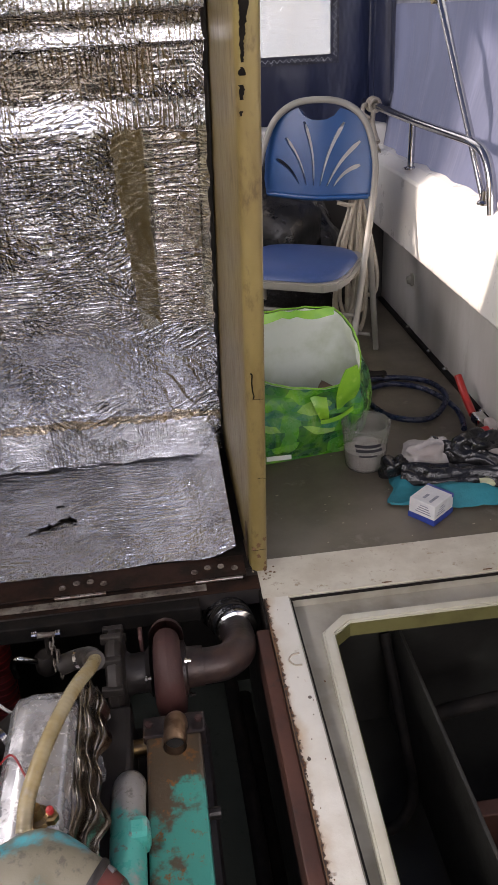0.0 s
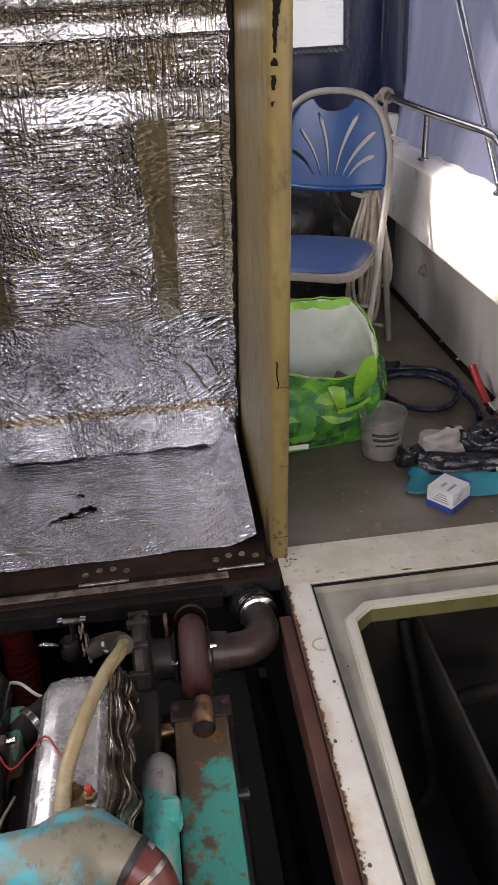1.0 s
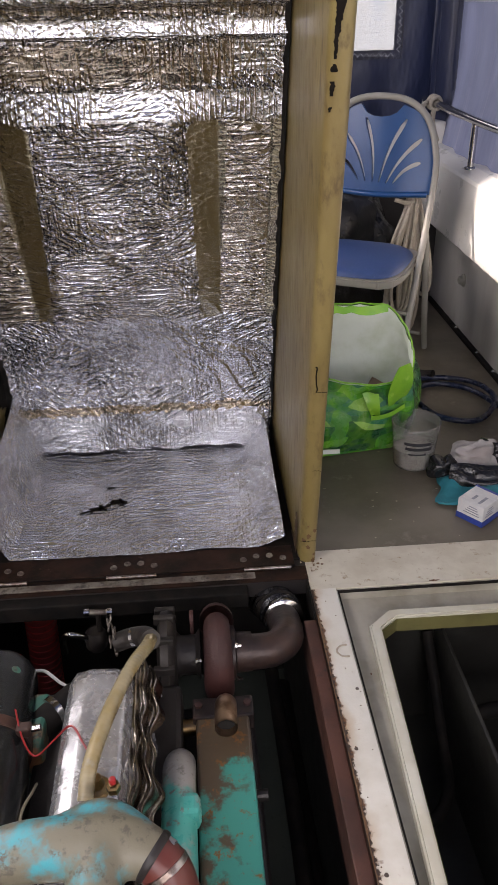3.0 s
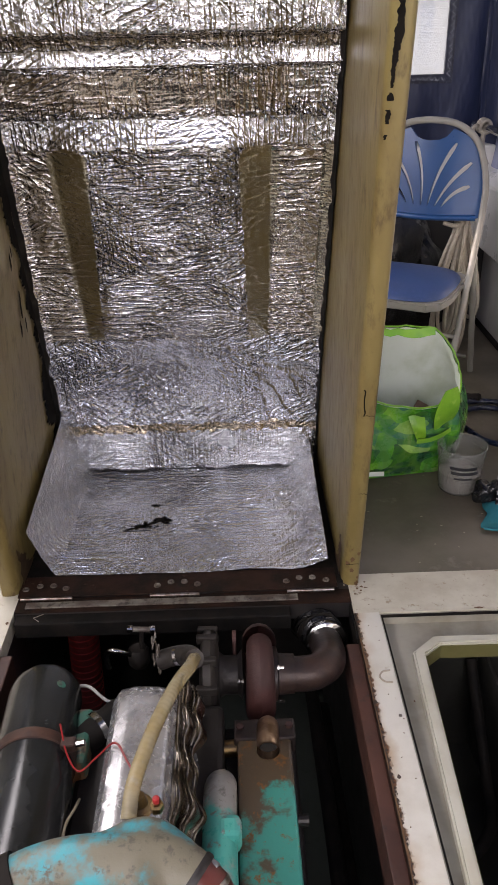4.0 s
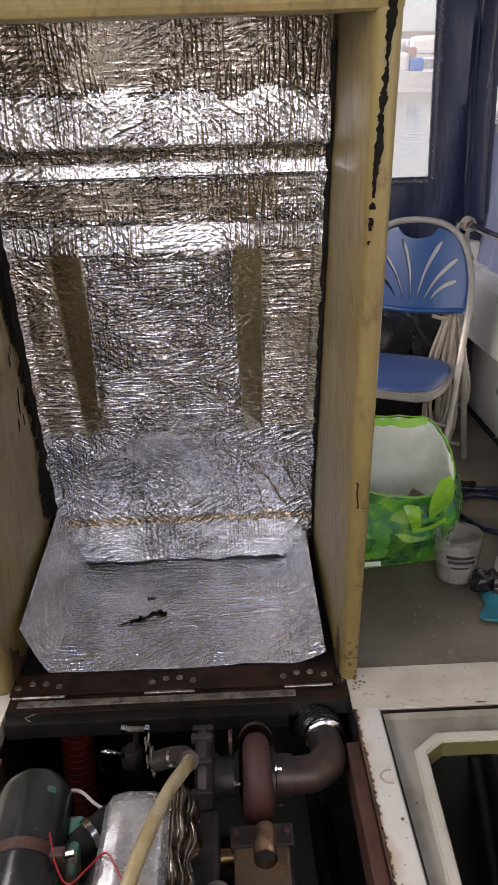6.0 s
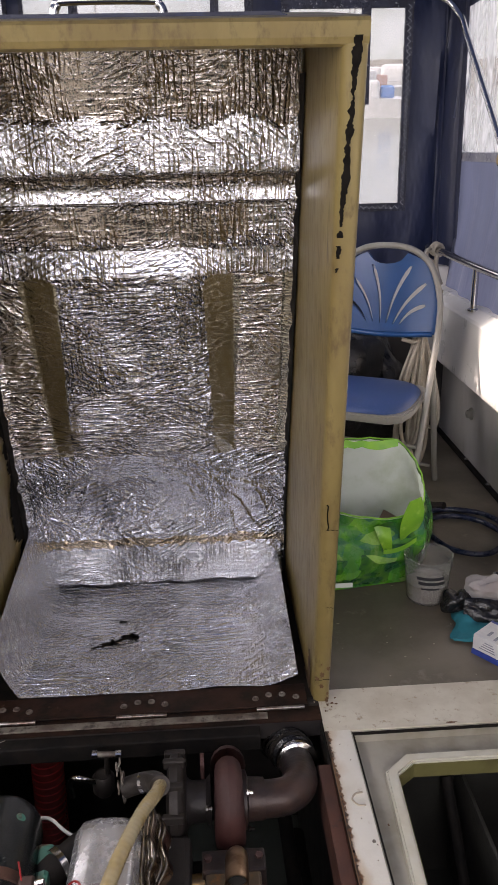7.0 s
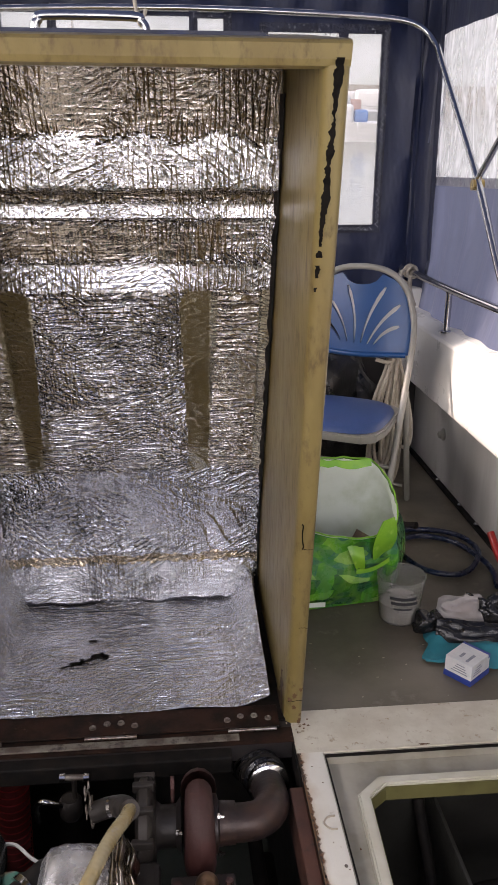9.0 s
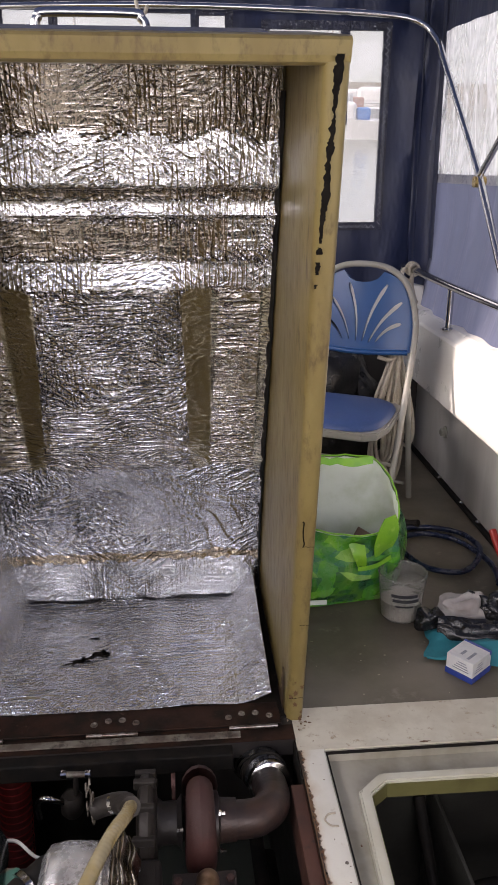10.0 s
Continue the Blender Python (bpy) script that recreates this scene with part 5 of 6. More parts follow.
for k, (x, y, z, w, h, a, lab) in enumerate(((0.47, 2.11, 0.125, 0.12, 0.08, 20, "brown cardboard piece"), (0.40, 2.13, 0.115, 0.14, 0.1, -30, "crumpled brown paper"), (0.52, 2.15, 0.12, 0.10, 0.09, 60, "dark packaging piece"))):
    m = pose(x, y, z, 12 + 6 * k, 8 - 9 * k, a)
    solid("packaging", box(bmesh.new(), -w / 2, w / 2, -h / 2, h / 2, 0, 0.008, m), material("card_%d" % k, [(0.30, 0.19, 0.09), (0.36, 0.27, 0.15), (0.10, 0.06, 0.04)][k], 0.8), lab + " inside the shopping bag", "packaging")
solid("bag_filling", crumpled((0.455, 2.13, 0.06), 0.165, 0.105, 0.06, 0.25, 5.0), RAG, "crumpled pale rubbish filling the shopping bag", "rubbish", smooth=True)

# ---- tub ----
tub = thing("plastic_tub", "milky plastic tub with dark printed lettering, lid off", "tub")
TP = pose(0.579, 1.918, -0.002) @ Matrix.Diagonal((1.13, 1.13, 1.05, 1))
part("body", lathe(bmesh.new(), [(0.0005, 0.002), (0.048, 0.0), (0.052, 0.006), (0.060, 0.110), (0.062, 0.112), (0.062, 0.132), (0.064, 0.134), (0.064, 0.138), (0.060, 0.138), (0.058, 0.110), (0.050, 0.008), (0.0005, 0.006)], TP, 40, caps=False), TUB, tub, "", True)
part("contents", lathe(bmesh.new(), [(0.05, 0.0), (0.054, 0.05), (0.03, 0.062), (0.0005, 0.058)], TP @ pose(0, 0, 0.008), 24), RAG, tub, "pale scraps inside", True)
for k, (a0, a1, z) in enumerate(((228, 296, 0.088), (232, 300, 0.073), (240, 285, 0.058))):
    bm = bmesh.new()
    h = 0.009 if k < 2 else 0.005
    sheet(bm, lambda u, v: TP @ Vector(((0.0573 + z * 0.03) * math.cos(radians(a0 + (a1 - a0) * u)), (0.0573 + z * 0.03) * math.sin(radians(a0 + (a1 - a0) * u)), z + h * v)), 12, 1)
    part("print_bar", thick(bm, 0.0006), INK, tub, "dark print bar")

# ---- small carton ----
carton = thing("small_carton", "small white and blue cardboard carton on the floor", "carton")
CM = pose(0.683, 1.628, -0.002, 0, 0, 38)
part("tray", box(bmesh.new(), -0.046, 0.046, -0.041, 0.041, 0, 0.016, CM, 0.001), CARTONBLUE, carton, "blue lower sleeve")
part("body", box(bmesh.new(), -0.0445, 0.0445, -0.0395, 0.0395, 0.0162, 0.060, CM, 0.0015), CARTON, carton, "white printed box")
part("band", box(bmesh.new(), 0.036, 0.0448, -0.0398, 0.0398, 0.050, 0.0604, CM), CARTONBLUE, carton, "blue printed band")
GREYINK = material("grey_print", (0.22, 0.23, 0.27), 0.5, second=(0.3, 0.31, 0.35), scale=60.0)
for k in range(4):
    part("print_bar", box(bmesh.new(), -0.034 + 0.004 * k, 0.004 - 0.006 * (k % 2), -0.0402, -0.0396, 0.026 + 0.007 * k, 0.0285 + 0.007 * k, CM), GREYINK, carton, "grey print bar")
    part("print_bar", box(bmesh.new(), -0.0452, -0.0446, -0.028 + 0.003 * k, 0.02 - 0.005 * k, 0.026 + 0.007 * k, 0.0285 + 0.007 * k, CM), GREYINK, carton, "grey print bar")
part("print_bar", box(bmesh.new(), -0.026, -0.002, 0.004, 0.012, 0.0602, 0.0606, CM), GREYINK, carton, "grey print bar")
part("print_bar", box(bmesh.new(), -0.034, 0.006, -0.020, -0.012, 0.0602, 0.0606, CM), GREYINK, carton, "grey print bar")

# ---- heap of cloth and bags ----
def cloth(cx, cy, w, d, turn, lift, seed):
    c, s = math.cos(radians(turn)), math.sin(radians(turn))

    def f(u, v):
        x, y = (u - 0.5) * w, (v - 0.5) * d
        x += 0.02 * wob(u * 3, v * 3, seed, 1.0)
        y += 0.02 * wob(u * 3, v * 3, seed + 4, 1.0)
        z = 0.004 + lift * (0.5 + wob(u * 2.5, v * 2.5, seed, 1.0)) * math.sin(math.pi * u) ** 0.5 * math.sin(math.pi * v) ** 0.5 + 0.010 * abs(wob(u * 7, v * 7, seed, 1.0))
        return Vector((cx + x * c - y * s, cy + x * s + y * c, max(z, 0.002)))
    return thick(sheet(bmesh.new(), f, 30, 22), 0.0015)


solid("cloth", cloth(0.765, 1.72, 0.32, 0.16, -14, 0.06, 2.0), TEAL, "crumpled teal cloth on the floor", "cloth", smooth=True)
def drawn_film(p, q, wide, seed, ridges):
    """Thin film pulled from p to q in lengthwise pleats, resting on what lies under it."""
    p, q = Vector(p), Vector(q)
    d = (q - p).normalized()
    across = Vector((-d.y, d.x, 0))

    def f(u, v):
        w = wide * (0.55 + 0.45 * math.sin(math.pi * u) + 0.25 * wob(u * 4, seed, 0, 1.0))
        c = p.lerp(q, u) + across * (v - 0.5) * w
        c.z = 0.006 + c.z * math.sin(math.pi * v) ** 0.6 + 0.010 * abs(math.sin(ridges * v + 2.0 * wob(u * 3, v * 2, seed, 1.0))) + 0.006 * wob(u * 9, v * 9, seed, 1.0)
        return c
    return thick(sheet(bmesh.new(), f, 40, 36), 0.0008)


solid("plastic_wrap", drawn_film((0.655, 1.80, 0.045), (0.90, 1.70, 0.060), 0.115, 1.5, 13.0), BLACKBAG, "pleated glossy black plastic on the teal cloth", "plastic wrap", smooth=True)
solid("plastic_wrap", drawn_film((0.76, 1.87, 0.085), (0.93, 1.735, 0.070), 0.075, 4.5, 10.0), BLACKBAG, "twisted glossy black film across the heap", "plastic wrap", smooth=True)
solid("plastic_wrap", crumpled((0.885, 1.825, 0.070), 0.085, 0.045, 0.045, 0.55, 6.5, 0.4), BLACKBAG, "twisted glossy black plastic on the heap", "plastic wrap", smooth=True)
solid("rag", crumpled((0.745, 1.845, 0.045), 0.080, 0.05, 0.050, 0.5, 2.5, 0.4), RAG, "crumpled pale rag in the heap", "rag", smooth=True)
solid("rag", crumpled((0.640, 1.825, 0.037), 0.044, 0.03, 0.036, 0.5, 9.5, 0.3), BLACKBAG, "dark oily rag beside the tub", "rag", smooth=True)
solid("rag", crumpled((0.945, 1.79, 0.040), 0.055, 0.045, 0.035, 0.4, 4.5, 0.4), RAG, "pale rag at the end of the heap", "rag", smooth=True)
solid("glove", tubed([(0.845, 1.695, 0.032), (0.87, 1.69, 0.036), (0.895, 1.70, 0.028)], lambda t: 0.022 - 0.006 * t, 12, 5), material("pale_yellow_glove", (0.45, 0.46, 0.30), 0.5, bump=0.4, bump_scale=40.0), "pale yellow rubber glove finger sticking out", "glove", smooth=True)

# ---- hose, leads, tool ----
solid("hose", tubed([(0.93, 2.03, 0.02), (0.955, 2.12, 0.014), (0.955, 2.22, 0.014), (0.90, 2.36, 0.014), (0.80, 2.42, 0.013), (0.71, 2.38, 0.013), (0.695, 2.28, 0.013), (0.74, 2.17, 0.013), (0.83, 2.13, 0.013), (0.90, 2.17, 0.016), (0.955, 2.27, 0.026), (0.93, 2.40, 0.020), (0.84, 2.47, 0.012), (0.74, 2.47, 0.012), (0.70, 2.40, 0.03)], 0.0098, 12, 10), HOSEBLUE, "dark blue hose coiled on the cockpit floor", "hose", smooth=True)
lead = thing("jump_lead", "red-handled battery lead lying against the side wall", "battery lead")
part("grip", tubed([(0.985, 2.25, 0.10), (0.99, 2.19, 0.055), (0.985, 2.10, 0.03)], 0.013, 10, 5), REDGRIP, lead, "red plastic grip", True)
part("grip", tubed([(0.93, 1.97, 0.03), (0.96, 1.985, 0.03), (1.0, 1.98, 0.04)], 0.012, 10, 5), REDGRIP, lead, "red plastic grip", True)
part("jaw", box(bmesh.new(), 0.965, 1.005, 2.02, 2.075, 0.02, 0.055, None, 0.008), STEEL, lead, "bright metal jaw")
part("jaw", box(bmesh.new(), 0.985, 1.015, 1.97, 2.02, 0.03, 0.06, None, 0.007), RAG, lead, "pale jaw cover")
part("cable", tubed([(0.985, 1.96, 0.02), (0.99, 1.88, 0.016), (0.97, 1.78, 0.014), (0.99, 1.66, 0.014)], 0.010, 10, 6), REDGRIP, lead, "red cable", True)
solid("bar_tool", tubed([(0.69, 2.62, 0.012), (0.76, 2.52, 0.012), (0.80, 2.475, 0.028)], 0.014, 8, 3), DARKTRIM, "black bar lying on the floor by the hose", "bar tool", smooth=True)

# ---- outside: water, far bank, moored boats ----
WATER = material("grey_green_water", (0.10, 0.115, 0.10), 0.12, second=(0.13, 0.14, 0.12), scale=0.4, bump=0.5, bump_scale=2.5, depth=0.03)
gd = bmesh.new()
sheet(gd, lambda u, v: Vector((-900 + 1800 * u, -900 + 1800 * v, -1.0)), 2, 2)
tagged(part("water", gd, WATER), "grey-green harbour water round the boat", "water", kind="structure")
HULLWHITE = material("boat_white", (0.60, 0.61, 0.62), 0.35)
COVERBLUE = material("boat_cover_blue", (0.05, 0.20, 0.55), 0.6)
COVERRED = material("boat_faded_red", (0.48, 0.27, 0.22), 0.5)
STONE = material("quay_stone", (0.30, 0.28, 0.25), 0.9, scale=0.8, third_scale=3.0)


def moored(x, y, turn, size, cover, small=False):
    b = thing("moored_boat", "white moored cabin boat with a coloured cover", "boat", "boats moored outside")
    hull = bmesh.new()
    st = []
    for k in range(9):
        t = k / 8
        w = 1.25 * (1 - t ** 3) + 0.05
        st.append([hull.verts.new(q) for q in ((-w, -3.5 + 7 * t, 0.9 + 0.4 * t * t), (-w * 0.8, -3.5 + 6.6 * t, -0.1), (w * 0.8, -3.5 + 6.6 * t, -0.1), (w, -3.5 + 7 * t, 0.9 + 0.4 * t * t))])
    for p, q in zip(st, st[1:]):
        for k in range(4):
            hull.faces.new((p[k], p[(k + 1) % 4], q[(k + 1) % 4], q[k]))
    hull.faces.new(st[0][::-1])
    hull.faces.new(st[-1])
    part("hull", hull, HULLWHITE, b)
    part("cabin", boxed(-0.85, 0.85, -1.2, 1.6, 0.9, 1.75, bevel=0.15), HULLWHITE, b)
    part("cover", boxed(-0.6, 0.6, -1.95, -1.25, 0.9, 1.5, bevel=0.12) if small else boxed(-1.0, 1.0, -3.2, -1.15, 0.9, 1.9, bevel=0.25), cover, b, "coloured canvas cover")
    part("mast", rod(bmesh.new(), (0, 0.2, 1.6), (0, 0.2, 7.5), 0.05), STEEL, b)
    for k in range(3):
        part("cabin_window", boxed(0.845, 0.86, -0.9 + 0.8 * k, -0.35 + 0.8 * k, 1.25, 1.55), INK, b)
    b.matrix_world = pose(x, y, -1.0, 0, 0, turn) @ Matrix.Scale(size, 4)


moored(5.8, 31.0, 80, 0.7, COVERBLUE, True)
moored(6.9, 38.0, 100, 0.8, COVERRED, True)
moored(8.6, 44.0, 75, 0.8, HULLWHITE)
moored(-3.0, 30.0, 95, 0.9, COVERRED)
moored(-9.0, 30.0, 70, 1.0, COVERRED)
bk = bmesh.new()
sheet(bk, lambda u, v: Vector((60 * math.cos(math.pi * (2 * u)), 62 * math.sin(math.pi * (2 * u)), -1.1 + v * (1.6 + 0.2 * wob(u * 40, 0, 0, 1.0)))), 120, 2)
tagged(part("backdrop_1", bk, STONE), "pale stone quay far behind the moored boats", "quay", kind="structure")
# Pale grey base holds the haze of distance.
FARHILL = material("haze_tinted_hillside", (0.36, 0.39, 0.40), 0.95, second=(0.30, 0.33, 0.32), scale=0.12, third=(0.42, 0.43, 0.42), third_share=0.35, third_scale=0.9, bump=0.0)
hl = bmesh.new()
sheet(hl, lambda u, v: Vector(((150 + 70 * v) * math.cos(2 * math.pi * u), (150 + 70 * v) * math.sin(2 * math.pi * u), -1.5 + v ** 0.7 * (22 + 9 * wob(6 * math.cos(2 * math.pi * u), 6 * math.sin(2 * math.pi * u), 0, 1.0) + 2.2 * wob(40 * math.cos(2 * math.pi * u), 40 * math.sin(2 * math.pi * u), 4 * v, 1.0)))), 240, 8)
tagged(part("backdrop_2", hl, FARHILL, None, "", True), "wooded hill behind the harbour, haze put into its pale colour", "hill", kind="structure")
# the harbour is tilted against the deck so its waterline fits the camera's view
VIEW_TILT = Matrix.Translation((0, 0, -1)) @ Matrix.Rotation(radians(6.0), 4, "X") @ Matrix.Translation((0, 0, 1))
for ob in [o for o in bpy.data.objects if o.parent is None and o.name.split(".")[0] in ("water", "backdrop_1", "backdrop_2", "moored_boat")]:
    ob.matrix_world = VIEW_TILT @ ob.matrix_world

# ---- wear: cracks in the lid's edge, rust and chips along the deck openings ----
RUSTSTAIN = material("rust_stain", (0.15, 0.085, 0.042), 0.75, second=(0.12, 0.06, 0.03), scale=40.0, third=(0.30, 0.20, 0.11), third_share=0.35, third_scale=90.0, bump=0.4)
SCUFF = material("old_scuff", (0.42, 0.37, 0.29), 0.6, second=(0.34, 0.29, 0.21), scale=30.0, bump=0.2)
for x0, x1, z, w in ((0.186, 0.212, 0.515, 0.0006), (0.192, 0.212, 0.30, 0.0005), (0.178, 0.212, 0.075, 0.0007)):
    bm = bmesh.new()
    pts = [(x0 + (x1 - x0) * k / 6, z + 0.004 * wob(k, z * 50, 0, 0.9)) for k in range(7)]
    vs = [bm.verts.new((x, front_y(q) - 0.0012, q + w)) for x, q in pts] + [bm.verts.new((x, front_y(q) - 0.0012, q - w)) for x, q in pts[::-1]]
    bm.faces.new(vs)
    part("crack", bm, CHIPBLACK, lid, "dark crack in the gelcoat")
part("crack", tubed([(x, front_y(z) - 0.0004, z) for x, z in ((0.1845, 0.578), (0.1875, 0.574), (0.1865, 0.556), (0.1880, 0.536), (0.1905, 0.522), (0.1885, 0.516))], 0.0014, 6, 4), CHIPBLACK, lid, "open split in the edge")
rw = random.Random(31)
wear = []
for k in range(12):
    y = rw.uniform(0.3, 1.3)
    wear.append((blot(0.1915 + 0.004 * rw.random(), y, rw.uniform(0.0012, 0.0035), rw.uniform(0.002, 0.008), 100 + k), RUSTSTAIN if k % 5 else CHIPBLACK))
for k in range(3):
    wear.append((blot(rw.uniform(0.26, 1.0), 1.368 + 0.004 * rw.random(), rw.uniform(0.006, 0.02), 0.0022, 200 + k), CHIPBLACK if k % 2 else RUSTSTAIN))
for k in range(14):
    wear.append((blot(rw.uniform(0.195, 0.245), rw.uniform(0.5, 1.4), 0.0013, 0.0013, 300 + k), RUSTSTAIN))
for k in range(10):
    wear.append((blot(rw.uniform(-0.70, -0.63), rw.uniform(1.1, 1.45), 0.004, 0.006, 400 + k), RUSTSTAIN))
dk = bpy.data.objects["deck_1"]
for poly, m_ in wear:
    part("paint_chip", prism(bmesh.new(), poly, 0.0012, Matrix.Translation((0, 0, 0.0006))), m_, dk)
for x, y in ((0.205, 0.905), (0.205, 0.66), (0.236, 1.05)):
    part("deck_screw", lathe(bmesh.new(), [(0.0038, 0), (0.0034, 0.0014), (0.002, 0.0018), (0.0005, 0.0012)], pose(x, y, 0.0006), 12), PALEWORN, dk, "", True)
part("raised_mark", tubed([(0.238, 1.175, 0.001), (0.222, 1.172, 0.001), (0.213, 1.158, 0.001), (0.222, 1.143, 0.001), (0.238, 1.140, 0.001)], 0.0022, 6, 5), SCUFF, dk, "", True)
for k in range(8):
    part("paint_chip", prism(bmesh.new(), blot(rw.uniform(0.262, 0.30), rw.uniform(0.5, 1.22), rw.uniform(0.001, 0.004), rw.uniform(0.001, 0.005), 500 + k), 0.001, Matrix.Translation((0, 0, -0.0338))), RUSTSTAIN, locker)
for k in range(26):
    a, b = rw.uniform(0.25, 1.0), rw.uniform(1.54, 2.0)
    part("paint_speck", prism(bmesh.new(), blot(a, b, rw.uniform(0.0012, 0.004), rw.uniform(0.001, 0.003), 600 + k), 0.001, Matrix.Translation((0, 0, -0.0027))), SCUFF, bpy.data.objects["floor"])

for k, (y0, y1, wide) in enumerate(((0.28, 0.62, 0.005), (0.64, 0.90, 0.007), (0.92, 1.08, 0.005), (1.09, 1.29, 0.010))):
    bm = bmesh.new()
    n_ = int((y1 - y0) / 0.004)
    rows_ = [(bm.verts.new((0.1882, y0 + (y1 - y0) * i / n_, 0.0008)), bm.verts.new((0.1888 + max(0.0004, wide * (0.35 + 0.7 * wob(k, i * 0.09, 0, 1.0) + 0.55 * wob(k, i * 0.5, 3, 1.0))) * math.sin(math.pi * (i + 0.5) / (n_ + 1)) ** 0.3, y0 + (y1 - y0) * i / n_, 0.0008))) for i in range(n_ + 1)]
    for a, b in zip(rows_, rows_[1:]):
        bm.faces.new((a[0], a[1], b[1], b[0]))
    part("rust_edge", bm, RUSTSTAIN, dk, "rusted paint edge along the hatch")

solid("wall_fitting", lathe(bmesh.new(), [(0.026, 0), (0.026, 0.006), (0.018, 0.010), (0.016, 0.022), (0.010, 0.024), (0.009, 0.012)], along((1.045, 2.95, 0.215), (0, 2.95, 0.215)), 20), CHAIRGREY, "round grey drain fitting on the side wall", "fitting", smooth=True)

for k in range(9):
    z = 0.004 + 0.16 * rw.random() ** 2
    s = rw.uniform(0.003, 0.010)
    poly = blot(rw.uniform(0.180, 0.210), z, s * 0.7, s, 700 + k)
    bm = bmesh.new()
    bm.faces.new([bm.verts.new((px, front_y(pz) - 0.0010 - 0.00004 * k, max(pz, 0.001))) for px, pz in poly])
    part("rust_stain", bm, RUSTSTAIN, lid, "brown stain near the foot")
for k in range(14):
    poly = blot(rw.uniform(0.17, 0.24), 1.43 + 0.05 * rw.random(), rw.uniform(0.002, 0.005), rw.uniform(0.002, 0.004), 800 + k)
    part("paint_chip", prism(bmesh.new(), poly, 0.0010 + 0.00003 * k, Matrix.Translation((0, 0, 0.0006))), RUSTSTAIN if k % 3 else SCUFF, dk)

# ---- engine materials ----
ALU = material("stained_aluminium", (0.62, 0.62, 0.63), 0.26, 0.72, second=(0.44, 0.435, 0.44), scale=11.0, third=(0.09, 0.075, 0.062), third_share=0.33, third_scale=42.0, bump=0.25, bump_scale=18.0, depth=0.004)
SHIELD = material("oily_bright_shield", (0.42, 0.385, 0.34), 0.22, 1.0, second=(0.22, 0.19, 0.16), scale=18.0, third=(0.05, 0.036, 0.028), third_share=0.36, third_scale=60.0, bump=0.3, bump_scale=40.0, depth=0.003)
CASTDARK = material("oily_cast_iron", (0.026, 0.022, 0.021), 0.45, 0.35, second=(0.030, 0.026, 0.024), scale=12.0, third=(0.07, 0.06, 0.055), third_share=0.28, third_scale=40.0, bump=0.5, bump_scale=80.0)
GREYCAST = material("grey_cast_housing", (0.044, 0.038, 0.034), 0.42, 0.4, second=(0.04, 0.034, 0.03), scale=10.0, third=(0.03, 0.025, 0.022), third_share=0.33, third_scale=35.0, bump=0.5, bump_scale=80.0)
RUST = material("rusted_housing", (0.066, 0.019, 0.015), 0.7, second=(0.05, 0.022, 0.019), scale=9.0, third=(0.12, 0.055, 0.04), third_share=0.3, third_scale=45.0, bump=0.6, bump_scale=90.0)
ELBOW = material("brown_exhaust_elbow", (0.060, 0.034, 0.026), 0.42, 0.3, second=(0.026, 0.020, 0.020), scale=9.0, third=(0.19, 0.15, 0.125), third_share=0.26, third_scale=30.0, bump=0.5, bump_scale=70.0)
DUCTCLEAR = material("yellowed_clear_hose", (0.56, 0.48, 0.30), 0.2, second=(0.46, 0.35, 0.16), scale=14.0, third=(0.50, 0.46, 0.36), third_share=0.35, third_scale=30.0, bump=0.05)
DUCTCLEAR.node_tree.nodes["Principled BSDF"].inputs["Transmission Weight"].default_value = 0.45
BLACKCYL = material("black_enamel_worn", (0.008, 0.009, 0.009), 0.22, second=(0.022, 0.024, 0.024), scale=6.0, third=(0.055, 0.06, 0.058), third_share=0.3, third_scale=22.0, bump=0.15, bump_scale=40.0)
BANDRUST = material("rusty_band", (0.085, 0.040, 0.026), 0.6, 0.3, second=(0.05, 0.026, 0.02), scale=20.0, bump=0.4)
REDDUCT = material("red_duct_fabric", (0.16, 0.018, 0.016), 0.6, second=(0.11, 0.012, 0.012), scale=14.0, third=(0.05, 0.01, 0.01), third_share=0.35, bump=0.3)
REDHOSE = material("red_brown_hose", (0.11, 0.024, 0.018), 0.38, second=(0.12, 0.03, 0.022), scale=14.0, third=(0.08, 0.03, 0.025), third_share=0.3, bump=0.2)
WIRE = material("red_wire", (0.33, 0.02, 0.02), 0.4)
BRASS = material("dull_brass", (0.36, 0.24, 0.10), 0.35, 1.0, second=(0.22, 0.14, 0.07), scale=25.0, third=(0.08, 0.06, 0.05), third_share=0.3, bump=0.2)
COPPER = material("copper_bronze_stub", (0.52, 0.36, 0.24), 0.35, 1.0, second=(0.26, 0.16, 0.10), scale=25.0, third=(0.10, 0.07, 0.05), third_share=0.3, bump=0.2)
# Near-black colour painted in for the shade inside the pipe's mouth.
HOLE = material("pipe_mouth_shade", (0.008, 0.007, 0.006), 0.8)


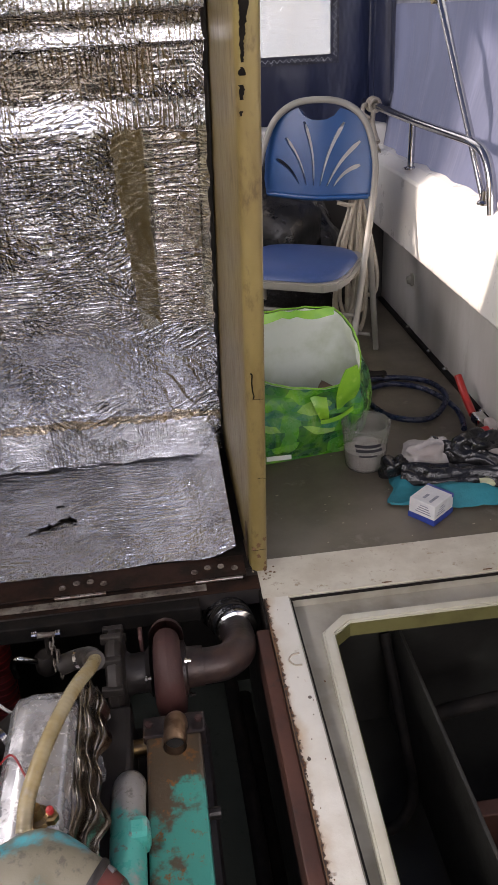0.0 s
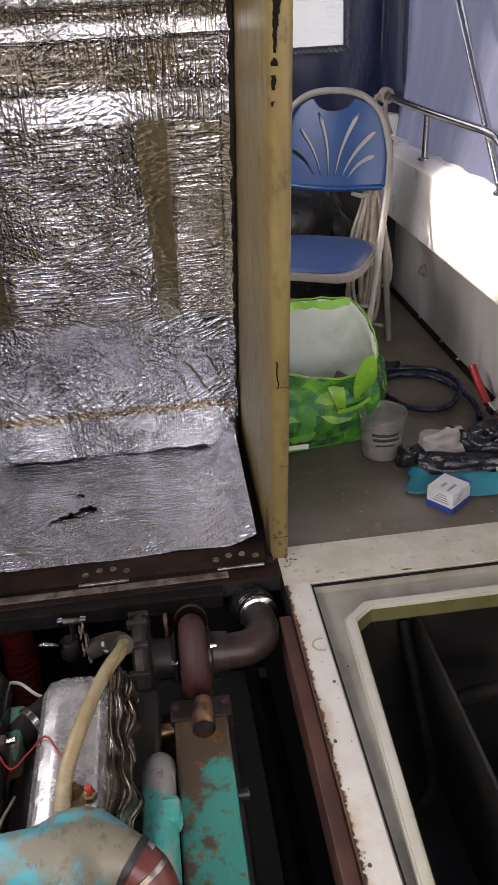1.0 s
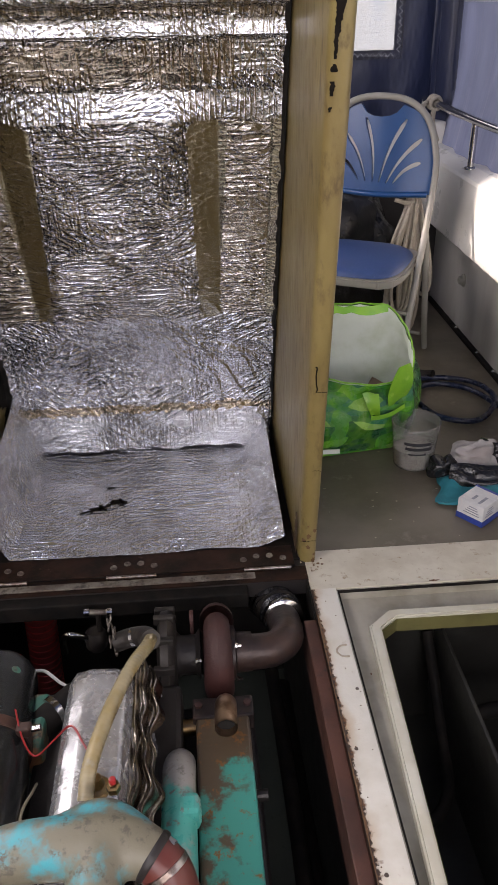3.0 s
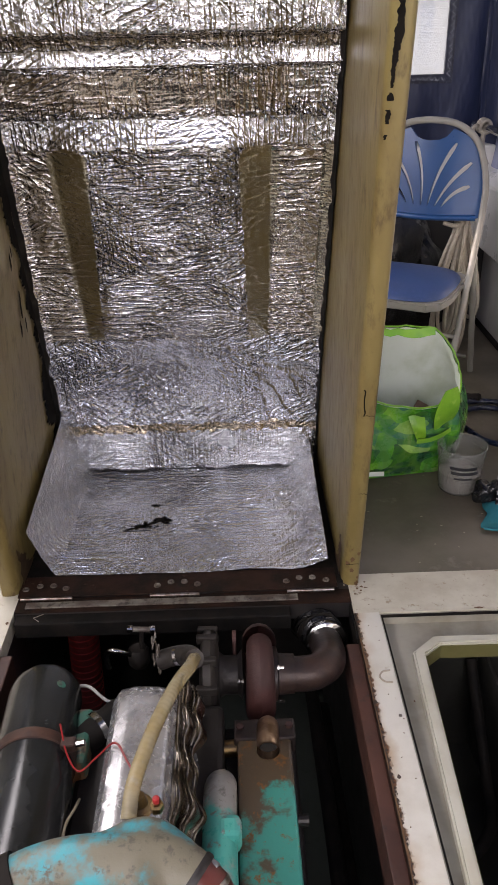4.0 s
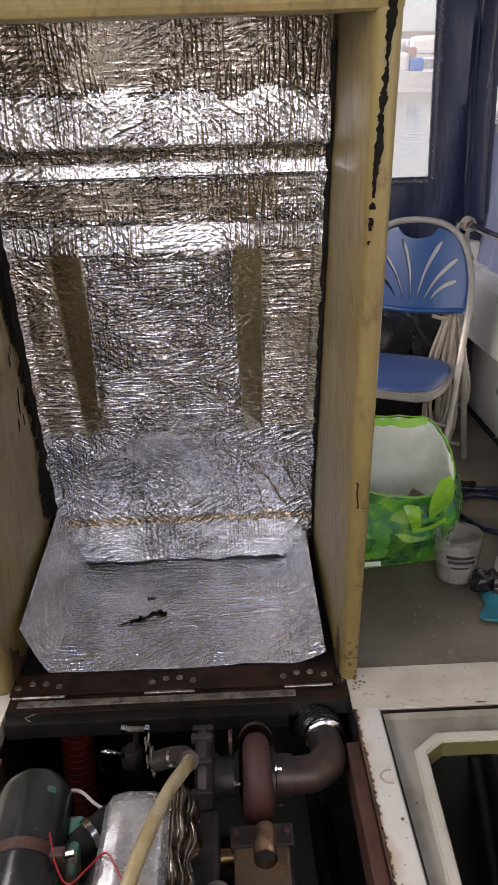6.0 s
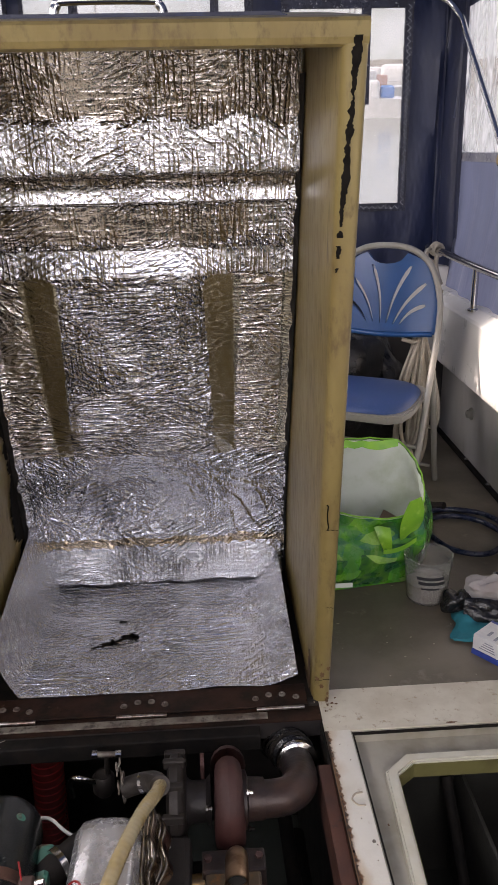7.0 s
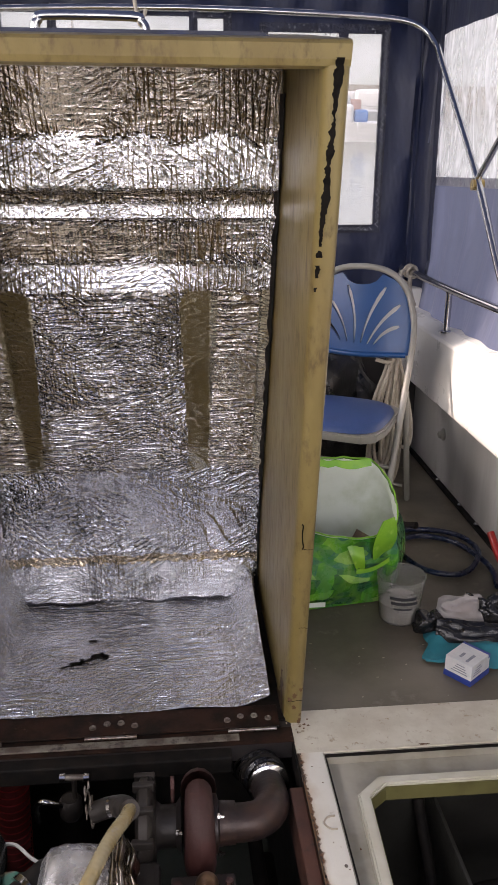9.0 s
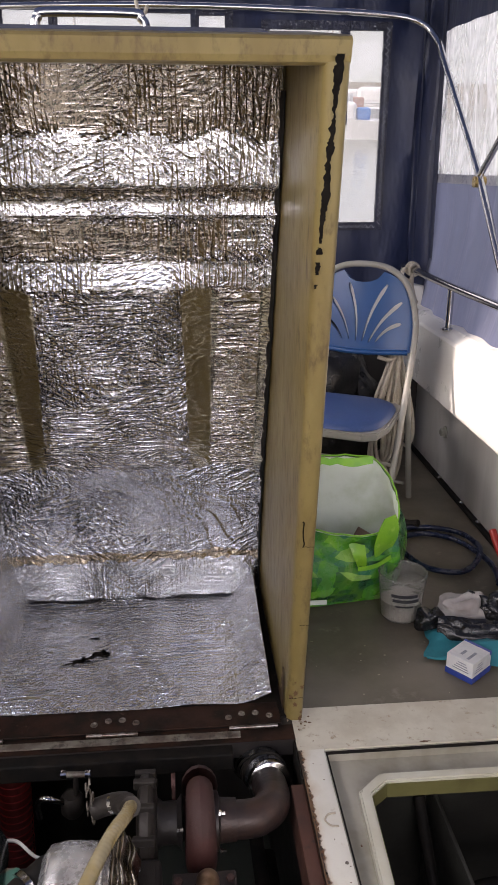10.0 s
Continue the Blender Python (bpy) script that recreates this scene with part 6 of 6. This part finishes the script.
def flaked(name, paint, under, spot, share=0.5, scale=7.0, axis_from=None, rough=0.45, across=None):
    """Old paint flaking from what lies under it; along y it may thin out between two places."""
    mat = material(name, paint, rough, second=under, share=share, scale=scale, third=spot, third_share=0.40, third_scale=36.0, bump=0.6, bump_scale=45.0, edge=0.075)
    if axis_from:
        nt = mat.node_tree
        n, l = nt.nodes, nt.links
        tc, sp, mr, ad = n.new("ShaderNodeTexCoord"), n.new("ShaderNodeSeparateXYZ"), n.new("ShaderNodeMapRange"), n.new("ShaderNodeMath")
        l.new(tc.outputs["Object"], sp.inputs[0])
        l.new(sp.outputs["Y"], mr.inputs["Value"])
        mr.inputs["From Min"].default_value, mr.inputs["From Max"].default_value = axis_from
        mr.inputs["To Min"].default_value, mr.inputs["To Max"].default_value = -0.16, 0.3
        first = [x for x in n if x.bl_idname == "ShaderNodeMapRange" and x.interpolation_type == "SMOOTHSTEP"][0]
        src = first.inputs["Value"].links[0].from_socket
        l.new(src, ad.inputs[0])
        l.new(mr.outputs["Result"], ad.inputs[1])
        l.new(ad.outputs[0], first.inputs["Value"])
        if across:
            m2, a2 = n.new("ShaderNodeMapRange"), n.new("ShaderNodeMath")
            m2.inputs["From Min"].default_value, m2.inputs["From Max"].default_value = across
            m2.inputs["To Min"].default_value, m2.inputs["To Max"].default_value = 0.16, -0.10
            l.new(sp.outputs["X"], m2.inputs["Value"])
            l.new(ad.outputs[0], a2.inputs[0])
            l.new(m2.outputs["Result"], a2.inputs[1])
            l.new(a2.outputs[0], first.inputs["Value"])
    return mat


HXPAINT = flaked("teal_paint_over_rust", (0.034, 0.24, 0.195), (0.080, 0.056, 0.034), (0.19, 0.080, 0.020), 0.55, 22.0, (0.82, 1.03), 0.36, (-0.092, 0.004))
TEALPIPE = flaked("teal_paint_over_grey", (0.065, 0.42, 0.35), (0.35, 0.335, 0.305), (0.18, 0.175, 0.15), 0.5, 14.0, (0.77, 0.93), 0.3)
YPAINT = flaked("turquoise_over_beige", (0.165, 0.148, 0.102), (0.036, 0.31, 0.36), (0.10, 0.09, 0.065), 0.41, 11.0)
GREENRUST = flaked("green_over_rust", (0.03, 0.13, 0.095), (0.26, 0.115, 0.05), (0.05, 0.04, 0.035), 0.45, 14.0)

engine = thing("engine", "marine diesel engine with flaking teal paint in the open bay", "engine")

# block, mostly in the dark
part("block", boxed(-0.50, 0.03, 0.10, 1.16, -0.62, -0.13, bevel=0.02), CASTDARK, engine, "oily dark engine block")
part("cylinder_head", boxed(-0.40, -0.12, 0.30, 1.10, -0.128, 0.0, bevel=0.012), CASTDARK, engine)

# rocker cover with its wavy gasket flange
prof_c = [(-0.322, 0.012), (-0.330, 0.06), (-0.322, 0.125), (-0.308, 0.147), (-0.285, 0.153), (-0.235, 0.150), (-0.215, 0.142), (-0.203, 0.12), (-0.200, 0.06), (-0.198, 0.012)]


def cover_f(u, v):
    k = u * (len(prof_c) - 1)
    i = min(int(k), len(prof_c) - 2)
    x, z = [a + (b - a) * (k - i) for a, b in zip(prof_c[i], prof_c[i + 1])]
    y = 0.45 + 0.575 * v
    e = max(0, (y - 0.985) / 0.04)
    z -= 0.022 * e * e * (1 if z > 0.05 else 0)
    x = -0.262 + (x + 0.262) * (1 - 0.05 * e * e)
    return Vector((x + 0.0012 * wob(x, y, z, 30.0), y, z + 0.0015 * wob(x, y, 0, 22.0)))


bm = sheet(bmesh.new(), cover_f, 36, 40)
end = [v for v in bm.verts if v.co.y > 1.0245]
bm.faces.new(sorted(end, key=lambda v: math.atan2(v.co.z - 0.07, v.co.x + 0.262)))
part("rocker_cover", bm, ALU, engine, "stained aluminium rocker cover", True)
fl = []
for k in range(40):
    y = 0.52 + 0.56 * k / 39
    fl.append((-0.178 + 0.014 * math.sin(k * 0.72) + 0.006 * math.sin(k * 1.9), y))
fl += [(-0.20, 1.088), (-0.30, 1.07), (-0.335, 1.05), (-0.335, 0.52)]
bm = prism(bmesh.new(), fl, 0.014, pose(0, 0, 0.018))
bmesh.ops.bevel(bm, geom=[e for e in bm.edges if all(v.co.z > 0.03 for v in e.verts)], offset=0.004, segments=2, affect="EDGES")
part("cover_flange", bm, ALU, engine, "wavy aluminium flange")
wave2 = sheet(bmesh.new(), lambda u, v: Vector((-0.202 + u * (0.042 + 0.008 * math.sin(v * 17) + 0.006 * math.sin(v * 41 + 1)), 0.53 + 0.545 * v,
                                                 0.120 - 0.052 * u ** 1.3 + 0.007 * math.sin(u * 15 + 2.5 * math.sin(v * 9)) * min(1, 4 * u) + 0.005 * wob(u * 3, v * 14, 0, 1.0))), 26, 110)
part("heat_shield", thick(wave2, 0.0015), SHIELD, engine, "crumpled bright side shield", True)
for y in (0.62, 0.80, 0.96):
    part("cover_bolt", lathe(bmesh.new(), [(0.011, 0), (0.011, 0.006), (0.0065, 0.007), (0.0065, 0.016), (0.001, 0.017)], pose(-0.178, y, 0.03), 6), STEEL, engine)
part("oil_cap", lathe(bmesh.new(), [(0.020, 0), (0.020, 0.01), (0.013, 0.014), (0.009, 0.03), (0.001, 0.031)], pose(-0.245, 0.745, 0.151), 16), BRASS, engine, "brass filler fitting", True)
part("red_cap", lathe(bmesh.new(), [(0.0052, 0), (0.006, 0.006), (0.0048, 0.009), (0.001, 0.010)], pose(-0.213, 0.709, 0.2125), 14), WIRE, engine, "small red cap", True)

# breather hose and its elbow
HP = [(-0.172, 1.075, 0.150), (-0.177, 1.035, 0.168), (-0.195, 0.985, 0.182), (-0.215, 0.915, 0.195), (-0.236, 0.835, 0.200), (-0.254, 0.76, 0.190), (-0.260, 0.715, 0.165)]
part("breather_hose", tubed(HP, lambda t: 0.0128 + 0.00022 * math.sin(t * 6.2832 * 46), 16, 60), DUCTCLEAR, engine, "yellowed clear breather hose", True)
part("breather_elbow", tubed([(-0.172, 1.07, 0.152), (-0.185, 1.10, 0.135), (-0.215, 1.12, 0.115), (-0.245, 1.125, 0.10)], 0.020, 14, 6), GREYCAST, engine, "", True)
sp = bmesh.new()
tube(sp, [(-0.252 + 0.006 * math.sin(a * 0.25), 1.12 + 0.010 * math.cos(a), 0.075 + 0.0016 * i + 0.010 * math.sin(a)) for i, a in enumerate([k * 0.9 for k in range(60)])], 0.0017, 6, 2)
part("coil_spring", sp, PALEWORN, engine, "", True)
part("hose_clip", lathe(bmesh.new(), [(0.0185, 0), (0.0195, 0.001), (0.0195, 0.011), (0.0185, 0.012)], along((-0.20, 1.112, 0.124), (-0.24, 1.125, 0.105)), 18), STEEL, engine, "", True)

# turbocharger
turbo = part("turbo_compressor", lathe(bmesh.new(), [(0.03, -0.005), (0.080, 0), (0.094, 0.006), (0.096, 0.022), (0.090, 0.030), (0.068, 0.036), (0.03, 0.040)], along((-0.168, 1.195, -0.012), (0, 1.195, -0.012)), 36), GREYCAST, engine, "grey cast compressor housing", True)
for k in range(10):
    a = 2 * math.pi * k / 10 + 0.2
    part("rim_bolt", box(bmesh.new(), -0.007, 0.007, -0.010, 0.010, -0.016, 0.028, along((-0.160, 1.195 + 0.092 * math.cos(a), -0.012 + 0.092 * math.sin(a)), (0, 1.195 + 0.092 * math.cos(a), -0.012 + 0.092 * math.sin(a))), 0.003), GREYCAST, turbo)
part("bearing_housing", lathe(bmesh.new(), [(0.05, 0), (0.042, 0.01), (0.042, 0.04), (0.055, 0.05)], along((-0.130, 1.195, -0.015), (0, 1.195, -0.015)), 24), CASTDARK, engine, "", True)


def volute(u, v):
    a, b = 2 * math.pi * u, 2 * math.pi * v
    R, r = 0.068 + 0.006 * u, 0.030 + 0.010 * u
    rad = R + r * math.cos(b)
    return Vector((-0.042 + r * 0.95 * math.sin(b), 1.195 + rad * math.cos(a + 1.2), -0.022 + rad * math.sin(a + 1.2)))


vb = sheet(bmesh.new(), volute, 40, 16)
lathe(vb, [(0.07, 0), (0.07, 0.05)], along((-0.065, 1.195, -0.022), (0, 1.195, -0.022)), 24)
part("turbine_housing", vb, RUST, engine, "rust-brown turbine volute", True)
part("turbine_outlet", lathe(bmesh.new(), [(0.058, 0), (0.058, 0.012), (0.044, 0.016), (0.042, 0.05)], along((-0.018, 1.19, -0.012), (0.10, 1.19, -0.014)), 24), ELBOW, engine, "", True)
part("lever_plate", boxed(-0.100, -0.092, 1.225, 1.262, -0.07, 0.045, bevel=0.003), RUST, engine)
lp = lathe(bmesh.new(), [(0.018, 0), (0.018, 0.008)], along((-0.100, 1.243, 0.045), (0, 1.243, 0.045)), 18)
part("lever_eye", lp, RUST, engine)
for p in ((-0.006, 1.145, 0.05), (-0.004, 1.15, -0.052), (-0.090, 1.14, 0.02)):
    part("housing_bolt", lathe(bmesh.new(), [(0.0055, 0), (0.0055, 0.005), (0.0035, 0.006), (0.0035, 0.013), (0.0005, 0.013)], along(p, (p[0] + 1, p[1] - 0.1, p[2])), 6), STEEL, engine)
part("exhaust_elbow", tubed([(0.022, 1.19, -0.014), (0.055, 1.19, -0.014), (0.085, 1.197, -0.014), (0.112, 1.228, -0.018), (0.117, 1.285, -0.032), (0.112, 1.33, -0.046)], 0.038, 22, 9), ELBOW, engine, "brown cast exhaust elbow", True)
part("elbow_clamp", lathe(bmesh.new(), [(0.046, 0), (0.0485, 0.002), (0.0485, 0.013), (0.046, 0.015)], along((0.118, 1.318, -0.043), (0.108, 1.40, -0.062)), 30), STEEL, engine, "bright hose clamp", True)
part("elbow_clamp", lathe(bmesh.new(), [(0.045, 0), (0.047, 0.002), (0.047, 0.009), (0.045, 0.011)], along((0.115, 1.345, -0.049), (0.105, 1.42, -0.065)), 30), STEEL, engine, "bright hose clamp", True)
part("exhaust_boot", tubed([(0.115, 1.338, -0.047), (0.106, 1.39, -0.060), (0.098, 1.46, -0.095), (0.095, 1.56, -0.16)], lambda t: 0.047 + 0.003 * math.sin(t * 70), 22, 16), BLACKBAG, engine, "black wrinkled rubber boot", True)
wr = bmesh.new()
for k in range(7):
    tube(wr, [(0.112 - 0.004 * k + 0.048 * math.cos(a), 1.352 + 0.013 * k + 0.012 * math.sin(a + k), -0.046 - 0.006 * k + 0.047 * math.sin(a)) for a in [k * 0.6 + i * 0.5 for i in range(8)]], 0.0028, 6, 2)
part("boot_wire", wr, DARKTRIM, engine, "", True)

# heat exchanger
hx = bmesh.new()
box(hx, -0.094, 0.012, 0.30, 1.055, -0.27, -0.012, None, 0.006)
part("heat_exchanger", hx, HXPAINT, engine, "rusty heat exchanger with flaking teal paint")
part("exchanger_lid", boxed(-0.100, 0.022, 1.012, 1.062, -0.05, -0.006, bevel=0.004), ELBOW, engine, "rusty end flange")
for x in (-0.088, 0.010):
    part("lid_bolt", lathe(bmesh.new(), [(0.008, 0), (0.008, 0.006), (0.001, 0.007)], pose(x, 1.04, -0.006), 6), RUST, engine)
st = bmesh.new()
tube(st, [(-0.033, 1.030, -0.012), (-0.033, 1.022, 0.012), (-0.034, 0.998, 0.036), (-0.035, 0.962, 0.048), (-0.036, 0.932, 0.052)], 0.0215, 22, 7, caps=False)
tube(st, [(-0.033, 1.030, -0.012), (-0.033, 1.022, 0.012), (-0.034, 0.998, 0.036), (-0.035, 0.962, 0.048), (-0.036, 0.932, 0.052)], 0.0185, 22, 7, caps=False)
part("stub_pipe", st, COPPER, engine, "bare bronze stub pipe", True)
part("stub_inside", lathe(bmesh.new(), [(0.0188, 0), (0.0188, 0.002)], along((-0.0355, 0.950, 0.0497), (-0.036, 0.932, 0.052)), 22), HOLE, engine)
part("side_bolt", rod(bmesh.new(), (0.012, 0.86, -0.05), (0.034, 0.86, -0.05), 0.011), CASTDARK, engine)
part("side_link", rod(bmesh.new(), (-0.150, 1.02, -0.045), (-0.094, 1.02, -0.040), 0.017), BRASS, engine, "", True)

# coolant pipe
part("coolant_pipe", tubed([(-0.127, 0.925, -0.12), (-0.127, 0.932, -0.06), (-0.127, 0.915, -0.022), (-0.127, 0.86, -0.004), (-0.126, 0.70, 0.0), (-0.124, 0.45, 0.0)], 0.031, 22, 8), TEALPIPE, engine, "grey pipe with flaking teal paint", True)
part("pipe_boss", boxed(-0.130, -0.088, 0.775, 0.822, -0.02, 0.032, bevel=0.012), TEALPIPE, engine)

# branched water manifold
ym = bmesh.new()
tube(ym, [(-0.445, 0.592, 0.172), (-0.402, 0.610, 0.184), (-0.34, 0.622, 0.192), (-0.26, 0.622, 0.196), (-0.20, 0.622, 0.196), (-0.165, 0.610, 0.190), (-0.140, 0.599, 0.184)], lambda t: 0.034 + 0.009 * math.sin(math.pi * t), 20, 8)
tube(ym, [(-0.225, 0.655, 0.185), (-0.228, 0.60, 0.195), (-0.232, 0.53, 0.178), (-0.235, 0.46, 0.15)], lambda t: 0.044 - 0.010 * t, 20, 8)
tube(ym, [(-0.295, 0.64, 0.19), (-0.225, 0.662, 0.20), (-0.17, 0.635, 0.185)], 0.028, 16, 6)
y_ob = part("water_manifold", ym, YPAINT, engine, "branched manifold, turquoise flaking to beige", True)
rm = y_ob.modifiers.new("fuse", "REMESH")
rm.mode, rm.voxel_size, rm.use_smooth_shade = "VOXEL", 0.006, True
sm = y_ob.modifiers.new("soften", "SMOOTH")
sm.factor, sm.iterations = 0.6, 10
part("manifold_nut", lathe(bmesh.new(), [(0.011, 0), (0.011, 0.010), (0.007, 0.012), (0.007, 0.016), (0.001, 0.017)], pose(-0.213, 0.709, 0.196), 6), BRASS, engine)
part("manifold_hose", tubed([(-0.152, 0.603, 0.187), (-0.132, 0.590, 0.172), (-0.121, 0.570, 0.142), (-0.117, 0.545, 0.095), (-0.116, 0.51, 0.05)], 0.0340, 20, 5), REDHOSE, engine, "red-brown rubber coupling", True)
for p, q in (((-0.138, 0.594, 0.177), (-0.128, 0.584, 0.165)), ((-0.123, 0.574, 0.149), (-0.119, 0.560, 0.122))):
    part("hose_clamp", lathe(bmesh.new(), [(0.0345, 0), (0.0360, 0.001), (0.0360, 0.009), (0.0345, 0.010)], along(p, q), 28), HINGEPIN, engine, "bright worm-drive clamp", True)
part("clamp_screw", rod(bmesh.new(), (-0.140, 0.622, 0.208), (-0.120, 0.608, 0.203), 0.0055), HINGEPIN, engine)
part("manifold_hose", tubed([(-0.400, 0.611, 0.184), (-0.435, 0.597, 0.175), (-0.475, 0.57, 0.155)], 0.043, 20, 4), DARKTRIM, engine, "black rubber coupling", True)
for p, q in (((-0.425, 0.601, 0.178), (-0.440, 0.594, 0.173)), ((-0.452, 0.587, 0.168), (-0.470, 0.574, 0.158))):
    part("hose_clamp", lathe(bmesh.new(), [(0.0435, 0), (0.0455, 0.001), (0.0455, 0.010), (0.0435, 0.011)], along(p, q), 28), HINGEPIN, engine, "dull worm-drive clamp", True)
part("manifold_branch", tubed([(-0.470, 0.574, 0.158), (-0.495, 0.560, 0.148), (-0.53, 0.545, 0.14)], 0.041, 18, 4), TEALPIPE, engine, "teal painted pipe end", True)

part("manifold_end", lathe(bmesh.new(), [(0.0360, 0), (0.0378, 0.003), (0.0378, 0.009), (0.0360, 0.012)], along((-0.157, 0.607, 0.189), (-0.140, 0.597, 0.181)), 28), CASTDARK, engine, "dark oily collar", True)

# wires and small fittings
part("wire", tubed([(-0.415, 0.955, 0.115), (-0.395, 0.90, 0.10), (-0.37, 0.87, 0.09), (-0.335, 0.875, 0.12), (-0.30, 0.87, 0.158), (-0.275, 0.83, 0.16), (-0.255, 0.79, 0.165)], 0.0018, 6, 8), WIRE, engine, "thin red wire", True)
part("wire", tubed([(-0.375, 0.86, 0.03), (-0.372, 0.82, 0.06), (-0.378, 0.77, 0.08), (-0.37, 0.70, 0.10)], 0.0028, 6, 8), material("cream_wire", (0.32, 0.27, 0.18), 0.5), engine, "cream wire", True)
part("wire", tubed([(-0.44, 1.14, 0.02), (-0.40, 1.13, 0.03), (-0.36, 1.10, 0.02), (-0.31, 1.09, 0.0)], 0.0035, 8, 6), material("white_cable", (0.5, 0.49, 0.46), 0.5), engine, "white cable", True)
part("fuel_bracket", boxed(-0.412, -0.375, 0.925, 1.06, -0.10, 0.045, bevel=0.010), GREENRUST, engine, "green bracket, rusty at the top")
part("bracket_clamp", lathe(bmesh.new(), [(0.034, 0), (0.036, 0.001), (0.036, 0.014), (0.034, 0.015)], along((-0.372, 1.02, 0.02), (-0.33, 1.06, 0.02)), 24), STEEL, engine, "bright hose clamp", True)
part("bracket_hose", tubed([(-0.40, 1.0, 0.015), (-0.36, 1.03, 0.02), (-0.32, 1.07, 0.02), (-0.28, 1.12, -0.02)], 0.031, 16, 5), DARKTRIM, engine, "", True)
fv = part("drain_valve", rod(bmesh.new(), (-0.337, 1.33, 0.005), (-0.285, 1.33, 0.002), 0.0065), PALEWORN, engine, "small valve with a T handle", True)
part("valve_knob", lathe(bmesh.new(), [(0.009, -0.006), (0.009, 0.006)], along((-0.337, 1.33, 0.005), (-0.3, 1.33, 0.005)), 12), STEEL, fv)
part("valve_knob", lathe(bmesh.new(), [(0.009, -0.006), (0.009, 0.006)], along((-0.285, 1.33, 0.002), (-0.3, 1.33, 0.002)), 12), STEEL, fv)
part("valve_stem", rod(bmesh.new(), (-0.312, 1.33, 0.002), (-0.316, 1.34, -0.06), 0.006), GREYCAST, fv)
part("brass_cup", lathe(bmesh.new(), [(0.018, 0), (0.026, 0.012), (0.026, 0.045), (0.020, 0.055), (0.020, 0.050), (0.001, 0.046)], pose(-0.326, 1.34, -0.115), 18), GREYCAST, engine, "bronze cup fitting", True)
part("fuel_pipe", tubed([(-0.335, 1.33, -0.075), (-0.36, 1.315, -0.05), (-0.385, 1.315, -0.045), (-0.40, 1.33, -0.075), (-0.40, 1.34, -0.12)], 0.007, 10, 7), STEEL, engine, "bent bright pipe", True)

# starter-like black cylinder with its band
cyl = thing("black_cylinder", "worn black enamelled cylinder held by a rusty band", "cylinder")
C0, C1 = Vector((-0.486, 1.135, 0.025)), Vector((-0.432, 0.55, 0.088))
CL = (C1 - C0).length
part("body", lathe(bmesh.new(), [(0.0005, -0.012), (0.042, -0.010), (0.061, 0.0), (0.0705, 0.018), (0.0735, 0.04), (0.0735, CL - 0.03), (0.067, CL), (0.0005, CL + 0.005)], along(C0, C1), 40, caps=False), BLACKCYL, cyl, "", True)
bd = C0.lerp(C1, 0.36)
part("band", lathe(bmesh.new(), [(0.074, -0.013), (0.0765, -0.012), (0.0765, 0.012), (0.074, 0.013)], along(bd, C1), 40), BANDRUST, cyl, "rusty brown band", True)
part("band_bolt", boxed(bd.x + 0.056, bd.x + 0.084, bd.y - 0.012, bd.y + 0.010, bd.z + 0.038, bd.z + 0.060, bevel=0.005), BANDRUST, cyl)
part("band_bolt", rod(bmesh.new(), (bd.x + 0.080, bd.y - 0.002, bd.z + 0.05), (bd.x + 0.100, bd.y - 0.002, bd.z + 0.054), 0.006), STEEL, cyl)
part("green_spot", lathe(bmesh.new(), [(0.010, 0), (0.009, 0.002)], along(C0.lerp(C1, 0.10) + Vector((0.042, 0, 0.060)), C0.lerp(C1, 0.10) + Vector((0.084, 0, 0.12))), 9), GREENRUST, cyl)

# ducting at the back of the bay
duct = thing("air_duct", "red ribbed fabric air duct hanging at the back of the bay", "duct")
part("hose", tubed([(-0.512, 1.60, -0.06), (-0.517, 1.60, -0.25), (-0.528, 1.59, -0.45), (-0.53, 1.56, -0.65)], lambda t: 0.041, 20, 8), REDDUCT, duct, "", True)
for k in range(24):
    z = -0.10 - 0.022 * k
    part("rib", lathe(bmesh.new(), [(0.041, -0.002), (0.0435, 0), (0.041, 0.002)], pose(-0.513 - 0.004 * k / 6, 1.60 - 0.0006 * k, z), 20, caps=False), WIRE, duct, "", True)
for x, y0, y1, z, rr in ((0.10, 0.5, 1.45, -0.33, 0.018), (0.135, 0.3, 1.5, -0.45, 0.022), (-0.58, 0.3, 1.5, -0.30, 0.02)):
    solid("bay_pipe", tubed([(x, y0, z), (x + 0.01, (y0 + y1) / 2, z - 0.03), (x, y1, z)], rr, 12, 6), DARKTRIM, "oily black hose along the engine bay", "hose", smooth=True)
solid("bilge_wire", tubed([(0.075, 0.75, -0.2), (0.10, 0.72, -0.16), (0.12, 0.68, -0.2), (0.10, 0.62, -0.3)], 0.002, 6, 6), BRASS, "loose bare wire in the bay", "wire", smooth=True)
